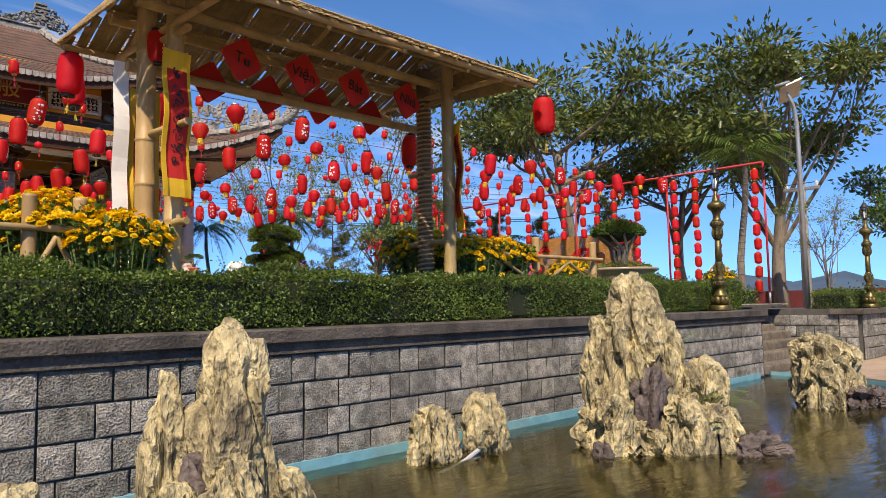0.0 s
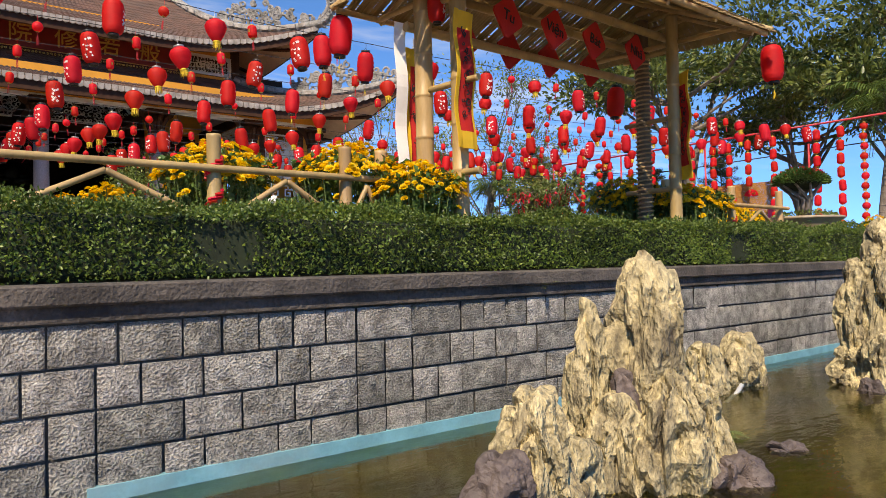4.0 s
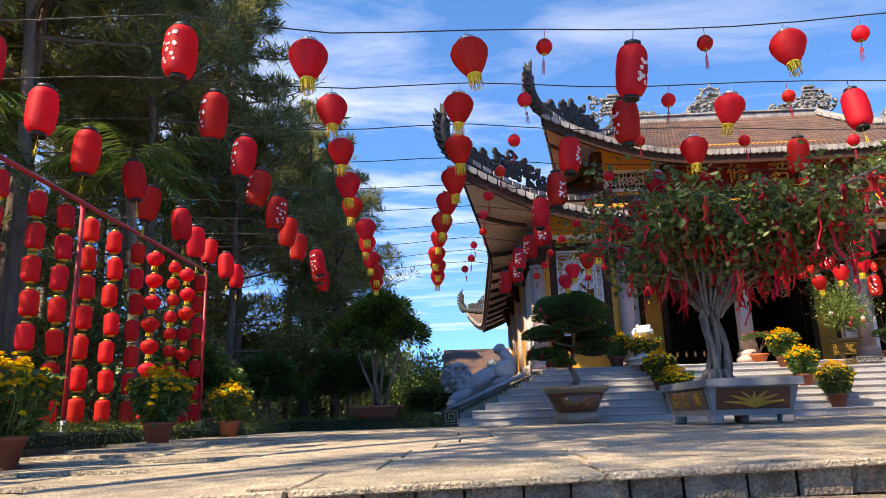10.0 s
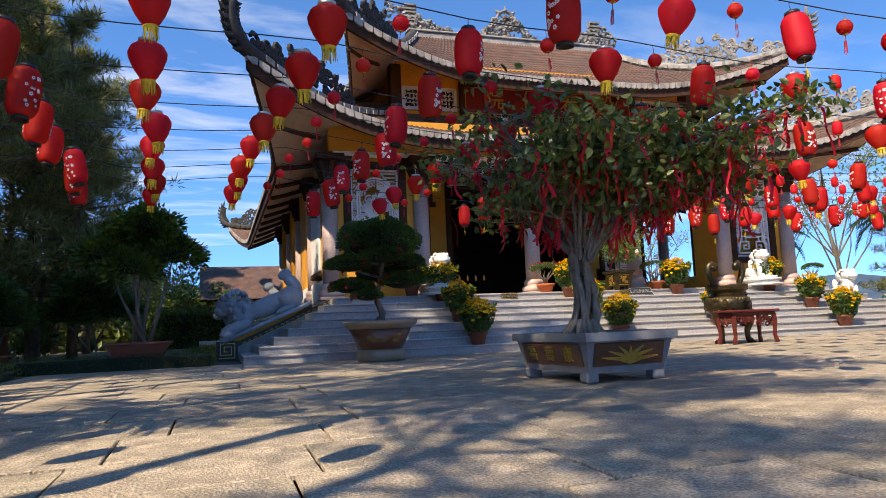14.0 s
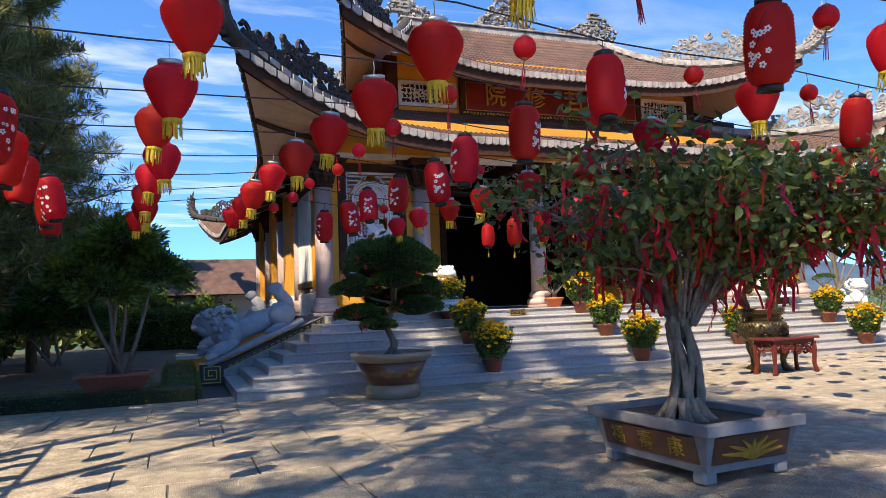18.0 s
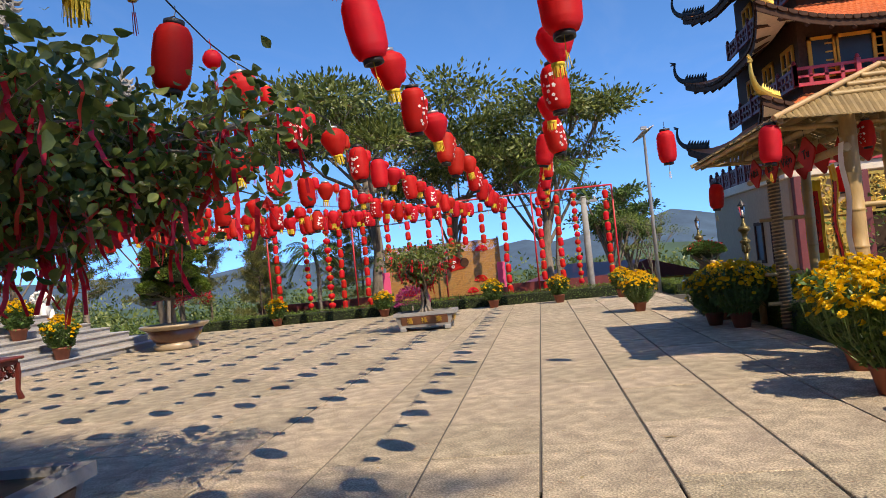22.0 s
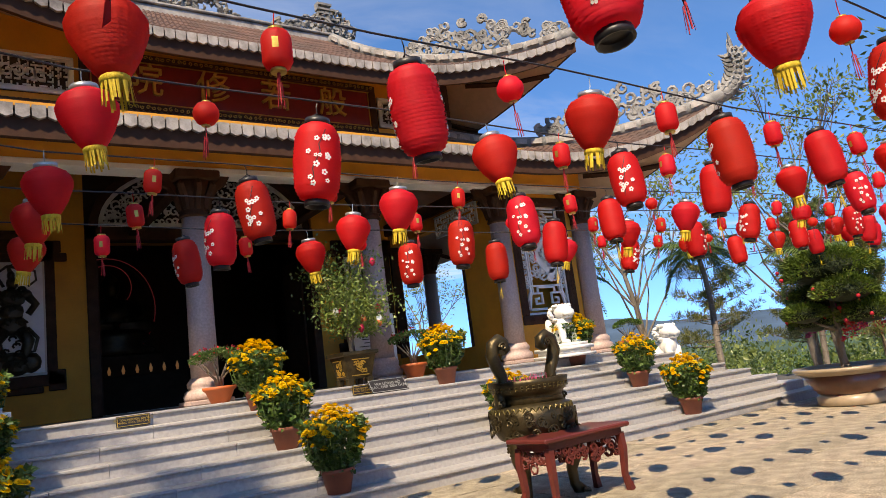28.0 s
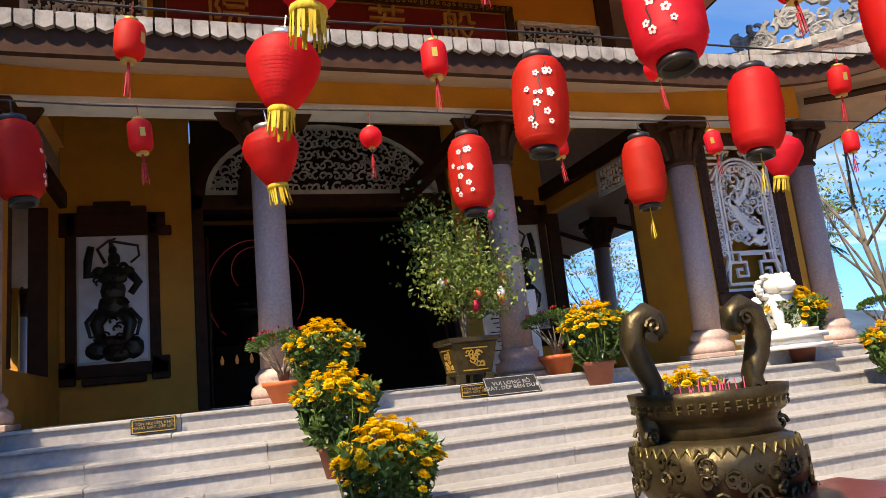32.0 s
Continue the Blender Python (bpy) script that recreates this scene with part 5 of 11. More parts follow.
# relief panels flanking the door
for x in (-0.32, 7.28):
    rp = new("relief_panel")
    rp.parent = temple
    bm = bm_new()
    ow, z0, z1 = 0.86, 3.27, 6.1
    for a in ((x - ow, z0, x + ow, z0 + 0.22), (x - ow, z1 - 0.25, x + ow, z1), (x - ow + 0.12, z0, x - ow + 0.3, z1), (x + ow - 0.3, z0, x + ow - 0.12, z1), (x - ow - 0.1, z1 - 0.42, x + ow + 0.1, z1 - 0.25), (x - 0.5, z0 - 0.12, x + 0.5, z0), (x - 0.55, z1, x + 0.55, z1 + 0.12), (x - 0.3, z1 + 0.12, x + 0.3, z1 + 0.2), (x - ow - 0.02, z0 - 0.1, x - ow + 0.28, z0 + 0.3), (x + ow - 0.28, z0 - 0.1, x + ow + 0.02, z0 + 0.3)):
        box(bm, a[0], DY - 0.09, a[1], a[2], DY - 0.003, a[3], 0.02)
    tpart("frame", bm, M_BROWN, parent=rp)
    bm = bm_new()
    box(bm, x - 0.6, DY - 0.06, z0 + 0.2, x + 0.6, DY - 0.004, z1 - 0.23, 0.01)
    tpart("panel", bm, M_WHITE, parent=rp)
    bm = bm_new()
    for a in ((x - 0.58, z0 + 0.22, x + 0.58, z0 + 0.27), (x - 0.58, z1 - 0.3, x + 0.58, z1 - 0.25), (x - 0.58, z0 + 0.27, x - 0.53, z1 - 0.3), (x + 0.53, z0 + 0.27, x + 0.58, z1 - 0.3)):
        box(bm, a[0], DY - 0.072, a[1], a[2], DY - 0.06, a[3], 0.004)
    tpart("border", bm, M_CREAM, parent=rp)
    bm = bm_new()
    r4 = random.Random(int(x * 10))
    way = 1 if x < 3 else -1
    def at(u, z):
        return (u * way, 0, z - 4.5)
    for (u, zc, ru, rz) in ((0, 4.47, 0.25, 0.22), (0, 4.72, 0.21, 0.2), (0, 4.98, 0.25, 0.19), (0.02, 5.27, 0.105, 0.13), (0.0, 5.42, 0.07, 0.1), (-0.22, 5.05, 0.11, 0.1), (0.24, 5.05, 0.11, 0.1), (-0.25, 3.72, 0.2, 0.16), (0.05, 3.68, 0.26, 0.18), (0.3, 3.74, 0.18, 0.2), (0.0, 3.86, 0.3, 0.1)):
        bmesh.ops.create_icosphere(bm, subdivisions=2, radius=1.0, matrix=Matrix.Translation(at(u, zc)) @ Matrix.Diagonal((ru, 0.13, rz, 1)))
    for pts, r0, r1 in ((((-0.12, 4.4), (-0.27, 4.15), (-0.2, 3.9), (-0.3, 3.86)), 0.13, 0.07), (((0.12, 4.4), (0.27, 4.15), (0.2, 3.9), (0.3, 3.86)), 0.13, 0.07), (((-0.22, 5.05), (-0.4, 5.0), (-0.39, 5.25), (-0.34, 5.5)), 0.09, 0.06), (((0.24, 5.05), (0.4, 4.85), (0.27, 4.66)), 0.09, 0.06), (((-0.12, 5.2), (-0.24, 5.45), (-0.06, 5.6), (0.16, 5.55), (0.4, 5.5), (0.42, 5.32), (0.28, 5.2)), 0.03, 0.02), (((-0.25, 4.4), (-0.42, 4.2), (-0.36, 3.95), (-0.25, 3.95)), 0.045, 0.02), (((0.25, 4.4), (0.42, 4.2), (0.36, 3.95), (0.25, 3.95)), 0.045, 0.02), (((0.0, 5.45), (-0.04, 5.6), (0.06, 5.64)), 0.05, 0.015)):
        limb_pts = [Vector(at(*p)) for p in pts]
        tube(bm, limb_pts, [r0 + (r1 - r0) * i / (len(pts) - 1) for i in range(len(pts))], 8)
    for k in range(46):
        cu, cz = r4.uniform(-0.24, 0.24), r4.uniform(3.6, 5.15)
        tube(bm, [Vector(at(cu + 0.06 * math.cos(q * 0.8), cz + 0.05 * math.sin(q * 0.8))) + Vector((0, -0.12, 0)) for q in range(6)], 0.018, 4)
    for v in bm.verts:
        v.co = Vector((x + v.co.x, DY - 0.062 + v.co.y * 0.75, v.co.z + 4.5))
    tpart("relief_figure", bm, M_FIGURE, "dark bronze guardian relief", parent=rp)

# ---- bamboo gate ----
def culm(bm, p0, p1, r, node=0.38, seg=10, rs=random.Random(1)):
    """A bamboo cane with swollen joints."""
    p0, p1 = Vector(p0), Vector(p1)
    n = max(1, int((p1 - p0).length / node))
    pts, rad = [], []
    for k in range(n):
        a = p0 + (p1 - p0) * (k / n)
        b = p0 + (p1 - p0) * ((k + 1) / n)
        d = (b - a)
        pts += [a, a + d * 0.03, a + d * 0.06, a + d * 0.5, a + d * 0.95]
        rad += [r * 0.97, r * 1.1, r * 0.98, r * 0.96, r * 0.98]
    pts.append(p1)
    rad.append(r)
    tube(bm, pts, rad, seg)


GX0, GX1, GY0, GY1, GE, GR, HIP = 1.78, 5.66, 4.6, 7.0, 3.64, 4.25, 0.42
gate = thing("bamboo_gate", "bamboo gate with a split-bamboo roof, red cards and vertical banners", "gate", (3.8, 5.75, ZP))
GM = Matrix.Translation((-3.8, -5.75, -ZP))


def gpart(name, bm, mat, label="", parent=None):
    bm.transform(GM)
    return part(name, bm, mat, parent or gate, label)


for x, y, r, mat, top in ((2.24, 6.16, 0.085, M_BAMBOO, 3.95), (2.31, 5.74, 0.075, M_BAMBOO, 4.1), (5.32, 5.97, 0.085, M_DARKBAMBOO, 4.05), (5.27, 5.53, 0.07, M_BAMBOO, 3.98)):
    bm = bm_new()
    culm(bm, (x, y, ZP - 0.02), (x, y, top), r)
    if mat is M_DARKBAMBOO:
        gpart("post", bm, mat)
        bm = bm_new()
        for k in range(46):
            z = ZP + 0.05 + k * 0.052
            tube(bm, [(x + (r + 0.004) * math.cos(q * math.pi / 4), y + (r + 0.004) * math.sin(q * math.pi / 4), z + q * 0.006) for q in range(9)], 0.011, 5, caps=False)
        tagged(gpart("rope_wrap", bm, M_BAMBOO), kind="stuff")
    else:
        gpart("post", bm, mat)
for y0, z0, y1, z1 in ((5.6, 1.62, 6.1, 1.62), (5.6, 2.05, 6.1, 2.05), (5.6, 2.85, 6.1, 2.85), (5.6, 3.62, 6.1, 3.62)):
    for xa, xb in ((2.31, 2.24), (5.27, 5.32)):
        bm = bm_new()
        culm(bm, (xa, y0 - 0.12, z0), (xb, y1 + 0.12, z1), 0.03)
        gpart("crosspiece", bm, M_BAMBOO)
ym = (GY0 + GY1) / 2


def groof(x, t, side):
    """t from 0 at the ridge to 1 at the eave."""
    y = ym + side * t * (GY1 - GY0) / 2
    return Vector((x, y, GR + (GE + 0.13 * (side > 0) - GR) * t - 0.015 * math.sin(math.pi * t)))


def split_cane(bm, pts, w, wide, rs):
    """A split cane laid along the points; wide is the way across."""
    last = None
    for p in pts:
        p = p + Vector((0, 0, rs.uniform(0, 0.006)))
        ring = [bm.verts.new(p + wide * dx + Vector((0, 0, dz))) for dx, dz in ((0, 0.0), (w * 0.5, 0.016), (w, 0.0), (w * 0.5, -0.006))]
        if last:
            for q in range(4):
                bm.faces.new((last[q], ring[q], ring[(q + 1) % 4], last[(q + 1) % 4]))
        else:
            bm.faces.new(ring)
        last = ring
    bm.faces.new(last[::-1])


for side in (-1, 1):
    for t in (0.04, 0.5, 0.96):
        bm = bm_new()
        a, b = groof(GX0 + HIP * (1 - t), t, side), groof(GX1 - HIP * (1 - t), t, side)
        culm(bm, a - Vector((0, 0, 0.04)), b - Vector((0, 0, 0.04)), 0.03 if t > 0.9 else 0.024)
        gpart("purlin", bm, M_BAMBOO)
    for x in (2.3, 3.1, 3.9, 4.7, 5.4):
        bm = bm_new()
        culm(bm, groof(x, 0.0, side) - Vector((0, 0, 0.12)), groof(x, 0.95, side) - Vector((0, 0, 0.085)), 0.022)
        gpart("rafter", bm, M_BAMBOO)
    rs = random.Random(30 + side)
    x = GX0
    while x < GX1 - 0.03:
        w = rs.uniform(0.04, 0.07)
        t0 = max(0.0, 1 - (x - GX0) / HIP, 1 - (GX1 - x) / HIP)
        if t0 < 0.93:
            bm = bm_new()
            e = rs.uniform(0.98, 1.05)
            sk = rs.uniform(-0.02, 0.02)
            split_cane(bm, [groof(x + sk * t, t, side) for t in [t0 + (e - t0) * k / 5 for k in range(6)]], w, Vector((1, 0, 0)), rs)
            gpart("slat", bm, M_THATCH)
        x += w + (rs.uniform(0.008, 0.016) if rs.random() < 0.14 else -0.004)
    for x0, s_ in ((GX0, 1), (GX1, -1)):
        bm = bm_new()
        a, b = groof(x0, 1.02, side), groof(x0 + s_ * HIP, 0.0, side)
        culm(bm, a + Vector((0, 0, 0.02)), b + Vector((0, 0, 0.03)), 0.03)
        gpart("hip_cane", bm, M_BAMBOO)
    # straw-like upper courses laid along the roof
    for t0 in (0.08, 0.3, 0.52, 0.74, 0.95):
        bm = bm_new()
        for k in range(70):
            tt = t0 + rs.uniform(-0.05, 0.05)
            x0 = rs.uniform(GX0 + HIP * (1 - tt), GX1 - 0.5 - HIP * (1 - tt))
            p = groof(x0, tt, side) + Vector((0, 0, 0.02 + rs.uniform(0, 0.02)))
            q = groof(x0 + rs.uniform(0.3, 0.6), tt + rs.uniform(-0.01, 0.01), side) + Vector((0, 0, 0.02 + rs.uniform(0, 0.02)))
            tube(bm, [p, q], 0.008, 4, caps=False)
        tagged(gpart("thatch_course", bm, M_THATCH), kind="stuff")
# hipped ends
for x0, s_ in ((GX0, 1), (GX1, -1)):
    rs = random.Random(int(x0 * 9))
    y = GY0 + 0.02
    while y < GY1 - 0.05:
        w = rs.uniform(0.05, 0.08)
        side = -1 if y < ym else 1
        t = min(1.0, abs(y + w / 2 - ym) / ((GY1 - GY0) / 2))
        top = groof(x0 + s_ * HIP * (1 - t), t, side)
        low = Vector((x0 - s_ * 0.03, y, GE + 0.13 * (y - GY0) / (GY1 - GY0)))
        top.y = y
        bm = bm_new()
        split_cane(bm, [low, (low + top) / 2, top], w, Vector((0, 1, 0)), rs)
        gpart("slat", bm, M_THATCH)
        y += w + 0.003
    for f in (0.45, 0.62, 0.78):
        bm = bm_new()
        hw = (GY1 - GY0) / 2 * (1 - f) * 0.9
        zz = GE + 0.06 + (GR - GE - 0.06) * f + 0.03
        culm(bm, (x0 + s_ * HIP * f, ym - hw, zz), (x0 + s_ * HIP * f, ym + hw, zz), 0.03)
        gpart("capping_cane", bm, M_BAMBOO)
bm = bm_new()
for k in range(3):
    culm(bm, (GX0 + HIP, ym - 0.06 + k * 0.06, GR + 0.0 + (0.02 if k == 1 else 0)), (GX1 - HIP, ym - 0.06 + k * 0.06, GR + 0.0 + (0.02 if k == 1 else 0)), 0.028)
gpart("ridge_cap", bm, M_BAMBOO)


for y, z, x0, x1 in ((5.66, 3.8, 1.95, 5.55), (6.22, 3.82, 1.95, 5.55), (6.24, 3.45, 2.1, 5.5)):
    bm = bm_new()
    culm(bm, (x0, y, z), (x1, y, z - 0.02), 0.045)
    gpart("beam", bm, M_BAMBOO)
for x in (2.27, 5.3):
    bm = bm_new()
    culm(bm, (x, 4.75, 3.66), (x, 6.95, 3.74), 0.03)
    gpart("tie_beam", bm, M_BAMBOO)


def banner(x, y, z_top, turn, h=1.45, w=0.24, glyphs=7):
    b = new("vertical_banner")
    b.parent = gate
    b.matrix_local = GM @ pose(x, y, z_top, 0, 0, turn)
    bm = bm_new()
    nx, nz = 4, 16
    vs = {}
    for i in range(nx + 1):
        for j in range(nz + 1):
            vs[i, j] = bm.verts.new((-w / 2 + w * i / nx, 0.02 * math.sin(j * 0.7) + 0.008 * math.sin(i * 1.7), -h * j / nz))
    for i in range(nx):
        for j in range(nz):
            f = bm.faces.new((vs[i, j], vs[i, j + 1], vs[i + 1, j + 1], vs[i + 1, j]))
            f.material_index = 1 if (i in (0, nx - 1) and False) or j < 2 or j > nz - 3 else 0
    part("cloth", bm, (M_BANRED, M_BANYEL), b)
    for s in (-1, 1):
        bm = bm_new()
        last = None
        for j in range(nz + 1):
            y_ = 0.02 * math.sin(j * 0.7) + 0.008 * math.sin((0 if s < 0 else nx) * 1.7)
            r_ = [bm.verts.new((s * w / 2 - s * 0.035, y_ - 0.004, -h * j / nz)), bm.verts.new((s * w / 2 + s * 0.006, y_ - 0.004, -h * j / nz)), bm.verts.new((s * w / 2 + s * 0.006, y_ + 0.006, -h * j / nz)), bm.verts.new((s * w / 2 - s * 0.035, y_ + 0.006, -h * j / nz))]
            if last:
                for q in range(4):
                    bm.faces.new((last[q], last[(q + 1) % 4], r_[(q + 1) % 4], r_[q]))
            last = r_
        part("border", bm, M_BANYEL, b)
    rs = random.Random(int(x * 100))
    for k in range(glyphs):
        z = -0.22 - k * (h - 0.42) / glyphs
        for face in (-1, 1):
            bm = bm_new()
            y_ = 0.02 * math.sin(-z / h * nz * 0.7)
            for q in range(4):
                cx, cz = rs.uniform(-0.04, 0.04), z + rs.uniform(-0.045, 0.045)
                strap(bm, scroll(cx, cz, rs.uniform(0.02, 0.045), rs.uniform(0.4, 0.9), rs.uniform(0, 6), rs.choice((-1, 1)), n=7), 0.012, y_ + face * 0.014 - 0.002, y_ + face * 0.014 + 0.002, 0.4)
            part("brush_stroke", bm, M_BLACKINK, b)
    return b


banner(2.28, 5.62, 3.45, 10, 1.2)
banner(5.34, 5.45, 3.35, 62, 1.2)
banner(2.3, 6.34, 3.3, 170, 1.4)
bm = bm_new()
vs = [[bm.verts.new((x, 6.3 + 0.02 * math.sin(k), 3.5 - k * 0.12)) for k in range(13)] for x in (2.02, 2.15)]
for k in range(12):
    bm.faces.new((vs[0][k], vs[1][k], vs[1][k + 1], vs[0][k + 1]))
gpart("white_cloth_strip", bm, M_WHITE, "white cloth strip tied to the post")
for word, x in zip(("Tu", "Viện", "Bát", "Nhã"), (2.9, 3.53, 4.14, 4.84)):
    for y, turn in ((5.7, 0), (6.35, 180)):
        card = new("hanging_card")
        card.parent = gate
        card.matrix_local = GM @ pose(x, y, 3.55 if turn == 0 else 3.5, 0, 10 if turn == 0 else -8, turn + 6)
        bm = bm_new()
        s, c = 0.2, 0.022
        extrude_outline(bm, [(-c, -s), (c, -s), (s, -c), (s, c), (c, s), (-c, s), (-s, c), (-s, -c)], 0.02)
        part("card", bm, M_BANRED, card)
        text(word, 0.15, M_BLACKINK, card, Matrix.Translation((0, -0.006, 0)) @ pose(0, 0, 0, 90, 0, 0), 0.003)
        bm = bm_new()
        tube(bm, [(0, 0.01, s * 0.9), (0, 0.01, 0.32)], 0.003, 4)
        part("cord", bm, M_WIRE, card)


def big_lantern(x, y, z, turn, lean=(3, 5), size=1.35, kind="cylinder"):
    hang(kind, x, y, z, turn, lean, size)


# ---- bamboo fences ----
def fence(x0, x1, y, posts, label):
    f = thing("bamboo_fence", label, "fence", ((x0 + x1) / 2, y, ZP), group="bamboo fences")
    cx = (x0 + x1) / 2
    for x in posts:
        bm = bm_new()
        culm(bm, (x - cx, 0, 0), (x - cx, 0, 0.98), 0.055)
        part("post", bm, M_BAMBOO, f)
    bm = bm_new()
    culm(bm, (x0 - cx, -0.06, 0.72), (x1 - cx, -0.06, 0.72), 0.028)
    part("rail", bm, M_BAMBOO, f)
    for a, b in zip(posts, posts[1:]):
        for p, q in (((a - cx, -0.05, 0.3), ((a + b) / 2 - cx, -0.05, 0.66)), (((a + b) / 2 - cx, -0.05, 0.66), (b - cx, -0.05, 0.3))):
            bm = bm_new()
            culm(bm, p, q, 0.024)
            part("brace", bm, M_BAMBOO, f)
        bm = bm_new()
        culm(bm, (a - cx, -0.07, 0.3), (b - cx, -0.07, 0.3), 0.022)
        part("lower_rail", bm, M_BAMBOO, f)
    return f


fence(-1.35, 1.9, 6.12, (-1.28, 0.24, 1.36, 1.72), "tan bamboo fence beside the gate")
fence(5.7, 9.0, 6.12, (5.95, 7.5, 8.85), "tan bamboo fence running from the gate's far side")
for x, y, lean in ((0.82, 6.22, 12), (6.55, 6.02, -10)):
    b = thing("winnowing_tray", "round woven bamboo winnowing tray leaning on the fence", "tray", (x, y, ZP + 0.02), 0, "woven trays")
    bm = bm_new()
    lathe(bm, [(0.02, 0), (0.2, 0.004), (0.21, 0.03), (0.225, 0.032), (0.215, -0.006), (0.02, -0.012)], 28)
    o = part("weave", bm, M_BAMBOO, b)
    o.matrix_local = pose(0, 0, 0.24, 80, lean, 0)
for x, y in ((-1.25, 6.02), (0.24, 6.02), (7.5, 6.02)):
    bm = bm_new()
    for k in range(14):
        tube(bm, [(0.06 * math.cos(k * 0.9 + q * 0.5), 0.06 * math.sin(k * 0.9 + q * 0.5), 0.35 + k * 0.035 + q * 0.006) for q in range(5)], 0.014, 4)
    o = part("red_garland", bm, M_RIBBON)
    o.matrix_world = Matrix.Translation((x, y + 0.1, ZP))
    tagged(o, "red twisted paper garland wound on a fence post", "garland", group="paper garlands")


# ---- lamp posts ----
def lamp_post():
    L = thing("lamp_post", "aged brass-coloured ornamental lamp post with a glass lantern head", "lamp post", group="ornamental lamps")
    lathe_mesh("base_plate", [(0.21, 0), (0.215, 0.03), (0.2, 0.05), (0.2, 0.075), (0.18, 0.09)], M_BRASS, L, 28)
    for k in range(7):
        bm = bm_new()
        a = k * 2 * math.pi / 7
        bmesh.ops.create_icosphere(bm, subdivisions=2, radius=1, matrix=Matrix.Translation((0.095 * math.cos(a), 0.095 * math.sin(a), 0.165)) @ Matrix.Rotation(a, 4, "Z") @ Matrix.Diagonal((0.085, 0.075, 0.075, 1)))
        for f in bm.faces:
            f.smooth = True
        part("lobe", bm, M_BRASS, L)
    lathe_mesh("neck", [(0.14, 0.22), (0.13, 0.25), (0.075, 0.31), (0.068, 0.37), (0.1, 0.385)], M_BRASS, L)
    for z, r in ((0.385, 0.118), (1.31, 0.122)):
        lathe_mesh("collar", [(r * 0.95, z), (r, z + 0.01), (r, z + 0.07), (r * 0.95, z + 0.08)], M_BRASS, L)
        for k in range(8):
            a = k * math.pi / 4
            bm = bm_new()
            tube(bm, [(r * 0.98 * math.cos(a), r * 0.98 * math.sin(a), z + 0.04), ((r + 0.012) * math.cos(a), (r + 0.012) * math.sin(a), z + 0.04)], [0.03, 0.024], 12)
            part("stud", bm, M_BRASS, L)
    lathe_mesh("lower_shaft", [(0.095, 0.465), (0.1, 0.49), (0.075, 0.52), (0.08, 0.56), (0.088, 0.6), (0.07, 0.7), (0.082, 0.74), (0.07, 0.76)], M_BRASS, L)
    for z0 in (0.56, 1.12):
        for k in range(6):
            a = k * math.pi / 3
            bm = bm_new()
            s = 1 if z0 > 1 else -1
            tube(bm, [(0.07 * math.cos(a), 0.07 * math.sin(a), z0), (0.088 * math.cos(a), 0.088 * math.sin(a), z0 + 0.06), (0.085 * math.cos(a), 0.085 * math.sin(a), z0 + 0.12), (0.1 * math.cos(a), 0.1 * math.sin(a), z0 + 0.16)], [0.02, 0.034, 0.03, 0.012], 6)
            part("acanthus_leaf", bm, M_BRASS, L)
    lathe_mesh("fluted_shaft", [(0.062, 0.76), (0.056, 1.1)], M_BRASS, L, 28, flutes=1, flute=0.05)
    lathe_mesh("upper_shaft", [(0.062, 1.1), (0.085, 1.13), (0.075, 1.22), (0.085, 1.27), (0.1, 1.29), (0.11, 1.31)], M_BRASS, L)
    lathe_mesh("bell", [(0.1, 1.39), (0.085, 1.42), (0.065, 1.45), (0.075, 1.5), (0.1, 1.55), (0.13, 1.58)], M_BRASS, L)
    lathe_mesh("dish", [(0.13, 1.57), (0.165, 1.6), (0.17, 1.64), (0.155, 1.67), (0.11, 1.69), (0.075, 1.71), (0.075, 1.74), (0.05, 1.76), (0.04, 1.8), (0.036, 1.86)], M_BRASS, L, 32)
    head = new("lantern_head")
    head.parent = L
    bm = bm_new()
    lathe(bm, [(0.03, 1.86), (0.055, 1.88), (0.062, 1.9), (0.045, 1.91)], 6)
    part("socket", bm, M_BLACK, head)
    bm = bm_new()
    for k in range(6):
        a = k * math.pi / 3
        tube(bm, [(0.055 * math.cos(a), 0.055 * math.sin(a), 1.9), (0.098 * math.cos(a), 0.098 * math.sin(a), 2.14)], 0.006, 4)
    part("frame", bm, M_BLACK, head)
    for k in range(6):
        a, b = k * math.pi / 3, (k + 1) * math.pi / 3
        bm = bm_new()
        bm.faces.new([bm.verts.new(p) for p in ((0.053 * math.cos(a), 0.053 * math.sin(a), 1.905), (0.053 * math.cos(b), 0.053 * math.sin(b), 1.905), (0.095 * math.cos(b), 0.095 * math.sin(b), 2.135), (0.095 * math.cos(a), 0.095 * math.sin(a), 2.135))])
        pane = part("pane", bm, M_PANE, head)
        pane.visible_shadow = False
    bm = bm_new()
    lathe(bm, [(0.112, 2.13), (0.112, 2.15), (0.06, 2.2), (0.045, 2.23), (0.02, 2.25), (0.012, 2.29), (0.002, 2.31)], 6)
    part("roof", bm, M_BLACK, head)
    bm = bm_new()
    lathe(bm, [(0.018, 1.91), (0.022, 1.96), (0.03, 2.0), (0.02, 2.05), (0.005, 2.07)], 10)
    part("bulb", bm, M_WHITE, head)
    return L


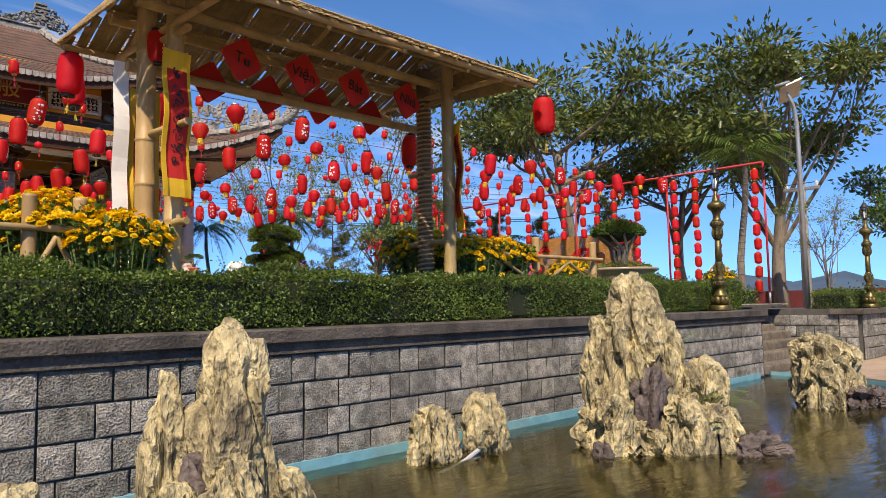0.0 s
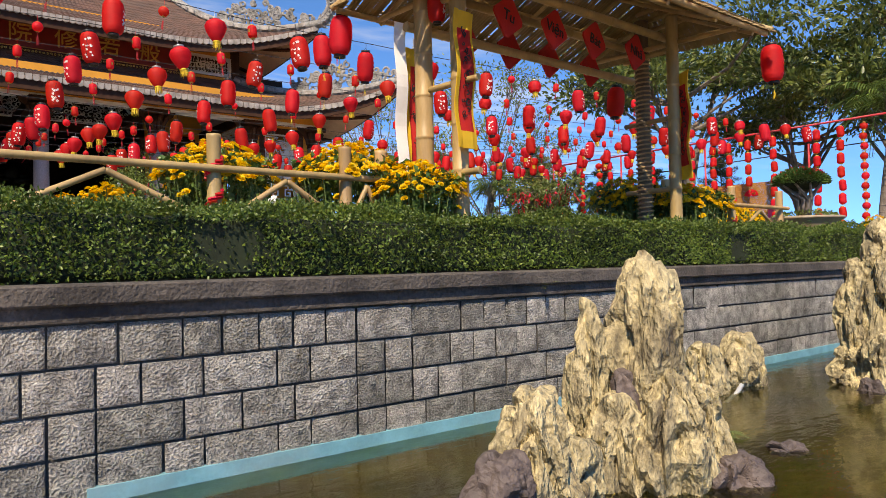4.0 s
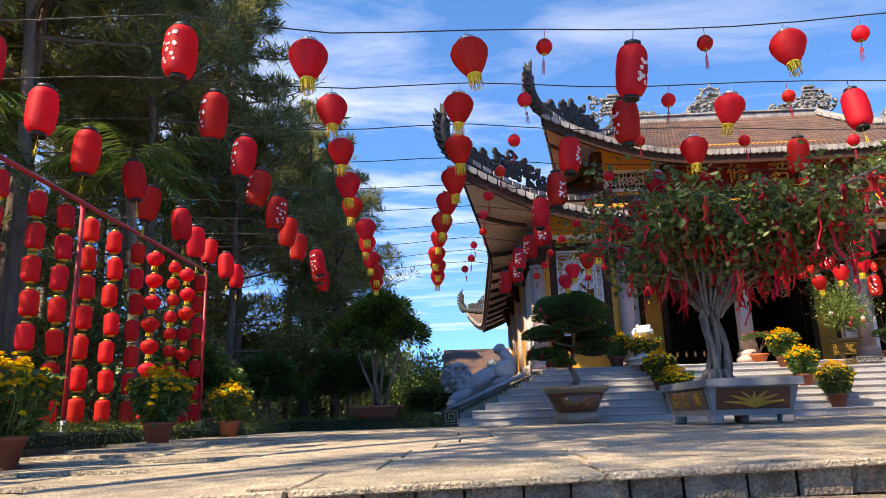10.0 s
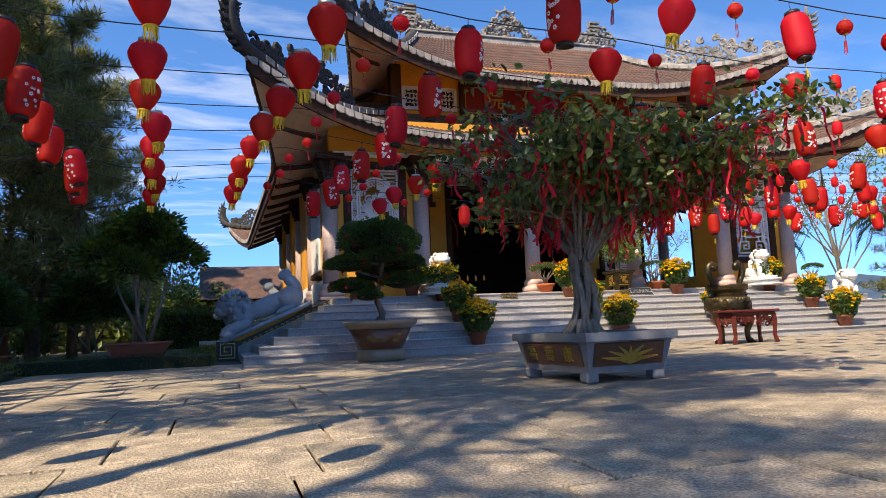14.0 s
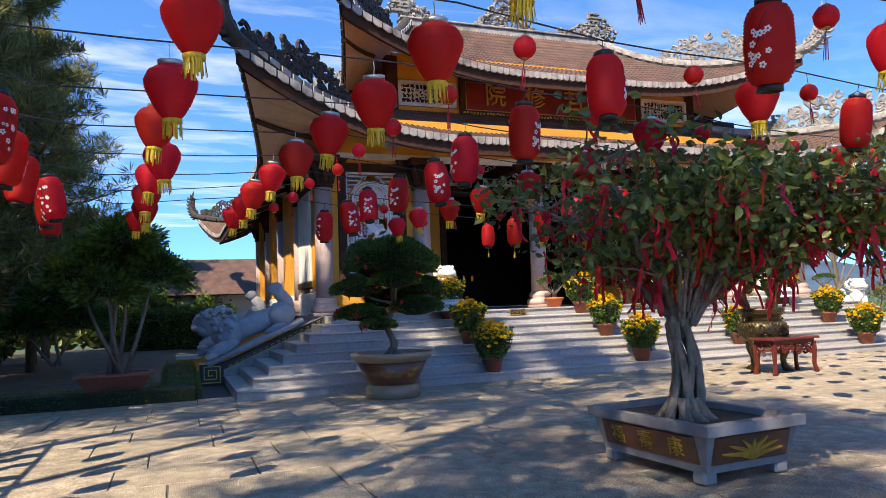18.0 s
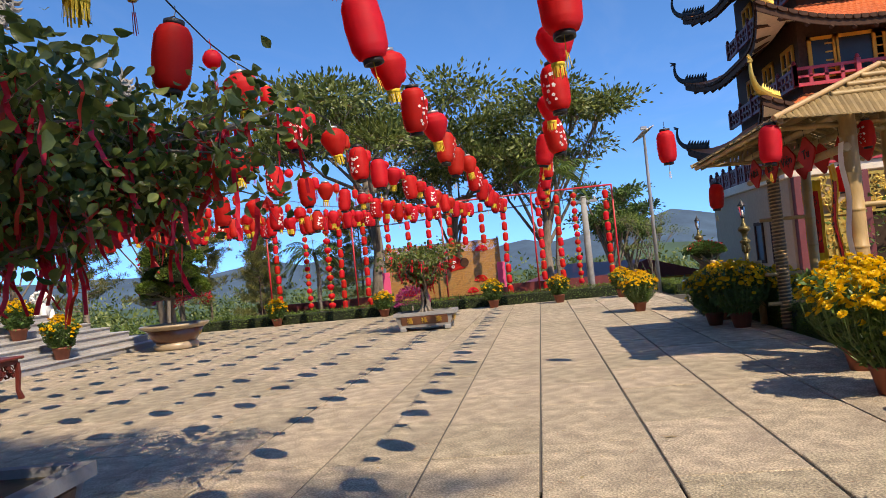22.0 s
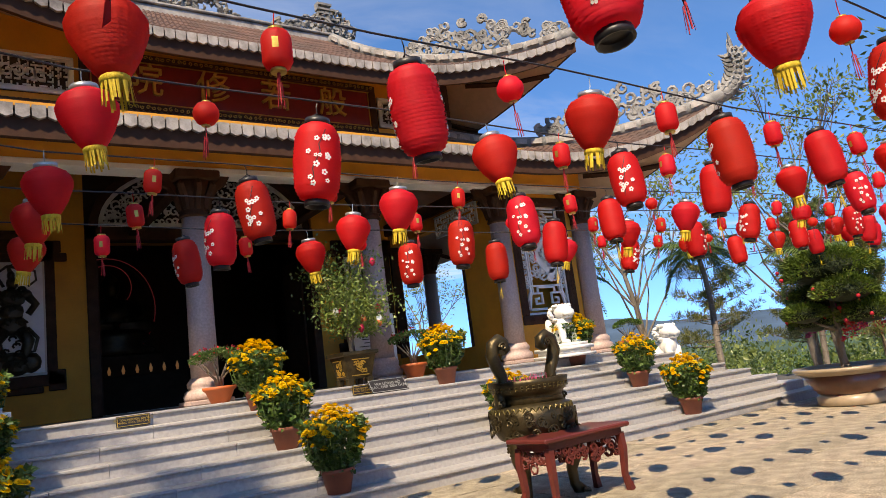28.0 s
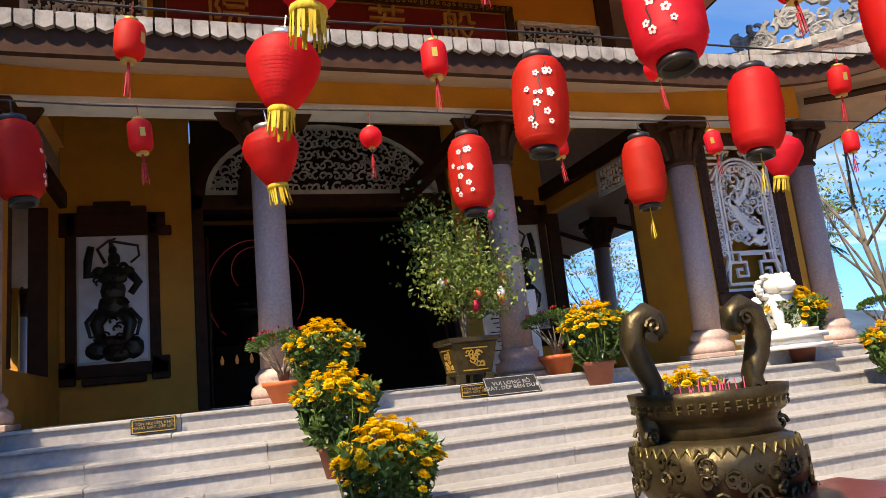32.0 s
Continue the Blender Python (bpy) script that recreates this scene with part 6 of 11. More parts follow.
first_lamp = lamp_post()
SLIM = Matrix.Diagonal((0.78, 0.78, 1, 1))
first_lamp.matrix_basis = pose(-2.9, 5.13, 1.19) @ SLIM
copy_thing(first_lamp, Matrix()).matrix_basis = pose(10.6, 5.0, 1.19, 0, 0, 20) @ SLIM
copy_thing(first_lamp, Matrix()).matrix_basis = pose(16.85, 4.62, 1.14, 0, 0, 40) @ SLIM

SL = thing("street_lamp", "tall grey solar street lamp on a curved steel pole", "street lamp", (16.95, 5.9, 1.1))
bm = bm_new()
tube(bm, [(0, 0, 0), (0, 0, 3.6), (-0.02, 0, 4.3), (-0.12, 0.02, 4.7), (-0.35, 0.05, 4.95)], [0.06, 0.05, 0.045, 0.04, 0.035], 10)
part("pole", bm, M_STEEL, SL)
bm = bm_new()
box(bm, -0.33, -0.25, -0.015, 0.33, 0.25, 0.015, 0.006)
o = part("solar_panel", bm, M_SILVER, SL)
o.matrix_local = pose(-0.2, 0.05, 5.0, -25, 20, 25)
bm = bm_new()
box(bm, -0.3, -0.09, -0.03, 0.1, 0.09, 0.03, 0.02)
o = part("lamp_head", bm, M_STEEL, SL)
o.matrix_local = pose(-0.45, 0.06, 5.15, 0, -20, -10)

# ---- lanterns ----
def cloth(bm, profile, ribs, seg, index=0, groove=0.915):
    """A ribbed lantern body: rings pulled in between the ribs."""
    out = []
    n = ribs
    for k in range(n * 2 + 1):
        t = k / (n * 2)
        z = profile[0][1] + (profile[-1][1] - profile[0][1]) * t
        for (r0, z0), (r1, z1) in zip(profile, profile[1:]):
            if min(z0, z1) - 1e-6 <= z <= max(z0, z1) + 1e-6:
                f = (z - z0) / (z1 - z0) if z1 != z0 else 0
                r = r0 + (r1 - r0) * f
                break
        out.append((r * (1.0 if k % 2 == 0 else groove), z))
    return lathe(bm, out, seg, index=index)


def fringe(bm, r0, r1, z0, z1, n, rs):
    for k in range(n):
        a = 2 * math.pi * k / n + rs.uniform(-0.1, 0.1)
        w = 2.2 * r0 / n
        c, s = math.cos(a), math.sin(a)
        zz = z1 + rs.uniform(-0.012, 0.012)
        rr = r1 * rs.uniform(0.85, 1.15)
        p = [(r0 * c - w * s, r0 * s + w * c, z0), (r0 * c + w * s, r0 * s - w * c, z0), (rr * c + w * s * 0.8, rr * s - w * c * 0.8, zz), (rr * c - w * s * 0.8, rr * s + w * c * 0.8, zz)]
        bm.faces.new([bm.verts.new(q) for q in p])


def blossoms(bm, radius_at, z0, z1, a_mid, spread, n, rs, size=0.016):
    """Printed blossoms: flat petals laid on the curved cloth."""
    for k in range(n):
        a = a_mid + rs.uniform(-spread, spread)
        z = rs.uniform(z0, z1)
        sc = size * rs.uniform(0.6, 1.1)
        for q in range(5):
            t = q * 2 * math.pi / 5
            ring = []
            for m in range(6):
                b = m * math.pi / 3
                u = sc * (math.cos(t) * 0.62 + math.cos(b) * 0.4)
                v = sc * (math.sin(t) * 0.62 + math.sin(b) * 0.4)
                zz = z + v
                r = radius_at(zz) * 1.012
                aa = a + u / r
                ring.append(bm.verts.new((r * math.cos(aa), r * math.sin(aa), zz)))
            bm.faces.new(ring)
    a = a_mid - spread * 0.8
    prev = None
    for k in range(8):
        z = z0 + (z1 - z0) * k / 7
        aa = a + spread * 1.4 * (k / 7) + 0.08 * math.sin(k * 2.1)
        r = radius_at(z) * 1.008
        cur = [bm.verts.new((r * math.cos(aa + d), r * math.sin(aa + d), z)) for d in (-0.02, 0.02)]
        if prev:
            f = bm.faces.new((prev[0], prev[1], cur[1], cur[0]))
            f.material_index = 1
        prev = cur


def make_lantern(kind, scale=1.0):
    """Hangs from z = 0 at the wire."""
    rs = random.Random(len(kind) * 7 + 1)
    S = scale
    if kind in ("cylinder", "blossom"):
        lab = "red ribbed cloth cylinder lantern with black rims" + (" and white blossom print" if kind == "blossom" else "")
        ob = thing("paper_lantern", lab, "lantern", group="lanterns over the court")
        prof = [(0.055 * S, -0.115 * S), (0.088 * S, -0.135 * S), (0.108 * S, -0.18 * S), (0.116 * S, -0.30 * S), (0.108 * S, -0.43 * S), (0.088 * S, -0.475 * S), (0.055 * S, -0.495 * S)]
        bm = bm_new()
        cloth(bm, prof, 22, 20)
        part("cloth_body", bm, M_RED, ob, smooth=True)
        bm = bm_new()
        lathe(bm, [(0.056 * S, -0.118 * S), (0.06 * S, -0.115 * S), (0.06 * S, -0.09 * S), (0.05 * S, -0.09 * S), (0.05 * S, -0.112 * S)], 16)
        tube(bm, [(-0.05 * S, 0, -0.092 * S), (0, 0, -0.06 * S), (0.05 * S, 0, -0.092 * S)], 0.004, 4)
        tube(bm, [(0, 0, 0.0), (0.006, 0, -0.03 * S), (0, 0, -0.062 * S)], 0.003, 4)
        part("top_rim", bm, M_BLACK, ob, "black top rim with wire hook")
        bm = bm_new()
        lathe(bm, [(0.05 * S, -0.49 * S), (0.058 * S, -0.49 * S), (0.06 * S, -0.52 * S), (0.05 * S, -0.52 * S), (0.048 * S, -0.5 * S)], 16)
        part("bottom_rim", bm, M_BLACK, ob)
        if kind == "blossom":
            def radius_at(z):
                for (r0, z0), (r1, z1) in zip(prof, prof[1:]):
                    if z1 <= z <= z0:
                        return r0 + (r1 - r0) * (z0 - z) / (z0 - z1)
                return 0.1 * S
            for am in (-1.9, 1.2):
                bm = bm_new()
                blossoms(bm, radius_at, -0.44 * S, -0.17 * S, am, 0.42, 14, rs)
                tagged(part("blossom_print", bm, (M_PRINT, M_BLACKINK), ob, "white plum blossom print"), kind="stuff")
        else:
            bm = bm_new()
            tube(bm, [(0, 0, -0.5 * S), (0.005, 0, -0.6 * S)], 0.003, 4)
            fringe(bm, 0.008, 0.02, -0.6 * S, -0.68 * S, 8, rs)
            part("tassel", bm, M_YELLOW, ob, "yellow tassel")
    elif kind in ("heart", "globe"):
        lab = "red pleated " + ("top-shaped" if kind == "heart" else "round") + " lantern with gold collar and yellow fringe"
        ob = thing("silk_lantern", lab, "lantern", group="lanterns over the court")
        if kind == "heart":
            prof = [(0.06 * S, -0.105 * S), (0.112 * S, -0.135 * S), (0.135 * S, -0.185 * S), (0.130 * S, -0.225 * S), (0.098 * S, -0.30 * S), (0.064 * S, -0.355 * S), (0.045 * S, -0.375 * S)]
            zb = -0.375
        else:
            prof = [(0.05 * S, -0.105 * S), (0.095 * S, -0.13 * S), (0.117 * S, -0.2 * S), (0.095 * S, -0.275 * S), (0.05 * S, -0.30 * S)]
            zb = -0.30
        bm = bm_new()
        cloth(bm, prof, 21, 22, groove=0.94)
        part("cloth_body", bm, M_RED, ob, smooth=True)
        bm = bm_new()
        lathe(bm, [(0.058 * S, -0.108 * S), (0.062 * S, -0.108 * S), (0.062 * S, -0.082 * S), (0.05 * S, -0.08 * S)], 16)
        tube(bm, [(0, 0, 0), (0.005, 0, -0.04 * S), (0, 0, -0.082 * S)], 0.003, 4)
        part("top_collar", bm, M_SILVER, ob, "silver top collar with hook")
        bm = bm_new()
        lathe(bm, [(0.044 * S, zb * S + 0.004), (0.05 * S, zb * S - 0.002), (0.05 * S, zb * S - 0.022), (0.043 * S, zb * S - 0.024)], 14)
        fringe(bm, 0.047 * S, 0.05 * S, zb * S - 0.02, zb * S - 0.095 * S, 20, rs)
        part("fringe", bm, M_YELLOW, ob, "yellow fringe")
    elif kind == "ball":
        ob = thing("ball_lantern", "small red ball lantern with a long dark red tassel", "lantern", group="small lanterns over the court")
        bm = bm_new()
        lathe(bm, [(0.018, -0.075), (0.04, -0.085), (0.056, -0.11), (0.06, -0.13), (0.056, -0.15), (0.04, -0.175), (0.018, -0.185)], 14)
        tube(bm, [(0, 0, 0), (0.003, 0, -0.04), (0, 0, -0.08)], 0.0022, 4)
        part("cloth_body", bm, M_RED, ob)
        bm = bm_new()
        lathe(bm, [(0.02, -0.07), (0.02, -0.08)], 8)
        part("top_rim", bm, M_GOLD, ob)
        bm = bm_new()
        lathe(bm, [(0.02, -0.18), (0.02, -0.19)], 8)
        part("bottom_rim", bm, M_GOLD, ob)
        bm = bm_new()
        tube(bm, [(0, 0, -0.19), (0.002, 0, -0.24)], 0.003, 4)
        fringe(bm, 0.009, 0.014, -0.24, -0.34, 8, rs)
        part("tassel", bm, M_TASSEL, ob, "dark red tassel")
    else:
        ob = thing("tube_lantern", "small red tube lantern with gold rims and a tassel", "lantern", group="small lanterns over the court")
        bm = bm_new()
        lathe(bm, [(0.025, -0.07), (0.045, -0.082), (0.053, -0.1), (0.053, -0.19), (0.045, -0.208), (0.025, -0.22)], 14)
        tube(bm, [(0, 0, 0), (0.003, 0, -0.04), (0, 0, -0.07)], 0.0022, 4)
        part("cloth_body", bm, M_RED, ob)
        bm = bm_new()
        lathe(bm, [(0.028, -0.062), (0.028, -0.075)], 10)
        part("top_rim", bm, M_GOLD, ob)
        bm = bm_new()
        lathe(bm, [(0.028, -0.216), (0.028, -0.23)], 10)
        part("bottom_rim", bm, M_GOLD, ob)
        for a in (-1.6, 1.5):
            bm = bm_new()
            c, s = math.cos(a), math.sin(a)
            vs = [bm.verts.new((0.0545 * math.cos(a + d), 0.0545 * math.sin(a + d), z)) for d, z in ((-0.2, -0.12), (0.2, -0.12), (0.2, -0.16), (-0.2, -0.16))]
            bm.faces.new(vs)
            part("gold_print", bm, M_GOLD, ob)
        bm = bm_new()
        tube(bm, [(0, 0, -0.23), (0.004, 0, -0.27)], 0.006, 4)
        fringe(bm, 0.009, 0.016, -0.27, -0.36, 8, rs)
        part("tassel", bm, M_TASSEL, ob)
    return ob


LANTERNS = {k: make_lantern(k) for k in ("cylinder", "blossom", "heart", "globe", "ball", "tube")}
used = set()


def hang(kind, x, y, z, turn=0.0, lean=(0, 0), size=1.0):
    src = LANTERNS[kind]
    m = pose(x, y, z, lean[0], lean[1], turn) @ Matrix.Scale(size, 4)
    if kind not in used:
        used.add(kind)
        src.matrix_basis = m
        return src
    o = copy_thing(src, Matrix())
    o.matrix_basis = m
    return o


ROW_Y = [9.2, 10.38, 11.45, 12.5, 13.7, 14.68, 15.5, 16.56, 17.3, 18.2]
COL_X = [-8.5, -7.26, -6.42, -5.33, -4.05, -2.95, -1.92, -0.8] + [0.32 + 1.09 * k for k in range(0, 16)]
LEFT_X, RIGHT_X = -9.8, 17.6


def wire_z(x, y):
    m = float(np.interp(y, (9.2, 11.5, 12.4, 13.7, 14.7, 15.5, 18.2), (4.33, 4.26, 4.16, 4.02, 4.0, 4.05, 4.03)))
    return float(np.interp(x, (-9.8, -8.4, -7.3, -5.3, -2.5, 0.5, 3.0, 8.0, 13.0, 17.6), (4.0, 4.12, 4.1, 4.19, 4.16 + (m - 4.16) * 0.5, m, m - 0.02, m + 0.06, 4.4, 4.72)))


def wire_y(x, y):
    """The cables fan out from the frame towards the open side."""
    k = ROW_Y.index(y)
    return float(np.interp(x, (-9.8, -8.4, -7.3, -6.45, -5.4, -4.1, -3.0, -1.0), (8.25 + 0.75 * k, 8.5 + 0.8 * k, 8.5 + 0.95 * k, 8.85 + 0.9 * k, 9.02 + 0.87 * k, 9.2 + 0.93 * k, 9.25 + 0.95 * k, y)))


KINDS = {-8: "cylinder", -7: "blossom", -6: "heart", -5: "heart", -4: "blossom", -3: "heart", -2: "cylinder", -1: "heart", 0: "blossom", 1: "heart", 2: "blossom", 3: "cylinder", 4: "heart", 5: "blossom", 6: "globe", 7: "blossom", 8: "heart", 9: "cylinder", 10: "heart", 11: "blossom", 12: "globe", 13: "cylinder", 14: "heart", 15: "blossom"}
NUDGE = {(-4, 1): 0.14, (-4, 2): -0.14, (-4, 3): -0.1, (-4, 4): -0.12}
rs = random.Random(21)
for j, y in enumerate(ROW_Y):
    pts = [(x, wire_y(x, y) + 0.02 * math.sin(x * 0.7 + j), wire_z(x, y) + 0.01 * math.sin(x * 2.3 + j)) for x in np.linspace(LEFT_X, RIGHT_X, 56)]
    bm = bm_new()
    tube(bm, pts, 0.005, 5)
    wire = part("lantern_wire", bm, M_WIRE)
    tagged(wire, "dark cable strung across the court for lanterns", "cable", group="lantern cables")
    for k, x in zip(range(-8, 16), COL_X):
        xx = x - (0.07 * j if x < -2.5 else 0.0) + rs.uniform(-0.04, 0.04) + NUDGE.get((k, j), 0.0)
        windy = (rs.uniform(-9, 9), rs.uniform(-9, 9))
        hang(KINDS[k], xx, wire_y(xx, y), wire_z(xx, y), rs.uniform(0, 360), windy, rs.uniform(0.94, 1.07))
        if k >= -5 and k < 12:
            xm = x + 0.54 - (0.07 * j if x < -2.5 else 0.0) + rs.uniform(-0.05, 0.05)
            hang("ball" if k < -1 or (k + j) % 5 == 0 else "tube", xm, wire_y(xm, y), wire_z(xm, y), rs.uniform(0, 360), (rs.uniform(-6, 6), rs.uniform(-6, 6)), rs.uniform(0.95, 1.1))


# ---- red steel frames hung with lantern strings ----
def lantern_frame(x, y0, y1, top, posts, label):
    f = thing("steel_gantry", label, "steel frame", (x, y0, ZP))
    h = top - ZP
    bm = bm_new()
    tube(bm, [(0, 0, h), (0, y1 - y0, h)], 0.028, 8)
    part("top_bar", bm, M_REDPOLE, f)
    for y in posts:
        bm = bm_new()
        tube(bm, [(0, y - y0, 0), (0, y - y0, h)], 0.028, 8)
        part("post", bm, M_REDPOLE, f)
        bm = bm_new()
        tube(bm, [(0, y - y0, 0.0), (0, y - y0, 0.26)], 0.031, 8)
        part("foot_sleeve", bm, M_STEEL, f)
    return f


def string_lantern(kind):
    rs = random.Random(3)
    ob = thing("string_lantern", {"tube": "red cylinder lantern in a hanging string, gold rims", "globe": "red globe lantern in a hanging string, yellow collars", "heart": "red top-shaped lantern in a hanging string, yellow fringe"}[kind], "lantern", group="hanging lantern strings")
    bm = bm_new()
    if kind == "tube":
        cloth(bm, [(0.045, -0.03), (0.08, -0.045), (0.092, -0.08), (0.092, -0.25), (0.08, -0.285), (0.045, -0.30)], 9, 14)
    elif kind == "globe":
        cloth(bm, [(0.04, -0.03), (0.08, -0.05), (0.10, -0.11), (0.08, -0.17), (0.04, -0.19)], 8, 14)
    else:
        cloth(bm, [(0.05, -0.03), (0.11, -0.06), (0.128, -0.11), (0.11, -0.16), (0.05, -0.225), (0.04, -0.235)], 8, 14)
    part("cloth_body", bm, M_RED, ob, smooth=True)
    zb = {"tube": -0.30, "globe": -0.19, "heart": -0.235}[kind]
    bm = bm_new()
    lathe(bm, [(0.046, -0.035), (0.046, -0.01), (0.02, -0.005)], 10)
    tube(bm, [(0, 0, 0.0), (0, 0, -0.02)], 0.004, 4)
    part("top_collar", bm, M_GOLD, ob)
    bm = bm_new()
    lathe(bm, [(0.044, zb + 0.004), (0.048, zb - 0.012), (0.02, zb - 0.014)], 10)
    if kind != "tube":
        fringe(bm, 0.044, 0.046, zb - 0.01, zb - 0.055, 12, rs)
    part("fringe", bm, M_YELLOW, ob)
    return ob


STRING = {k: string_lantern(k) for k in ("tube", "globe", "heart")}
PITCH = {"tube": 0.345, "globe": 0.25, "heart": 0.31}


def lantern_string(gantry, kind, x, y, top, low, rs):
    bm = bm_new()
    tube(bm, [(x, y, top), (x + 0.01, y, (top + low) / 2), (x, y, low)], 0.003, 4)
    bm.transform(Matrix.Translation(-gantry.location))
    part("cord", bm, M_TASSEL, gantry)
    z = top - 0.08
    while z > low + 0.2:
        m = pose(x + rs.uniform(-0.015, 0.015), y + rs.uniform(-0.015, 0.015), z, rs.uniform(-4, 4), rs.uniform(-4, 4), rs.uniform(0, 360))
        key = "s" + kind
        if key not in used:
            used.add(key)
            STRING[kind].matrix_basis = m
        else:
            copy_thing(STRING[kind], m)
        z -= PITCH[kind]


GAN = lantern_frame(-9.8, 6.6, 16.0, 3.97, (6.58, 8.96, 12.0, 15.9), "red painted steel frame hung with lantern strings beside the pines")
for y, k in ((6.85, "tube"), (7.77, "globe"), (8.16, "heart"), (8.68, "tube"), (9.23, "globe"), (9.93, "tube"), (10.51, "tube"), (11.17, "tube"), (11.67, "tube"), (12.22, "tube"), (12.8, "tube"), (13.43, "tube"), (13.95, "heart"), (14.58, "globe"), (15.1, "heart"), (15.6, "tube")):
    lantern_string(GAN, k, -9.8, y, 3.95, 1.32 if y not in (9.93,) else 2.9, rs)
GAN = lantern_frame(17.6, 6.97, 18.7, 4.74, (6.97, 9.55, 12.55, 15.6, 18.6), "red painted steel frame hung with lantern strings at the open edge")
for y, k in ((7.2, "tube"), (8.2, "globe"), (8.75, "tube"), (9.35, "tube"), (10.5, "tube"), (11.2, "tube"), (11.8, "tube"), (12.3, "tube"), (13.0, "tube"), (13.7, "tube"), (14.4, "tube"), (15.2, "tube"), (16.05, "tube"), (16.5, "heart"), (17.25, "globe"), (18.3, "tube")):
    lantern_string(GAN, k, 17.6, y, 4.7, 1.45 if y < 10.6 or y > 15.1 else 3.3, rs)

# ---- plants ----
def mum_pot(seed, height=0.78, spread=0.34, blooms=42, pot_r=0.17, pot=M_TERRA):
    """A pot of yellow chrysanthemums tied round canes."""
    rs = random.Random(seed)
    ns = np.random.RandomState(seed)
    P = thing("chrysanthemum_pot", "terracotta pot of yellow chrysanthemums in full bloom", "potted flower", group="chrysanthemum pots")
    bm = bm_new()
    ph = 0.24
    lathe(bm, [(pot_r * 0.68, 0), (pot_r * 0.95, ph * 0.82), (pot_r * 1.02, ph * 0.84), (pot_r * 1.04, ph), (pot_r * 0.93, ph), (pot_r * 0.9, ph - 0.03)], 22)
    part("pot", bm, pot, P)
    bm = bm_new()
    heads = []
    for k in range(blooms):
        a = rs.uniform(0, 6.28)
        r = spread * math.sqrt(rs.random()) * 1.1
        z = height * (1 - 0.24 * (r / spread) ** 2) + rs.uniform(-0.05, 0.05) - (rs.uniform(0.05, 0.25) if k % 7 == 0 else 0)
        p = Vector((r * math.cos(a), r * math.sin(a), z))
        heads.append(p)
        if k % 2 == 0:
            q = Vector((p.x * 0.35, p.y * 0.35, ph - 0.03))
            tube(bm, [q, (q + p) / 2 + Vector((p.x * 0.2, p.y * 0.2, 0)), p], [0.006, 0.005, 0.004], 4, caps=False)
    for k in range(4):
        a = k * 1.6 + 0.3
        tube(bm, [(0.1 * math.cos(a), 0.1 * math.sin(a), ph - 0.04), (0.17 * math.cos(a), 0.17 * math.sin(a), height * 0.9)], 0.006, 5)
    tagged(part("stalkwork", bm, M_STEM, P), kind="stuff")
    n = 1500
    t = ns.rand(n) ** 0.7
    a = ns.rand(n) * 6.283
    rr = (0.10 + (spread - 0.08) * np.sqrt(t)) * (0.55 + 0.45 * ns.rand(n))
    z = ph - 0.05 + (height - ph - 0.06) * t
    pts = np.stack([rr * np.cos(a), rr * np.sin(a), z], 1)
    out = np.stack([np.cos(a), np.sin(a), np.full(n, 0.1)], 1) * 1.2
    tagged(leaf_cloud("foliage", pts, M_BONSAI, P, 0.065, 0.6, 0.1, seed, out=out), kind="stuff")
    verts, faces = [], []
    cv, cf = [], []
    for p in heads:
        s = rs.uniform(0.032, 0.047)
        up = Vector((p.x * 0.9, p.y * 0.9, 0.55)).normalized()
        a0, b0 = ring_frame(up)
        for ring, (rad, lift, num) in enumerate(((1.0, 0.0, 11), (0.72, 0.3, 9), (0.42, 0.5, 7))):
            for k in range(num):
                t0 = (k + 0.5 * ring) * 2 * math.pi / num
                w = 0.42
                d = a0 * math.cos(t0) + b0 * math.sin(t0)
                e = a0 * -math.sin(t0) + b0 * math.cos(t0)
                i = len(verts)
                c = p + up * s * lift * 0.6
                verts += [c + d * s * 0.1, c + d * s * rad * 0.6 + e * s * w * rad + up * s * 0.22, c + d * s * rad * 1.05 + up * s * (0.12 if ring == 0 else 0.45), c + d * s * rad * 0.6 - e * s * w * rad + up * s * 0.22]
                faces.append((i, i + 1, i + 2, i + 3))
    tagged(raw("bloom_cover", verts, faces, M_MUM, P), kind="stuff")
    return P


MUMS = [mum_pot(s, h, sp, n) for s, h, sp, n in ((1, 0.82, 0.33, 150), (2, 0.78, 0.31, 135), (3, 1.0, 0.46, 300))]
placed = set()


def put(src, m):
    if src.name in placed:
        return copy_thing(src, m)
    placed.add(src.name)
    src.matrix_basis = m
    return src


def mum(kind, x, y, z, turn=0, size=1.0):
    o = put(MUMS[kind], Matrix())
    o.matrix_basis = pose(x, y, z, 0, 0, turn) @ Matrix.Scale(size, 4)
    return o


ST = lambda k: (T_Y0 + T_TREAD * k + 0.18, ZP + T_RISE * (k + 1))  # a temple step's middle and height
# along the open edge of the court
for k, (x, y) in enumerate(((16.1, 17.9), (16.1, 14.4), (15.75, 10.95), (15.4, 9.0), (15.4, 7.2))):
    mum(k % 2, x, y, ZP, k * 70)
mum(2, 10.15, 7.42, ZP, 30, 0.85)
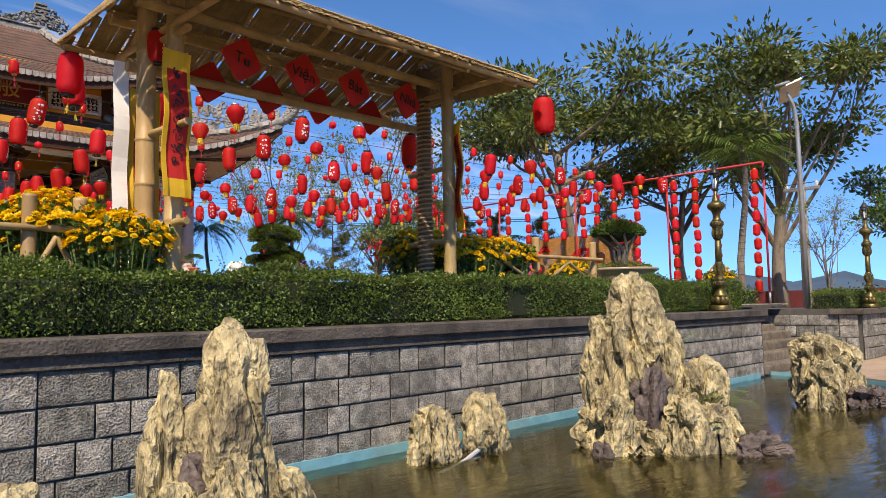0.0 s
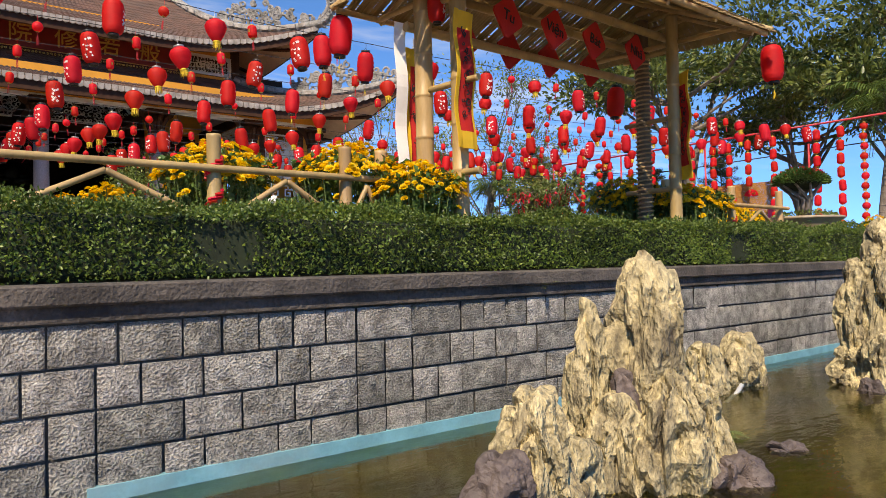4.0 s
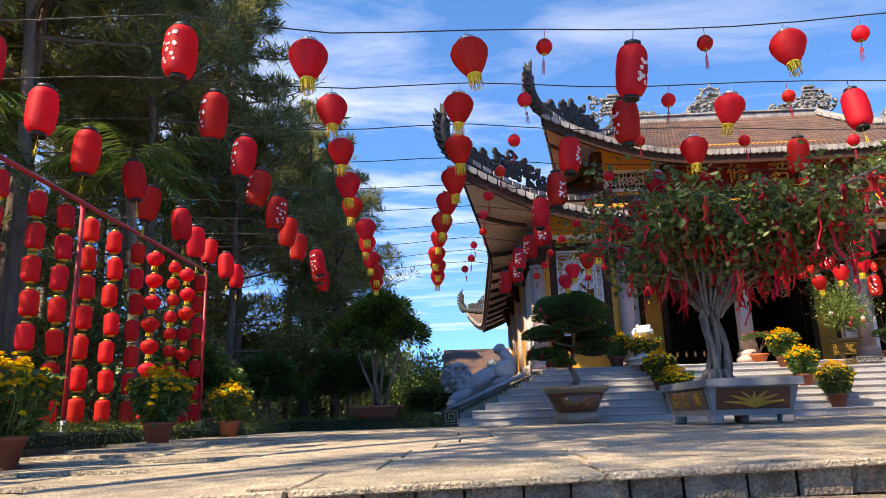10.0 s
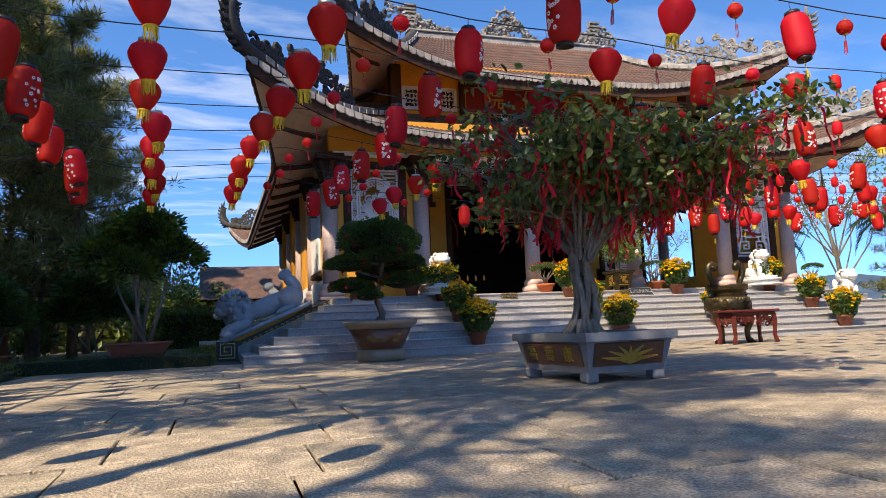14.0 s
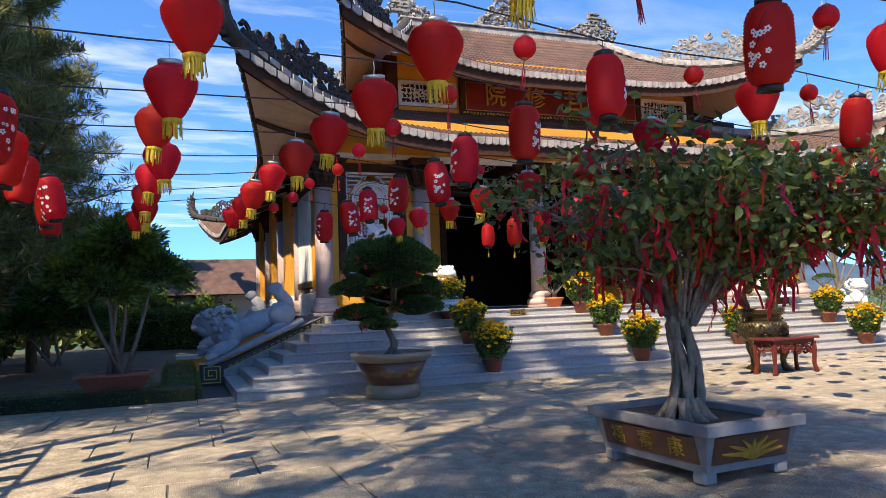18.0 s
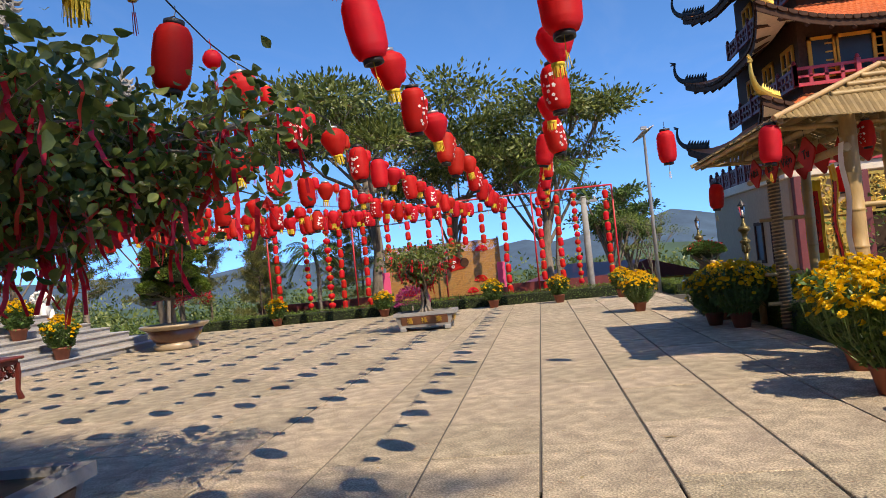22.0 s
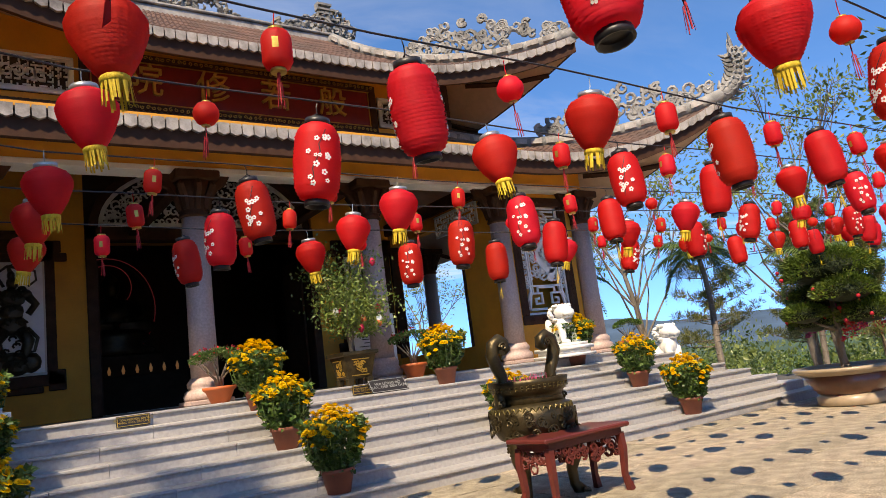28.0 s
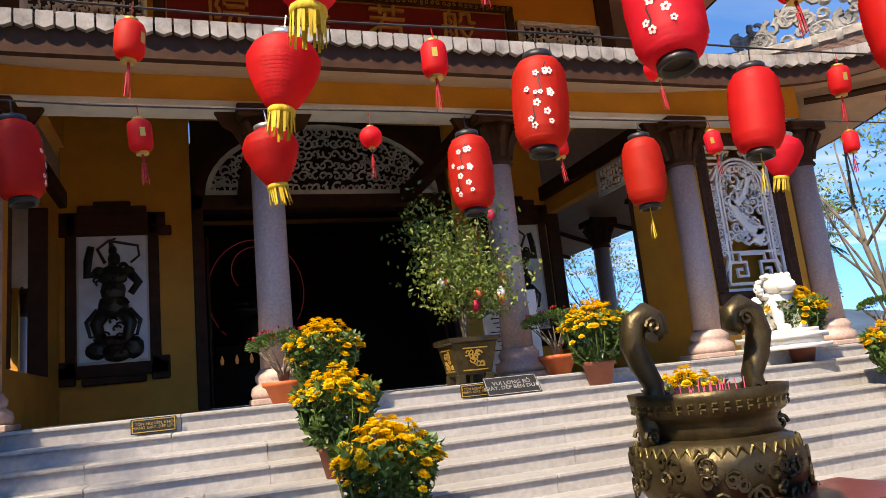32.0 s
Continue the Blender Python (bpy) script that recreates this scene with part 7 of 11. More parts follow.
# round the gate
mum(2, 1.63, 6.5, ZP, 10, 1.05)
mum(2, 5.75, 6.5, ZP, 100, 1.0)
mum(2, 6.35, 6.75, ZP, 100, 0.9)
mum(2, 7.1, 6.4, ZP, 200, 0.95)
mum(2, 0.5, 6.75, ZP, 300, 1.0)
mum(1, -0.4, 6.55, ZP, 300, 0.75)
mum(2, -2.85, 7.5, ZP, 250, 1.0)
mum(2, 2.0, 5.95, ZP, 200, 0.85)
mum(2, 5.9, 5.85, ZP, 330, 0.85)
# beside the lantern frame
for k, (x, y, s) in enumerate(((-9.15, 7.35, 1.1), (-8.75, 9.4, 0.98), (-8.8, 12.1, 0.95), (-8.9, 14.7, 0.95))):
    mum(k % 2, x, y, ZP - fall(x, y), k * 50, s)
# on the temple steps: diagonal rows either side of the way in, and the far side
for k, x in ((0, -1.05), (3, -1.08), (6, -1.1), (0, 2.3), (3, 2.15), (6, 2.25), (6, 5.4), (6, 8.4), (3, 8.7), (0, 8.65), (1, 5.2), (7, -1.75)):
    mum(k % 2, x, ST(k)[0] + (0.1 if k > 5 else 0), ST(k)[1], x * 50, 1.12)


def clump(name, centre, radii, n, mat, parent, size, seed, low=-0.2, aspect=0.55, inner=0.7):
    rs = np.random.RandomState(seed)
    p, d = on_ellipsoid(n, centre, radii, rs, low, inner)
    p += np.stack([np.sin(p[:, 1] * 9 + seed), np.sin(p[:, 2] * 8), np.sin(p[:, 0] * 9)], 1) * np.asarray(radii) * 0.08
    return leaf_cloud(name, p, mat, parent, size, aspect, 0.15, seed, out=d * 0.9)


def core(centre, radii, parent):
    # solid dark ball, its colour stands for shade inside the leaf clump
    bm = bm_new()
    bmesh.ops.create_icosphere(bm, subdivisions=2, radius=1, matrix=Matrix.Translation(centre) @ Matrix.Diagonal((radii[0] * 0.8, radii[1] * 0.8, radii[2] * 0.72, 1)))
    return part("shade_mass", bm, M_HEDGECORE, parent)


def round_pot(parent, h=0.42, r=0.5, style="tan"):
    lathe_mesh("foot", [(r * 0.62, 0), (r * 0.66, 0.02), (r * 0.66, h * 0.22), (r * 0.58, h * 0.3)], M_CERAMIC, parent, 36)
    lathe_mesh("bowl", [(r * 0.56, h * 0.28), (r * 0.62, h * 0.32), (r * 0.86, h * 0.8)], M_GLAZEBROWN if style == "tan" else M_CERAMIC, parent, 36)
    lathe_mesh("rim", [(r * 0.86, h * 0.8), (r * 1.0, h * 0.9), (r * 1.03, h * 0.96), (r, h), (r * 0.88, h), (r * 0.85, h * 0.93)], M_CERAMIC, parent, 36)
    bm = bm_new()
    lathe(bm, [(0.01, h * 0.93), (r * 0.86, h * 0.92)], 24)
    part("soil", bm, M_EARTH, parent)
    if style == "tan":
        rs = random.Random(4)
        bm = bm_new()
        for k in range(26):
            a = -1.6 + rs.uniform(-0.65, 0.65)
            t = rs.uniform(0.35, 0.72)
            rr = r * (0.62 + (0.24) * t) + 0.006
            c = Vector((rr * math.cos(a), rr * math.sin(a), h * (0.32 + 0.48 * t)))
            e = Vector((-math.sin(a), math.cos(a), 0))
            tube(bm, [c + e * 0.03 * math.cos(q * 0.9) + Vector((0, 0, 0.025 * math.sin(q * 0.9))) for q in range(6)], 0.006, 4)
        tagged(part("gilt_dragon", bm, M_GOLD, parent, "gilt dragon painted on the pot"), kind="stuff")


def limb(bm, pts, r0, r1, seg=7):
    n = len(pts)
    tube(bm, pts, [r0 + (r1 - r0) * k / (n - 1) for k in range(n)], seg)


def cloud_bonsai(name, label, at, pads, trunk, pot=(0.42, 0.5, "tan"), flowers=M_REDFLOWER, turn=0, leaf=0.035, density=900, fl=26, dots=None, mat=M_BONSAI):
    B = thing(name, label, "bonsai", at, turn)
    round_pot(B, *pot)
    rs = random.Random(int(at[0] * 10) + 77)
    bm = bm_new()
    limb(bm, trunk, 0.075, 0.03, 9)
    for k in range(6):
        a = k * 1.05
        limb(bm, [Vector(trunk[0]) + Vector((0.02 * math.cos(a), 0.02 * math.sin(a), 0.1)), Vector(trunk[0]) + Vector((0.1 * math.cos(a), 0.1 * math.sin(a), 0.03)), Vector(trunk[0]) + Vector((0.2 * math.cos(a), 0.2 * math.sin(a), -0.01))], 0.045, 0.012)
    part("trunk", bm, M_BARK, B)
    for k, (c, r) in enumerate(pads):
        bm = bm_new()
        near = min(trunk, key=lambda p: (Vector(p) - Vector((c[0] * 0.3, c[1] * 0.3, c[2] - 0.12))).length)
        limb(bm, [near, (Vector(near) + Vector(c)) / 2 - Vector((0, 0, 0.05)), Vector(c) - Vector((0, 0, r[2] * 0.3))], 0.03, 0.012)
        part("branch", bm, M_BARK, B)
        core(c, r, B)
        n = int(density * (r[0] * r[1] + r[0] * r[2] * 2) * 12)
        tagged(clump("foliage_pad", c, r, n, mat, B, leaf, 5 + k, -0.35), kind="stuff")
    pts = []
    for k in range(fl):
        c, r = rs.choice(pads)
        a = rs.uniform(0, 6.28)
        pts.append((c[0] + r[0] * math.cos(a), c[1] + r[1] * math.sin(a), c[2] + r[2] * rs.uniform(-0.5, 0.6)))
    if pts and flowers:
        for p in pts:
            bm = bm_new()
            lathe(bm, [(0.008, 0.03), (0.03, 0.015), (0.034, -0.01), (0.02, -0.03), (0.006, -0.036)], 8, p)
            tube(bm, [(p[0], p[1], p[2] - 0.035), (p[0], p[1], p[2] - 0.08)], 0.006, 4)
            part("tiny_lantern", bm, flowers, B, "tiny red paper lantern")
    return B


# the clipped bonsai before the temple steps
PADS1 = [((0.03, 0, 2.16), (0.74, 0.68, 0.44)), ((-0.55, -0.05, 1.74), (0.42, 0.36, 0.17)), ((0.46, 0.0, 1.76), (0.42, 0.36, 0.19)), ((0.0, -0.42, 1.86), (0.4, 0.3, 0.17)), ((-0.5, 0.05, 1.34), (0.4, 0.34, 0.15)), ((0.42, -0.05, 1.42), (0.42, 0.36, 0.18)), ((0.05, 0.3, 1.56), (0.4, 0.3, 0.17)), ((-0.26, -0.22, 1.16), (0.28, 0.24, 0.11))]
cloud_bonsai("potted_bonsai", "clipped cloud bonsai hung with tiny red lanterns in a glazed pot", (-3.35, 18.85, ZP), PADS1, [(0, 0, 0.66), (0.06, 0.02, 0.86), (-0.07, 0.0, 1.12), (0.06, 0.0, 1.5), (0.0, 0.0, 2.0)], (0.72, 0.66, "tan"), fl=34, leaf=0.04, density=1100)
PADS2 = [((-0.05, 0, 2.2), (0.8, 0.74, 0.36)), ((-0.6, -0.1, 1.8), (0.56, 0.48, 0.25)), ((0.6, 0.05, 1.78), (0.58, 0.48, 0.25)), ((-0.42, -0.35, 1.42), (0.56, 0.44, 0.22)), ((0.54, 0.22, 1.36), (0.56, 0.44, 0.22)), ((0.05, -0.5, 1.58), (0.48, 0.36, 0.2)), ((0.0, 0.45, 1.5), (0.48, 0.36, 0.2))]
cloud_bonsai("potted_bonsai", "clipped bonsai with magenta and red flowers in a wide glazed pot", (10.85, 18.5, ZP), PADS2, [(0, 0, 0.5), (0.08, 0, 0.8), (-0.05, 0, 1.2), (0.05, 0, 2.0)], (0.62, 0.8, "tan"), turn=40, leaf=0.05, density=520, mat=M_HEDGE)
MAG = thing("flowering_shrub", "magenta bougainvillea blooming beside the bonsai pot", "shrub", (11.75, 19.0, ZP))
tagged(clump("bract_mass", (0, 0, 1.25), (0.5, 0.46, 0.5), 1500, M_PURPLE, MAG, 0.06, 31), kind="stuff")
tagged(clump("bract_mass", (-0.75, -0.95, 1.1), (0.45, 0.4, 0.4), 420, M_REDFLOWER, MAG, 0.06, 32), kind="stuff")
bm = bm_new()
limb(bm, [(0, 0, 0), (0.03, 0, 0.4), (0, 0, 0.8)], 0.04, 0.02)
part("trunk", bm, M_BARK, MAG)
MAG2 = thing("flowering_shrub", "low magenta-leaved shrub at the court's edge", "shrub", (13.4, 13.0, ZP))
tagged(clump("bract_mass", (0, 0, 0.5), (0.5, 0.45, 0.42), 1200, M_PURPLE, MAG2, 0.06, 32), kind="stuff")
bm = bm_new()
limb(bm, [(0, 0, 0), (0.03, 0, 0.4)], 0.04, 0.02)
part("trunk", bm, M_BARK, MAG2)

# wide bowl beside the brass lamp
def bowl_bonsai(x, y, r, h, crown, label, turn=0):
    B = thing("bowl_bonsai", label, "bonsai", (x, y, ZP), turn)
    lathe_mesh("stand", [(r * 0.45, 0), (r * 0.5, h * 0.1), (r * 0.42, h * 0.45), (r * 0.5, h * 0.55)], M_CERAMIC, B, 32)
    lathe_mesh("bowl", [(r * 0.5, h * 0.5), (r * 0.78, h * 0.62), (r * 0.86, h * 0.72), (r * 0.9, h * 0.88), (r, h * 0.93), (r * 1.03, h * 0.97), (r, h), (r * 0.9, h), (r * 0.88, h * 0.92)], M_CERAMIC, B, 40, label="cream glazed wide bowl")
    bm = bm_new()
    lathe(bm, [(0.01, h * 0.95), (r * 0.89, h * 0.93)], 24)
    part("soil", bm, M_EARTH, B)
    rs = random.Random(3)
    for k in range(9):
        bm = bm_new()
        a = k * 0.7
        top = Vector((crown[0] + 0.3 * math.cos(a), crown[1] + 0.3 * math.sin(a), crown[2] - 0.05))
        limb(bm, [(0.05 * math.cos(a), 0.05 * math.sin(a), h * 0.9), Vector((crown[0] * 0.4 + 0.12 * math.cos(a + 1), crown[1] * 0.4 + 0.12 * math.sin(a + 1), (h + crown[2]) / 2)), top], 0.05, 0.016)
        part("stem", bm, M_BARK, B)
    core(crown[:3], crown[3:], B)
    tagged(clump("crown", crown[:3], crown[3:], 4200, M_BONSAI, B, 0.045, 9, -0.15), kind="stuff")
    tagged(clump("blossom_cover", (crown[0], crown[1], crown[2] + crown[5] * 0.25), (crown[3] * 0.95, crown[4] * 0.95, crown[5] * 0.85), 130, M_REDFLOWER, B, 0.035, 10, 0.2, 0.9, 0.95), kind="stuff")
    tagged(clump("ground_cover", (0, 0, h), (r * 0.8, r * 0.8, 0.1), 700, M_YOUNG, B, 0.04, 12, 0.0), kind="stuff")
    return B


bowl_bonsai(-2.02, 6.25, 0.68, 0.68, (-0.16, 0.0, 1.12, 0.5, 0.48, 0.31), "domed flowering bonsai in a wide cream bowl")
bowl_bonsai(9.5, 6.05, 0.55, 0.6, (0.05, 0.0, 1.15, 0.4, 0.4, 0.2), "flat-domed bonsai in a wide cream bowl", 70)


# ---- old tree with red ribbons in a concrete trough ----
def trough(at, lx, ly, h, turn, label, words):
    T = thing("planter_trough", label, "planter", at, turn)
    bm = bm_new()
    z0 = 0.09
    def ring(sx, sy, z):
        return [bm.verts.new((x * sx, y * sy, z)) for x, y in ((-1, -1), (1, -1), (1, 1), (-1, 1))]
    rings_ = [ring(lx / 2 * 0.84, ly / 2 * 0.84, z0), ring(lx / 2 * 0.95, ly / 2 * 0.95, h - 0.08), ring(lx / 2 * 1.02, ly / 2 * 1.02, h - 0.08), ring(lx / 2 * 1.02, ly / 2 * 1.02, h), ring(lx / 2 * 0.88, ly / 2 * 0.88, h), ring(lx / 2 * 0.86, ly / 2 * 0.86, h - 0.06)]
    for a, b in zip(rings_, rings_[1:]):
        for k in range(4):
            bm.faces.new((a[k], a[(k + 1) % 4], b[(k + 1) % 4], b[k]))
    bm.faces.new(rings_[0][::-1])
    part("trough_body", bm, M_CONCRETE, T)
    bm = bm_new()
    box(bm, -lx / 2 * 0.87, -ly / 2 * 0.87, h - 0.08, lx / 2 * 0.87, ly / 2 * 0.87, h - 0.05)
    part("soil", bm, M_EARTH, T)
    for sx in (-1, 1):
        for sy in (-1, 1):
            bm = bm_new()
            box(bm, sx * lx * 0.37 - 0.07, sy * ly * 0.37 - 0.07, 0, sx * lx * 0.37 + 0.07, sy * ly * 0.37 + 0.07, z0 + 0.02, 0.02)
            part("foot", bm, M_CONCRETE, T)
    lean = math.degrees(math.atan2((0.95 - 0.84) * ly / 2, h - 0.17))
    for s, length, a in ((-1, lx, 0), (1, lx, 180), (-1, ly, 90), (1, ly, -90)):
        off = (ly if a in (0, 180) else lx) / 2 * 0.9
        m = Matrix.Rotation(radians(a if a in (0, 180) else -a), 4, "Z") @ Matrix.Translation((0, -off - 0.012, (h + z0) / 2 - 0.02)) @ Matrix.Rotation(radians(lean), 4, "X")
        w, hh = length * 0.39, (h - z0) * 0.30
        bm = bm_new()
        box(bm, -w, -0.004, -hh, w, 0.02, hh, 0.01)
        bm.transform(m)
        part("brown_panel", bm, M_GLAZEBROWN, T)
        if a in (90, -90) and not words[1] or a in (0, 180) and not words[0]:
            for k in range(7):
                bm = bm_new()
                t = radians(-75 + 25 * k)
                L = hh * (1.7 if k == 3 else 1.9)
                strap(bm, [(0, -hh * 0.6), (L * math.sin(t) * 0.6, -hh * 0.6 + L * math.cos(t) * 0.45), (min(w * 0.9, max(-w * 0.9, L * math.sin(t) * 1.5)), min(hh * 0.8, -hh * 0.6 + L * math.cos(t) * 0.75))], hh * 0.5, -0.016 - 0.001 * k, -0.004, 0.15)
                bm.transform(m)
                part("lotus_petal", bm, M_GOLD, T, "raised gilt lotus petal")
            bm = bm_new()
            strap(bm, scroll(0, -hh * 0.5, hh * 0.4, 0.9, 0, 1, n=10), 0.03, -0.026, -0.004)
            bm.transform(m)
            part("lotus_scroll", bm, M_GOLD, T)
        else:
            ws = words[0] or words[1]
            for k, ch in enumerate(ws):
                text(ch, hh * 1.5, M_GOLD, T, m @ Matrix.Translation(((k - (len(ws) - 1) / 2) * w * 0.62, -0.012, 0)) @ pose(0, 0, 0, 90, 0, 0), 0.006, "gilt_character")
    return T


trough((-2.5, 12.72, ZP), 1.02, 1.45, 0.47, 4, "grey concrete trough with brown panels and gilt lotus and characters", ("", "福壽康"))
trough((10.2, 12.1, ZP), 0.75, 1.35, 0.42, 0, "grey concrete trough with gilt characters holding a bonsai", ("", "福祿壽"))


WAY = [(-2.6, -2.9), (-1.45, -2.25), (0.35, -1.25), (0.7, -0.98), (1.25, -0.4), (1.75, 0.3)]


def aside(x, y, z=0.97):
    """How far a place lies from head height on the walkway past the tree."""
    best = 9.0
    for (x0, y0), (x1, y1) in zip(WAY, WAY[1:]):
        t = max(0.0, min(1.0, ((x - x0) * (x1 - x0) + (y - y0) * (y1 - y0)) / ((x1 - x0) ** 2 + (y1 - y0) ** 2)))
        best = min(best, math.hypot(x - x0 - t * (x1 - x0), y - y0 - t * (y1 - y0)))
    return math.hypot(best, z - 0.97)


def ribbon_tree(name, label, at, trunk_h, reach, crown_z, leaves, ribbons, seed, leaf=0.09, scale=1.0, pull=(0.0, 0.0)):
    rs = random.Random(seed)
    T = thing(name, label, "tree", at)
    bm = bm_new()
    base = Vector((0, 0, 0))
    # fluted trunk of grown-together roots
    tops = []
    tk = scale * 1.12
    for k in range(15):
        a = k * 0.419 + rs.uniform(-0.12, 0.12)
        r0 = 0.24 * tk * rs.uniform(0.8, 1.15)
        w = rs.uniform(0.7, 2.2) * rs.choice((1, 1, -0.7))
        tops.append(Vector((0.06 * math.cos(a + w), 0.06 * math.sin(a + w), trunk_h * rs.uniform(0.9, 1.02))))
        way = [Vector((r0 * 1.25 * math.cos(a), r0 * 1.25 * math.sin(a), -0.05))]
        for q in range(1, 8):
            t = q / 8
            r_ = tk * (0.17 - 0.075 * t ** 0.6) * rs.uniform(0.85, 1.12)
            way.append(Vector((r_ * math.cos(a + w * t) + 0.05 * math.sin(t * 4), r_ * math.sin(a + w * t), trunk_h * t)))
        limb(bm, way + [tops[-1]], rs.uniform(0.035, 0.06) * tk, rs.uniform(0.022, 0.038) * tk, 8)
    for k in range(10):
        a = k * 0.66
        limb(bm, [Vector((0.14 * scale * math.cos(a), 0.14 * scale * math.sin(a), 0.24 * scale)), Vector((0.27 * scale * math.cos(a), 0.27 * scale * math.sin(a), 0.05)), Vector((0.4 * scale * math.cos(a + 0.2), 0.4 * scale * math.sin(a + 0.2), -0.03))], 0.06 * scale, 0.02, 6)
    part("trunk", bm, M_PALEBARK, T)
    tips, hooks = [], []
    for k in range(9):
        a = k * 2 * math.pi / 9 + rs.uniform(-0.25, 0.25)
        L = reach * rs.uniform(0.65, 1.0)
        dx, dy = math.cos(a) + pull[0], math.sin(a) + pull[1]
        p0 = Vector((0, 0, trunk_h * rs.uniform(0.72, 1.0)))
        pts = [p0]
        for q in range(1, 5):
            t = q / 4
            pts.append(Vector((dx * L * t, dy * L * t, p0.z + (crown_z - p0.z) * (t ** 0.8) * rs.uniform(0.75, 1.05))) + Vector((rs.uniform(-0.1, 0.1), rs.uniform(-0.1, 0.1), 0)) * scale)
        bm = bm_new()
        limb(bm, pts, 0.062 * scale, 0.018 * scale, 7)
        for q in range(1, 5):
            for s in range(4):
                b = rs.uniform(0, 6.28)
                l2 = reach * rs.uniform(0.2, 0.42)
                e = pts[q] + Vector((math.cos(b) * l2, math.sin(b) * l2, rs.uniform(0.05, 0.4) * scale))
                m_ = (pts[q] + e) / 2 + Vector((rs.uniform(-0.06, 0.06), rs.uniform(-0.06, 0.06), 0.02))
                limb(bm, [pts[q], m_, e], 0.017 * scale, 0.005, 5)
                tips.append(e)
                hooks += [m_, e, pts[q]]
        part("limb", bm, M_PALEBARK, T)
    clear = trunk_h + 0.1 * scale
    if scale > 0.6:
        # long drooping boughs on the open, walkway side
        for k in range(22):
            a = radians(-128 + k * 6.2 + rs.uniform(-4, 4))
            L = reach * rs.uniform(0.55, 1.05)
            z1 = rs.uniform(1.18, 1.7)
            p0 = Vector((0.12 * math.cos(a), 0.12 * math.sin(a), trunk_h * rs.uniform(0.85, 1.0)))
            e = Vector((math.cos(a) * L + 0.12, math.sin(a) * L, z1))
            way = [p0.lerp(e, t) + Vector((rs.uniform(-0.06, 0.06), rs.uniform(-0.06, 0.06), 0.42 * math.sin(math.pi * t ** 0.8))) for t in (0.25, 0.5, 0.75)]
            if min(aside(*p) for p in way + [e]) < 0.36:
                continue
            bm = bm_new()
            limb(bm, [p0] + way + [e], 0.02, 0.006, 6)
            for b in way[1:] + [e]:
                for s in range(5):
                    w = b + Vector((rs.uniform(-0.28, 0.28), rs.uniform(-0.28, 0.28), rs.uniform(-0.12, 0.24)))
                    if aside(*w) > 0.34:
                        limb(bm, [b, (b + w) / 2 + Vector((0, 0, 0.03)), w], 0.008, 0.003, 5)
                        tips.append(w)
                        hooks.append(w)
            part("limb", bm, M_PALEBARK, T)
    hooks = [h for h in hooks if h.z > clear or h.x - h.y < 0.45 * reach]
    ns = np.random.RandomState(seed)
    pick = np.array([tips[i % len(tips)] for i in range(leaves)])
    pts = pick + ns.normal(size=pick.shape) * np.array([0.19, 0.19, 0.13]) * scale + np.array([0, 0, 0.05])
    pts = pts[(pts[:, 2] > clear - 0.1) | (pts[:, 0] - pts[:, 1] < 0.5 * reach)]
    if scale > 0.6:
        # a walkway passes beneath the crown
        pts = pts[np.array([aside(*p) > 0.37 for p in pts]) & ((pts[:, 0] < 1.42) | (pts[:, 2] > 1.9))]
    tagged(leaf_cloud("foliage", pts, M_FIGLEAF, T, leaf, 0.68, -0.35, seed, oval=True), kind="stuff")
    verts, faces = [], []
    for k in range(ribbons):
        h = rs.choice(hooks) + Vector((rs.uniform(-0.05, 0.05), rs.uniform(-0.05, 0.05), 0))
        L = rs.uniform(0.12, 0.32) * min(1.1, scale + 0.35)
        if k % 2 and h.x > 0.5:
            L += 0.15
        w = rs.uniform(0.009, 0.018)
        while scale > 0.6 and L > 0.08 and min(aside(h.x, h.y, h.z - L * t) for t in (0, 0.25, 0.5, 0.75, 1)) < 0.27:
            L -= 0.04
        if L < 0.12:
            continue
        a = rs.uniform(0, 3.14)
        cx, cy = math.cos(a), math.sin(a)
        sway = (rs.uniform(-0.1, 0.1), rs.uniform(-0.1, 0.1))
        n = 6
        for q in range(n + 1):
            t = q / n
            aa = a + t * rs.uniform(-0.3, 0.9)
            c = h + Vector((sway[0] * t * t + 0.012 * math.sin(q * 1.7 + k), sway[1] * t * t, -L * t))
            i = len(verts)
            verts += [c + Vector((math.cos(aa) * w, math.sin(aa) * w, 0)), c - Vector((math.cos(aa) * w, math.sin(aa) * w, 0))]
            if q:
                faces.append((i - 2, i - 1, i + 1, i))
        if k % 4 == 0:
            i = len(verts)
            c = h + Vector((0, 0, -0.03))
            # a frilled cloth flower: two cups of petals
            if aside(*c) < 0.34:
                continue
            for cup, (r_, up) in enumerate(((0.055, 0.0), (0.035, 0.02))):
                i = len(verts)
                verts.append(c + Vector((0, 0, 0.01 + up)))
                for q in range(16):
                    t = q * math.pi / 8
                    ww = r_ * (1.0 if q % 2 else 0.72)
                    verts.append(c + Vector((ww * math.cos(t), ww * math.sin(t), up - 0.035 + rs.uniform(-0.012, 0.012))))
                    faces.append((i, i + 1 + q, i + 1 + (q + 1) % 16))
    tagged(raw("ribbon_mass", verts, faces, M_RIBBON, T, "many red wish ribbons tied to the branches"), kind="stuff")
    return T


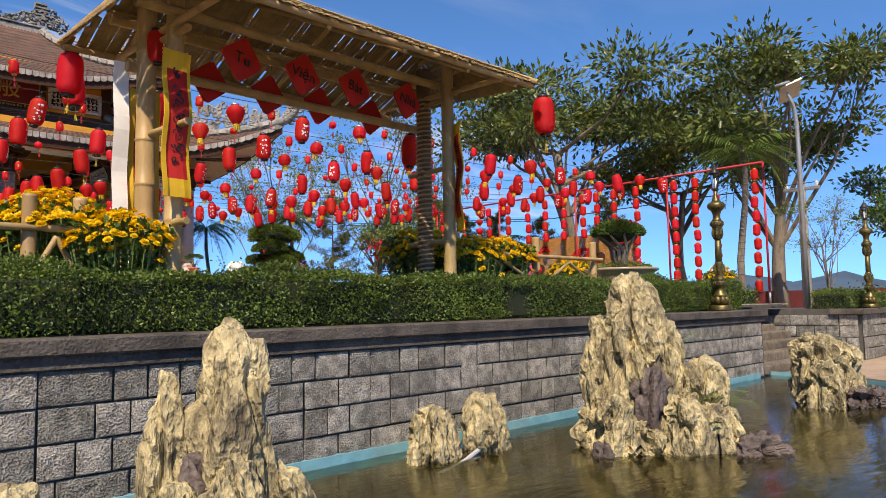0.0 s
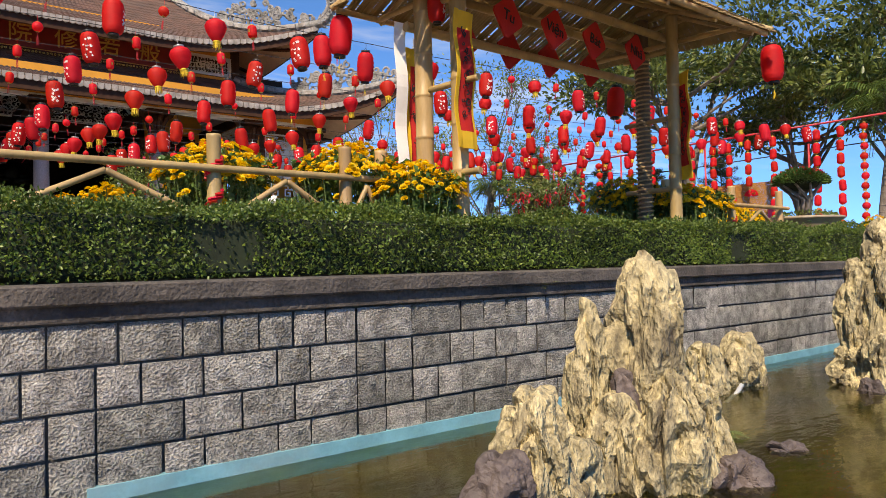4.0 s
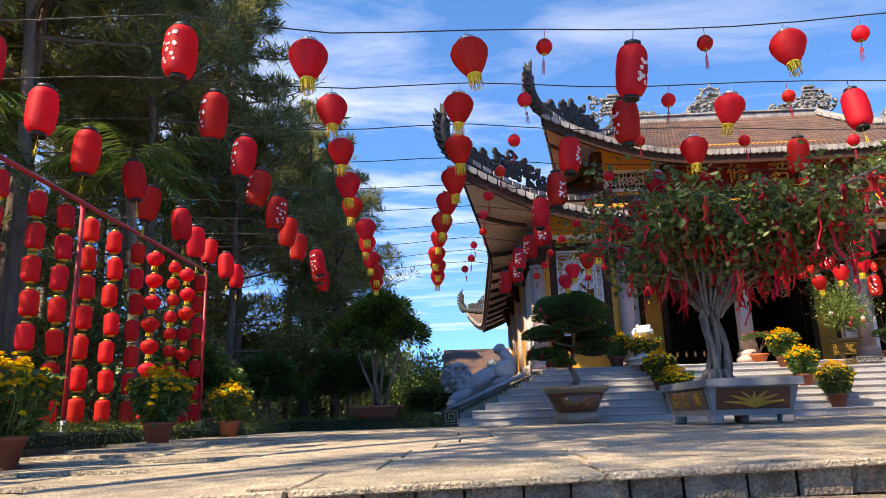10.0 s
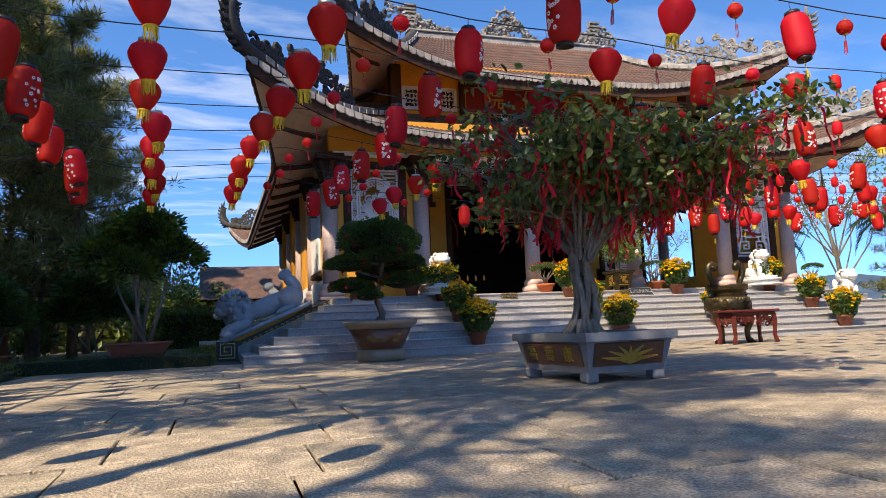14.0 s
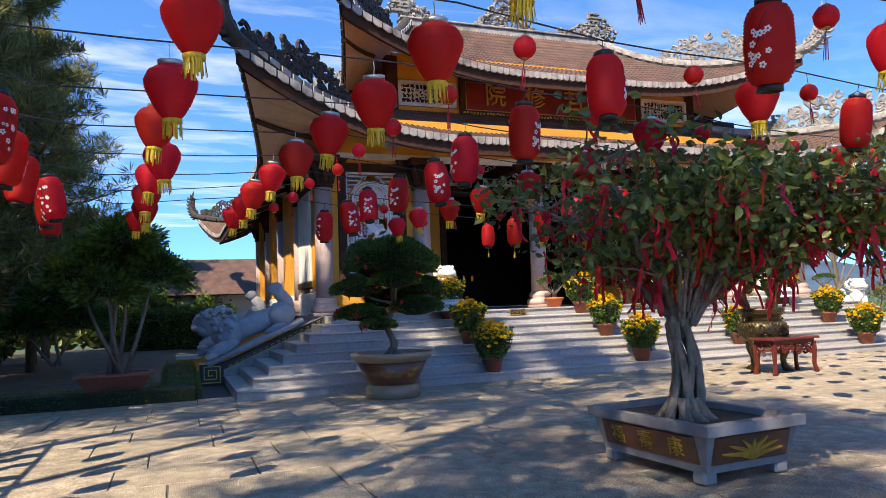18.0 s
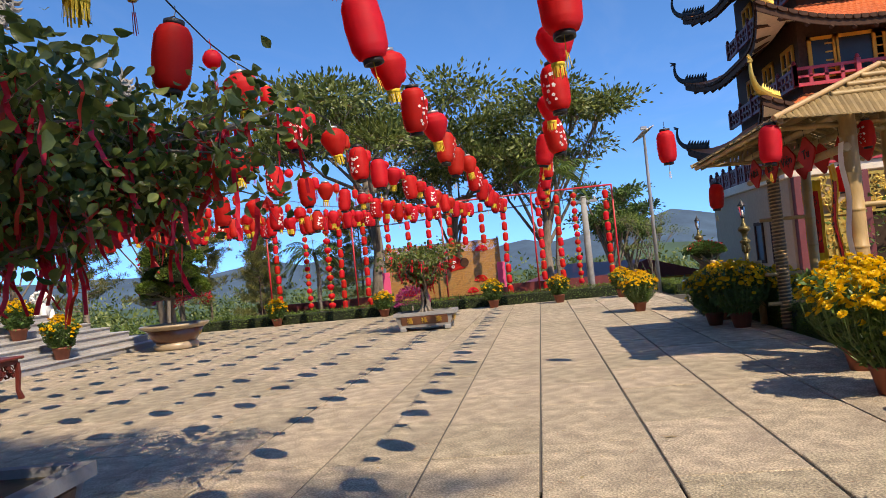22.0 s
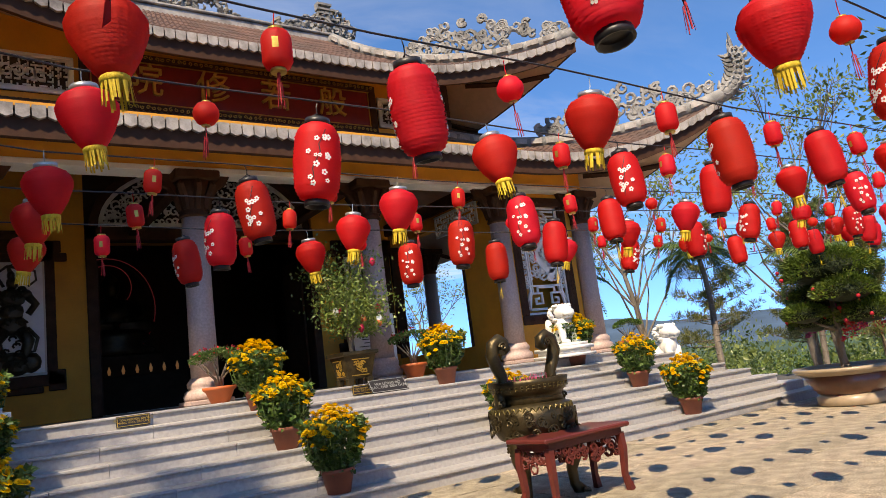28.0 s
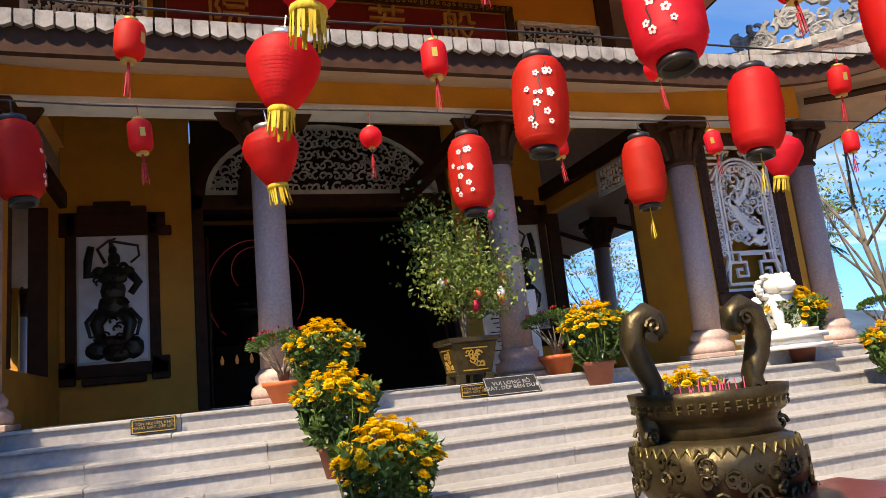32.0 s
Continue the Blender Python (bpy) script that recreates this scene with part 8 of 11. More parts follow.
ribbon_tree("ribbon_tree", "gnarled banyan bonsai hung with red wish ribbons, growing in the trough", (-2.62, 12.62, ZP + 0.42), 0.9, 1.62, 2.05, 9800, 680, 5, leaf=0.075, scale=0.68, pull=(0.34, 0.08))
ribbon_tree("ribbon_tree", "small banyan bonsai with red ribbons in its trough", (10.2, 12.1, ZP + 0.37), 0.55, 0.75, 1.25, 2600, 150, 6, leaf=0.07, scale=0.55)

# ---- large lanterns at the gate ----
for x, y, z, t, k in ((1.9, 7.02, 3.84, 20, 1.0), (2.25, 5.98, 3.8, 50, 0.72), (5.75, 6.66, 3.6, 100, 1.0), (5.95, 4.75, 3.7, 200, 1.05), (2.2, 8.0, 3.95, 10, 0.9)):
    big_lantern(x, y, z, t, (rs.uniform(-5, 5), rs.uniform(-5, 5)), k, "blossom" if k < 0.8 else "cylinder")


# ---- rocks in the pond ----
def rock(name, label, at, parts, mat, seed, parent=None):
    R = thing(name, label, "rock", at)
    for k, (c, r, m) in enumerate(parts):
        bm = bm_new()
        bmesh.ops.create_icosphere(bm, subdivisions=5, radius=1.0)
        off = Vector((seed * 3.7 + k * 5.1, seed, k))
        size = (r[0] + r[1]) / 2
        for v in bm.verts:
            d = v.co.normalized()
            flat = math.hypot(d.x, d.y)
            wide = flat ** 0.55 / max(1e-6, flat)
            tall = math.copysign(abs(d.z) ** 0.7, d.z)
            p = Vector((d.x * wide * r[0] * (1 - 0.2 * max(0.0, tall)), d.y * wide * r[1] * (1 - 0.2 * max(0.0, tall)), tall * r[2]))
            q = Vector((p.x, p.y, p.z * 0.6)) + off
            lump = noise.noise(q * 4.2)
            ridge = abs(noise.noise(Vector((q.x, q.y, q.z * 0.3)) * 10.5))
            crack = max(0.0, 0.12 - abs(noise.noise(Vector((q.x, q.y, q.z * 0.55)) * 6.0 + off))) * 5
            pit = max(0.0, noise.noise(q * 8.0 - off) - 0.18)
            grain = noise.noise(q * 24) * 0.5 + noise.noise(q * 52) * 0.3
            g = 0.3 * lump + 0.36 * (ridge - 0.22) - 0.5 * crack - 0.95 * pit + 0.13 * grain
            v.co = p + Vector((d.x, d.y, d.z * 0.6)) * max(-0.6, g) * (size + 0.06)
        bm.transform(Matrix.Translation(c))
        part("crag", bm, m, R)
    return R


K, D = M_ROCK, M_DARKROCK
WZ = ZG - 0.08


def bank(right, near, z):
    """A place on a crag: metres to the right and nearer as seen from the bank."""
    return 0.72 * right - 0.69 * near, -0.69 * right - 0.72 * near, z


# the small raised dark crag paints a cavity's shade on this rock
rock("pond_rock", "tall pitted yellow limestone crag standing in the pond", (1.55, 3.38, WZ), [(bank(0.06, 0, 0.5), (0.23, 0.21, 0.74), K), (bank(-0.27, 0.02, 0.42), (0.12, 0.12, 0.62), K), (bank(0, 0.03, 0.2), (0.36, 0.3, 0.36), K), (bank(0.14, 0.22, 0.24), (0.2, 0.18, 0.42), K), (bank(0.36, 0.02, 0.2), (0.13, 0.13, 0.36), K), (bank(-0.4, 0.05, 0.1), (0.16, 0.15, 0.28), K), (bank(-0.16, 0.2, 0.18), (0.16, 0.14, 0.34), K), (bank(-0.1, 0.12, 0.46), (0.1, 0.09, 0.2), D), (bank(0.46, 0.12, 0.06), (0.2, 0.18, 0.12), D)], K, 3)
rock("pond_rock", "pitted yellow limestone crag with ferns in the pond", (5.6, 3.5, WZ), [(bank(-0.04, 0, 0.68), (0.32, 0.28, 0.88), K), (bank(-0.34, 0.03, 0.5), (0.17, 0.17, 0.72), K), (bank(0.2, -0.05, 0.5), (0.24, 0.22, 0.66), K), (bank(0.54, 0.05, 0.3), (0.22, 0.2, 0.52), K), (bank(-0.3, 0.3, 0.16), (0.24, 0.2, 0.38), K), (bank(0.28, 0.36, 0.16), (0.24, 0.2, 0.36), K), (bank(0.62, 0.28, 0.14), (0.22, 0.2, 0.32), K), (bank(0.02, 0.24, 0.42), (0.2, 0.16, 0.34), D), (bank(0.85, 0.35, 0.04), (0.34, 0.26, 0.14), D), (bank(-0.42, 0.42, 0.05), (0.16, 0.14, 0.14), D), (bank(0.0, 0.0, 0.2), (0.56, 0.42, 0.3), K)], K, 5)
rock("pond_rock", "smaller yellow limestone crag near the far steps", (9.1, 3.1, WZ), [((0, 0.1, 0.42), (0.32, 0.28, 0.5), K), ((0.3, -0.05, 0.38), (0.3, 0.26, 0.45), K), ((-0.25, -0.1, 0.25), (0.22, 0.22, 0.38), K), ((0.35, -0.35, 0.1), (0.45, 0.3, 0.16), D)], K, 8)
rock("pond_rock", "low yellow limestone boulder at the wall's foot", (3.95, 4.45, WZ), [((0, 0, 0.2), (0.26, 0.2, 0.3), K)], K, 11)
rock("pond_rock", "low yellow limestone boulder at the wall's foot", (4.55, 4.4, WZ), [((0, 0, 0.22), (0.22, 0.2, 0.32), K)], K, 13)
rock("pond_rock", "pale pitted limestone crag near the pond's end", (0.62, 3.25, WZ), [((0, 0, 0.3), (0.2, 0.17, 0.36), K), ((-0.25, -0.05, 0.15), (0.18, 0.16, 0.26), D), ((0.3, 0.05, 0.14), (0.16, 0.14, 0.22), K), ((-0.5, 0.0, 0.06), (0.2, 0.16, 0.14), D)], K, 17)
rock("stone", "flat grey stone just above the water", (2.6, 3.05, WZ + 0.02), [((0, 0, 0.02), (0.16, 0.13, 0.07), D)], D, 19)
P = thing("pvc_pipe", "bent grey plastic pipe rising from the pond", "pipe", (4.45, 4.35, WZ))
bm = bm_new()
tube(bm, [(-0.75, -0.25, 0.02), (-0.3, -0.1, 0.06), (-0.04, -0.01, 0.1), (0.0, 0.0, 0.14), (0, 0, 0.3)], 0.022, 8)
part("bent_length", bm, M_PIPE, P)
bm = bm_new()
tube(bm, [(0, 0, 0.3), (0, 0, 0.42)], 0.026, 8)
part("socket_end", bm, M_PIPE, P)


def fern(x, y, z, n, L, seed, label="green fern growing from the rock"):
    rs = random.Random(seed)
    F_ = thing("fern", label, "fern", (x, y, z), group="ferns on the rocks")
    verts, faces = [], []
    for k in range(n):
        a = rs.uniform(0, 6.28)
        l = L * rs.uniform(0.7, 1.1)
        rise = rs.uniform(0.5, 1.1)
        d = Vector((math.cos(a), math.sin(a), 0))
        s = Vector((-d.y, d.x, 0))
        for q in range(14):
            t = (q + 1) / 15
            p = d * l * t + Vector((0, 0, l * (rise * t - 0.75 * t * t)))
            wl = l * 0.2 * math.sin(math.pi * min(1, t * 0.92 + 0.08))
            for sg in (-1, 1):
                i = len(verts)
                e = s * sg * wl + d * wl * 0.35
                w = d * l * 0.028
                verts += [p - w, p + e - w * 0.2 + Vector((0, 0, -wl * 0.15)), p + e + w * 0.5 + Vector((0, 0, -wl * 0.15)), p + w]
                faces.append((i, i + 1, i + 2, i + 3))
    tagged(raw("frond_mass", verts, faces, M_YOUNG, F_), kind="stuff")


fern(5.9, 3.2, WZ + 0.35, 12, 0.55, 1)
fern(6.35, 3.1, WZ + 0.35, 10, 0.5, 2)
fern(5.45, 3.35, WZ + 0.2, 10, 0.3, 3)
fern(6.5, 3.6, WZ + 0.9, 8, 0.3, 4, "leafy green shoots on the rock")
fern(2.4, 4.86, 1.05, 7, 0.14, 5, "small green tuft growing from the coping")
fern(2.62, 3.55, WZ + 0.05, 9, 0.22, 6, "dry wispy grass at the pond rock")

HOSE = thing("garden_hose", "blue plastic hose hung over the cheek wall", "hose", (-8.6, 6.6, ZG))
bm = bm_new()
tube(bm, [(0.03, 0.35, 1.12), (0.035, 0.22, 0.98), (0.035, -0.1, 0.82), (0.035, -0.4, 0.66), (0.05, -0.75, 0.45), (0.06, -0.9, 0.37)], 0.014, 6)
part("hose_length", bm, M_BLUEHOSE, HOSE)

# ---- incense burner and table ----
URN = thing("incense_burner", "dark bronze three-legged incense burner with tall curled handles", "incense burner", (3.62, 18.05, ZP), -8)
bm = bm_new()
lathe(bm, [(0.30, 0.58), (0.42, 0.64), (0.50, 0.76), (0.51, 0.88), (0.46, 0.97), (0.40, 1.0)], 40)
part("belly", bm, M_BRONZE, URN)
bm = bm_new()
lathe(bm, [(0.40, 1.0), (0.38, 1.06), (0.40, 1.1), (0.44, 1.12), (0.45, 1.17), (0.47, 1.2), (0.48, 1.25), (0.44, 1.25), (0.42, 1.2), (0.3, 1.18), (0.02, 1.18)], 40)
part("rim", bm, M_BRONZE, URN)
bm = bm_new()
for k in range(40):
    a = k * 2 * math.pi / 40
    e = Vector((-math.sin(a), math.cos(a), 0))
    c = Vector((0.475 * math.cos(a), 0.475 * math.sin(a), 0.945))
    tube(bm, [c - e * 0.03 + Vector((0, 0, 0.02)), c + Vector((0.01 * math.cos(a), 0.01 * math.sin(a), -0.03)), c + e * 0.03 + Vector((0, 0, 0.02))], 0.011, 5)
part("petal_band", bm, M_BRASS, URN, "brass petal band")
bm = bm_new()
for k in range(44):
    a = k * 2 * math.pi / 44
    for r_, z_ in ((0.462, 1.14), (0.462, 1.17)):
        c = Vector((r_ * math.cos(a), r_ * math.sin(a), z_))
        e = Vector((-math.sin(a), math.cos(a), 0)) * 0.02
        tube(bm, [c - e, c - e + Vector((0, 0, 0.018)), c + e * 0.4 + Vector((0, 0, 0.018))], 0.006, 4)
tagged(part("key_pattern", bm, M_BRASS, URN), kind="stuff")
rr = random.Random(6)
for s in (0, 1, 2, 3):
    bm = bm_new()
    for k in range(26):
        a = s * math.pi / 2 + rr.uniform(-0.7, 0.7)
        z_ = rr.uniform(0.68, 0.9)
        R_ = 0.5 + 0.01
        e = Vector((-math.sin(a), math.cos(a), 0))
        c = Vector((R_ * math.cos(a), R_ * math.sin(a), z_))
        q0 = rr.uniform(0.02, 0.055)
        tube(bm, [c + e * q0 * (1 - m * 0.06) * math.cos(m * 0.8 + k) + Vector((0, 0, q0 * (1 - m * 0.06) * math.sin(m * 0.8 + k))) for m in range(9)], 0.011, 5)
    tagged(part("dragon_relief", bm, M_BRONZE, URN, "raised dragon and cloud relief"), kind="stuff")
for k in range(3):
    a = radians(90 + 120 * k)
    d = Vector((math.cos(a), math.sin(a), 0))
    bm = bm_new()
    tube(bm, [d * 0.33 + Vector((0, 0, 0.72)), d * 0.42 + Vector((0, 0, 0.58)), d * 0.43 + Vector((0, 0, 0.42)), d * 0.37 + Vector((0, 0, 0.25)), d * 0.38 + Vector((0, 0, 0.1)), d * 0.45 + Vector((0, 0, 0.0))], [0.13, 0.13, 0.1, 0.065, 0.06, 0.085], 12)
    for q in range(4):
        e = d.cross(Vector((0, 0, 1))) * (q - 1.5) * 0.045
        tube(bm, [d * 0.47 + e + Vector((0, 0, 0.035)), d * 0.55 + e + Vector((0, 0, 0.015))], [0.03, 0.015], 6)
    for q in range(9):
        b = rr.uniform(-1.2, 1.2)
        e = d.cross(Vector((0, 0, 1))) * math.sin(b) * 0.1
        c = d * (0.45 + 0.08 * math.cos(b)) + e + Vector((0, 0, rr.uniform(0.5, 0.68)))
        tube(bm, [c + e.normalized() * 0.03 * math.cos(m) + Vector((0, 0, 0.03 * math.sin(m))) for m in range(6)], 0.015, 5)
    part("lion_leg", bm, M_BRONZE, URN)
for s in (-1, 1):
    bm = bm_new()
    base = [(q_ - 0.15, z_) for q_, z_ in [(0.47, 0.92), (0.54, 1.0), (0.55, 1.1), (0.5, 1.2), (0.49, 1.3), (0.55, 1.42), (0.59, 1.54), (0.56, 1.66), (0.48, 1.71), (0.41, 1.67), (0.4, 1.6), (0.45, 1.57)]]
    last = None
    for k, (x, z) in enumerate(base):
        xa, za = base[max(k - 1, 0)]
        xb, zb = base[min(k + 1, len(base) - 1)]
        dx, dz = xb - xa, zb - za
        L = math.hypot(dx, dz)
        w = (0.06, 0.075, 0.07, 0.055, 0.05, 0.06, 0.065, 0.065, 0.06, 0.05, 0.045, 0.035)[k]
        nx, nz = -dz / L * w, dx / L * w
        ring = []
        for u, v in ((1, -0.6), (1.1, 0), (1, 0.6), (0, 1), (-1, 0.6), (-1.1, 0), (-1, -0.6), (0, -1)):
            ring.append(bm.verts.new((s * (x + nx * u), v * 0.075, z + nz * u)))
        if last:
            for q in range(8):
                bm.faces.new((last[q], last[(q + 1) % 8], ring[(q + 1) % 8], ring[q])).smooth = True
        else:
            bm.faces.new(ring)
        last = ring
    bm.faces.new(last[::-1])
    for cx, cz, r_ in ((0.32, 1.63, 0.05), (0.43, 1.02, 0.05), (0.41, 0.9, 0.045), (0.31, 1.22, 0.04)):
        for face in (-1, 1):
            tube(bm, [(s * (cx + r_ * (1 - m * 0.07) * math.cos(m * 0.7)), face * 0.078, cz + r_ * (1 - m * 0.07) * math.sin(m * 0.7)) for m in range(13)], 0.013, 5)
    bmesh.ops.recalc_face_normals(bm, faces=bm.faces)
    part("curled_handle", bm, M_BRONZE, URN, "tall brass handle ending in scrolls")
bm = bm_new()
for k in range(34):
    a, r_ = rr.uniform(0, 6.28), 0.36 * math.sqrt(rr.random())
    tube(bm, [(r_ * math.cos(a), r_ * math.sin(a), 1.17), (r_ * math.cos(a) + rr.uniform(-0.01, 0.01), r_ * math.sin(a), 1.17 + rr.uniform(0.05, 0.14))], 0.0035, 4)
tagged(part("incense_sticks", bm, M_PINKCLOTH, URN, "burnt pink incense sticks in ash"), kind="stuff")

URN.matrix_basis = URN.matrix_basis @ Matrix.Diagonal((0.86, 0.86, 0.93, 1))
TAB = thing("altar_table", "small dark red lacquered table with carved aprons", "table", (3.62, 17.55, ZP), 4)
bm = bm_new()
box(bm, -0.60, -0.26, 0.60, 0.60, 0.26, 0.645, 0.012)
part("tabletop", bm, M_REDWOOD, TAB)
bm = bm_new()
box(bm, -0.52, -0.21, 0.53, 0.52, 0.21, 0.6, 0.008)
part("frieze", bm, M_REDWOOD, TAB)
for sx in (-1, 1):
    for sy in (-1, 1):
        bm = bm_new()
        pts = [(sx * 0.5, sy * 0.19, 0.55), (sx * 0.51, sy * 0.2, 0.4), (sx * 0.49, sy * 0.19, 0.15), (sx * 0.53, sy * 0.21, 0.0)]
        tube(bm, pts, [0.045, 0.042, 0.034, 0.045], 4)
        part("leg", bm, M_REDWOOD, TAB)
for y in (-0.2, 0.2):
    bm = bm_new()
    for k in range(24):
        cx, cz = rr.uniform(-0.4, 0.4), 0.52 - abs(rr.gauss(0, 0.1))
        strap(bm, scroll(cx, cz, rr.uniform(0.03, 0.07), 1.1, rr.uniform(0, 6), rr.choice((-1, 1)), n=9), 0.018, y - 0.012, y + 0.012, 0.6)
    tagged(part("carved_apron", bm, M_REDWOOD, TAB, "pierced carved apron"), kind="stuff")
for x in (-0.5, 0.5):
    bm = bm_new()
    for k in range(12):
        cy, cz = rr.uniform(-0.14, 0.14), 0.5 - abs(rr.gauss(0, 0.1))
        tube(bm, [(x, cy + 0.045 * math.cos(m), cz + 0.045 * math.sin(m)) for m in range(7)], 0.011, 5)
    tagged(part("carved_apron", bm, M_REDWOOD, TAB), kind="stuff")


# ---- lions: one plain carved shape each ----
def blob(bm, c, r, turn=(0, 0, 0), sub=2):
    bmesh.ops.create_icosphere(bm, subdivisions=sub, radius=1, matrix=Matrix.Translation(c) @ Euler([radians(a) for a in turn]).to_matrix().to_4x4() @ Matrix.Diagonal((*r, 1)))


def lion(name, label, at, turn, mat, size=1.0, lying=False, tilt=0.0):
    bm = bm_new()
    rs = random.Random(9)
    if lying:
        blob(bm, (0, 0, 0.28), (0.62, 0.2, 0.2))
        blob(bm, (-0.55, 0, 0.36), (0.3, 0.24, 0.32))
        blob(bm, (-0.72, 0, 0.62), (0.23, 0.22, 0.22))
        blob(bm, (-0.88, 0, 0.57), (0.14, 0.15, 0.12))
        blob(bm, (-0.86, 0, 0.5), (0.12, 0.12, 0.06))
        for s in (-1, 1):
            blob(bm, (-0.72, s * 0.16, 0.14), (0.3, 0.09, 0.12))
            blob(bm, (-0.95, s * 0.16, 0.08), (0.13, 0.09, 0.08))
            blob(bm, (0.45, s * 0.18, 0.24), (0.26, 0.12, 0.24))
            blob(bm, (0.25, s * 0.22, 0.07), (0.22, 0.08, 0.07))
            blob(bm, (-0.76, s * 0.17, 0.78), (0.06, 0.04, 0.06))
        blob(bm, (0.62, 0, 0.5), (0.13, 0.1, 0.26), (0, -20, 0))
        blob(bm, (0.55, 0, 0.72), (0.15, 0.1, 0.12))
        c0, R_ = (-0.6, 0, 0.55), 0.3
        box(bm, -1.1, -0.3, -0.06, 0.75, 0.3, 0.02)
    else:
        blob(bm, (0.1, 0, 0.3), (0.34, 0.22, 0.3))
        blob(bm, (-0.12, 0, 0.48), (0.22, 0.2, 0.34), (0, -15, 0))
        blob(bm, (-0.2, 0, 0.85), (0.22, 0.21, 0.21))
        blob(bm, (-0.37, 0, 0.8), (0.13, 0.15, 0.11))
        blob(bm, (-0.35, 0, 0.7), (0.1, 0.11, 0.05))
        for s in (-1, 1):
            blob(bm, (-0.26, s * 0.13, 0.28), (0.08, 0.08, 0.26))
            blob(bm, (-0.34, s * 0.13, 0.06), (0.13, 0.09, 0.07))
            blob(bm, (0.2, s * 0.2, 0.2), (0.25, 0.11, 0.2))
            blob(bm, (-0.02, s * 0.24, 0.06), (0.18, 0.08, 0.07))
            blob(bm, (-0.2, s * 0.17, 1.02), (0.06, 0.04, 0.06))
        blob(bm, (0.42, 0, 0.5), (0.1, 0.09, 0.24), (0, 10, 0))
        c0, R_ = (-0.1, 0, 0.82), 0.25
        box(bm, -0.5, -0.3, -0.06, 0.5, 0.3, 0.02)
        box(bm, -0.58, -0.38, -0.16, 0.58, 0.38, -0.06)
        box(bm, -0.52, -0.33, -0.26, 0.52, 0.33, -0.16)
        box(bm, -0.6, -0.4, -0.34, 0.6, 0.4, -0.26)
    # curls of the mane
    for k in range(70):
        a, b = rs.uniform(-2.2, 2.2), rs.uniform(-0.9, 1.1)
        d = Vector((math.cos(a) * math.cos(b), math.sin(a) * math.cos(b), math.sin(b)))
        if d.x < -0.45:
            continue
        c = Vector(c0) + d * R_
        blob(bm, c, (0.055, 0.055, 0.055), sub=1)
    for f in bm.faces:
        f.smooth = True
    o = part(name, bm, mat)
    o.matrix_world = pose(*at, 0, tilt, turn) @ (Matrix.Diagonal((size, size, size, 1)) if lying else Matrix.Diagonal((size * 1.25, size * 1.25, size, 1)))
    return tagged(o, label, "statue")


lion("lion_statue", "white stone guardian lion seated on a plinth", (-1.12, 22.3, PF + 0.25), 100, M_WHITE, 0.7)
lion("lion_statue", "white stone guardian lion seated on a plinth", (8.2, 22.25, PF + 0.25), 80, M_WHITE, 0.7)
lion("lion_statue", "white stone lion at the far end of the steps", (11.9, 22.9, ZP + 0.9), 80, M_WHITE, 0.8)
RAMP = thing("stair_ramp", "sloped stair parapet faced with gold key pattern on black", "parapet", (-4.75, 23.2, ZP), kind="structure")
bm = bm_new()
extrude_outline(bm, [(-1.45, 0), (1.45, 0), (1.45, 1.3), (1.1, 1.3), (-0.95, 0.42), (-1.45, 0.42)], 0.5, Matrix.Translation((0, -0.25, 0)))
part("ramp_body", bm, M_CONCRETE, RAMP)
bm = bm_new()
extrude_outline(bm, [(-1.45, 0.0), (-0.98, 0.0), (-0.98, 0.3), (1.1, 1.18), (1.1, 1.3), (-0.95, 0.42), (-1.45, 0.42)], 0.01, Matrix.Translation((0, -0.262, 0)))
part("black_border", bm, M_BLACK, RAMP)
bm = bm_new()
for k in range(17):
    t = k / 16
    x, z = -0.9 + 1.95 * t, 0.31 + 0.87 * t
    strap(bm, [(x, z), (x + 0.08, z + 0.035), (x + 0.08, z + 0.09), (x + 0.03, z + 0.07), (x + 0.03, z + 0.045)], 0.012, -0.272, -0.262)
strap(bm, [(-1.4, 0.05), (-1.05, 0.05), (-1.05, 0.37), (-1.36, 0.37), (-1.36, 0.12), (-1.12, 0.12), (-1.12, 0.3), (-1.28, 0.3), (-1.28, 0.19), (-1.2, 0.19)], 0.022, -0.272, -0.262)
part("gold_key_pattern", bm, M_GOLD, RAMP)
lion("lion_statue", "grey stone lion lying on the sloping stair parapet", (-4.9, 23.2, ZP + 0.92), 0, M_LIONGREY, 1.15, True, -23)
lion("lion_statue", "grey stone lion lying on the farther stair parapet", (-5.0, 27.2, ZP + 0.92), 0, M_LIONGREY, 1.1, True, -23)
RAMP2 = thing("stair_ramp", "farther sloped stair parapet in ochre and cream", "parapet", (-4.75, 27.2, ZP), kind="structure")
bm = bm_new()
extrude_outline(bm, [(-1.9, 0), (1.45, 0), (1.45, 1.3), (1.1, 1.3), (-1.4, 0.32), (-1.9, 0.32)], 0.5, Matrix.Translation((0, -0.25, 0)))
part("ramp_body", bm, M_OCHRE, RAMP2)
bm = bm_new()
strap(bm, [(-1.9, 0.36), (-1.4, 0.36), (1.1, 1.34), (1.45, 1.34)], 0.1, -0.28, 0.28)
part("coping", bm, M_CREAM, RAMP2)

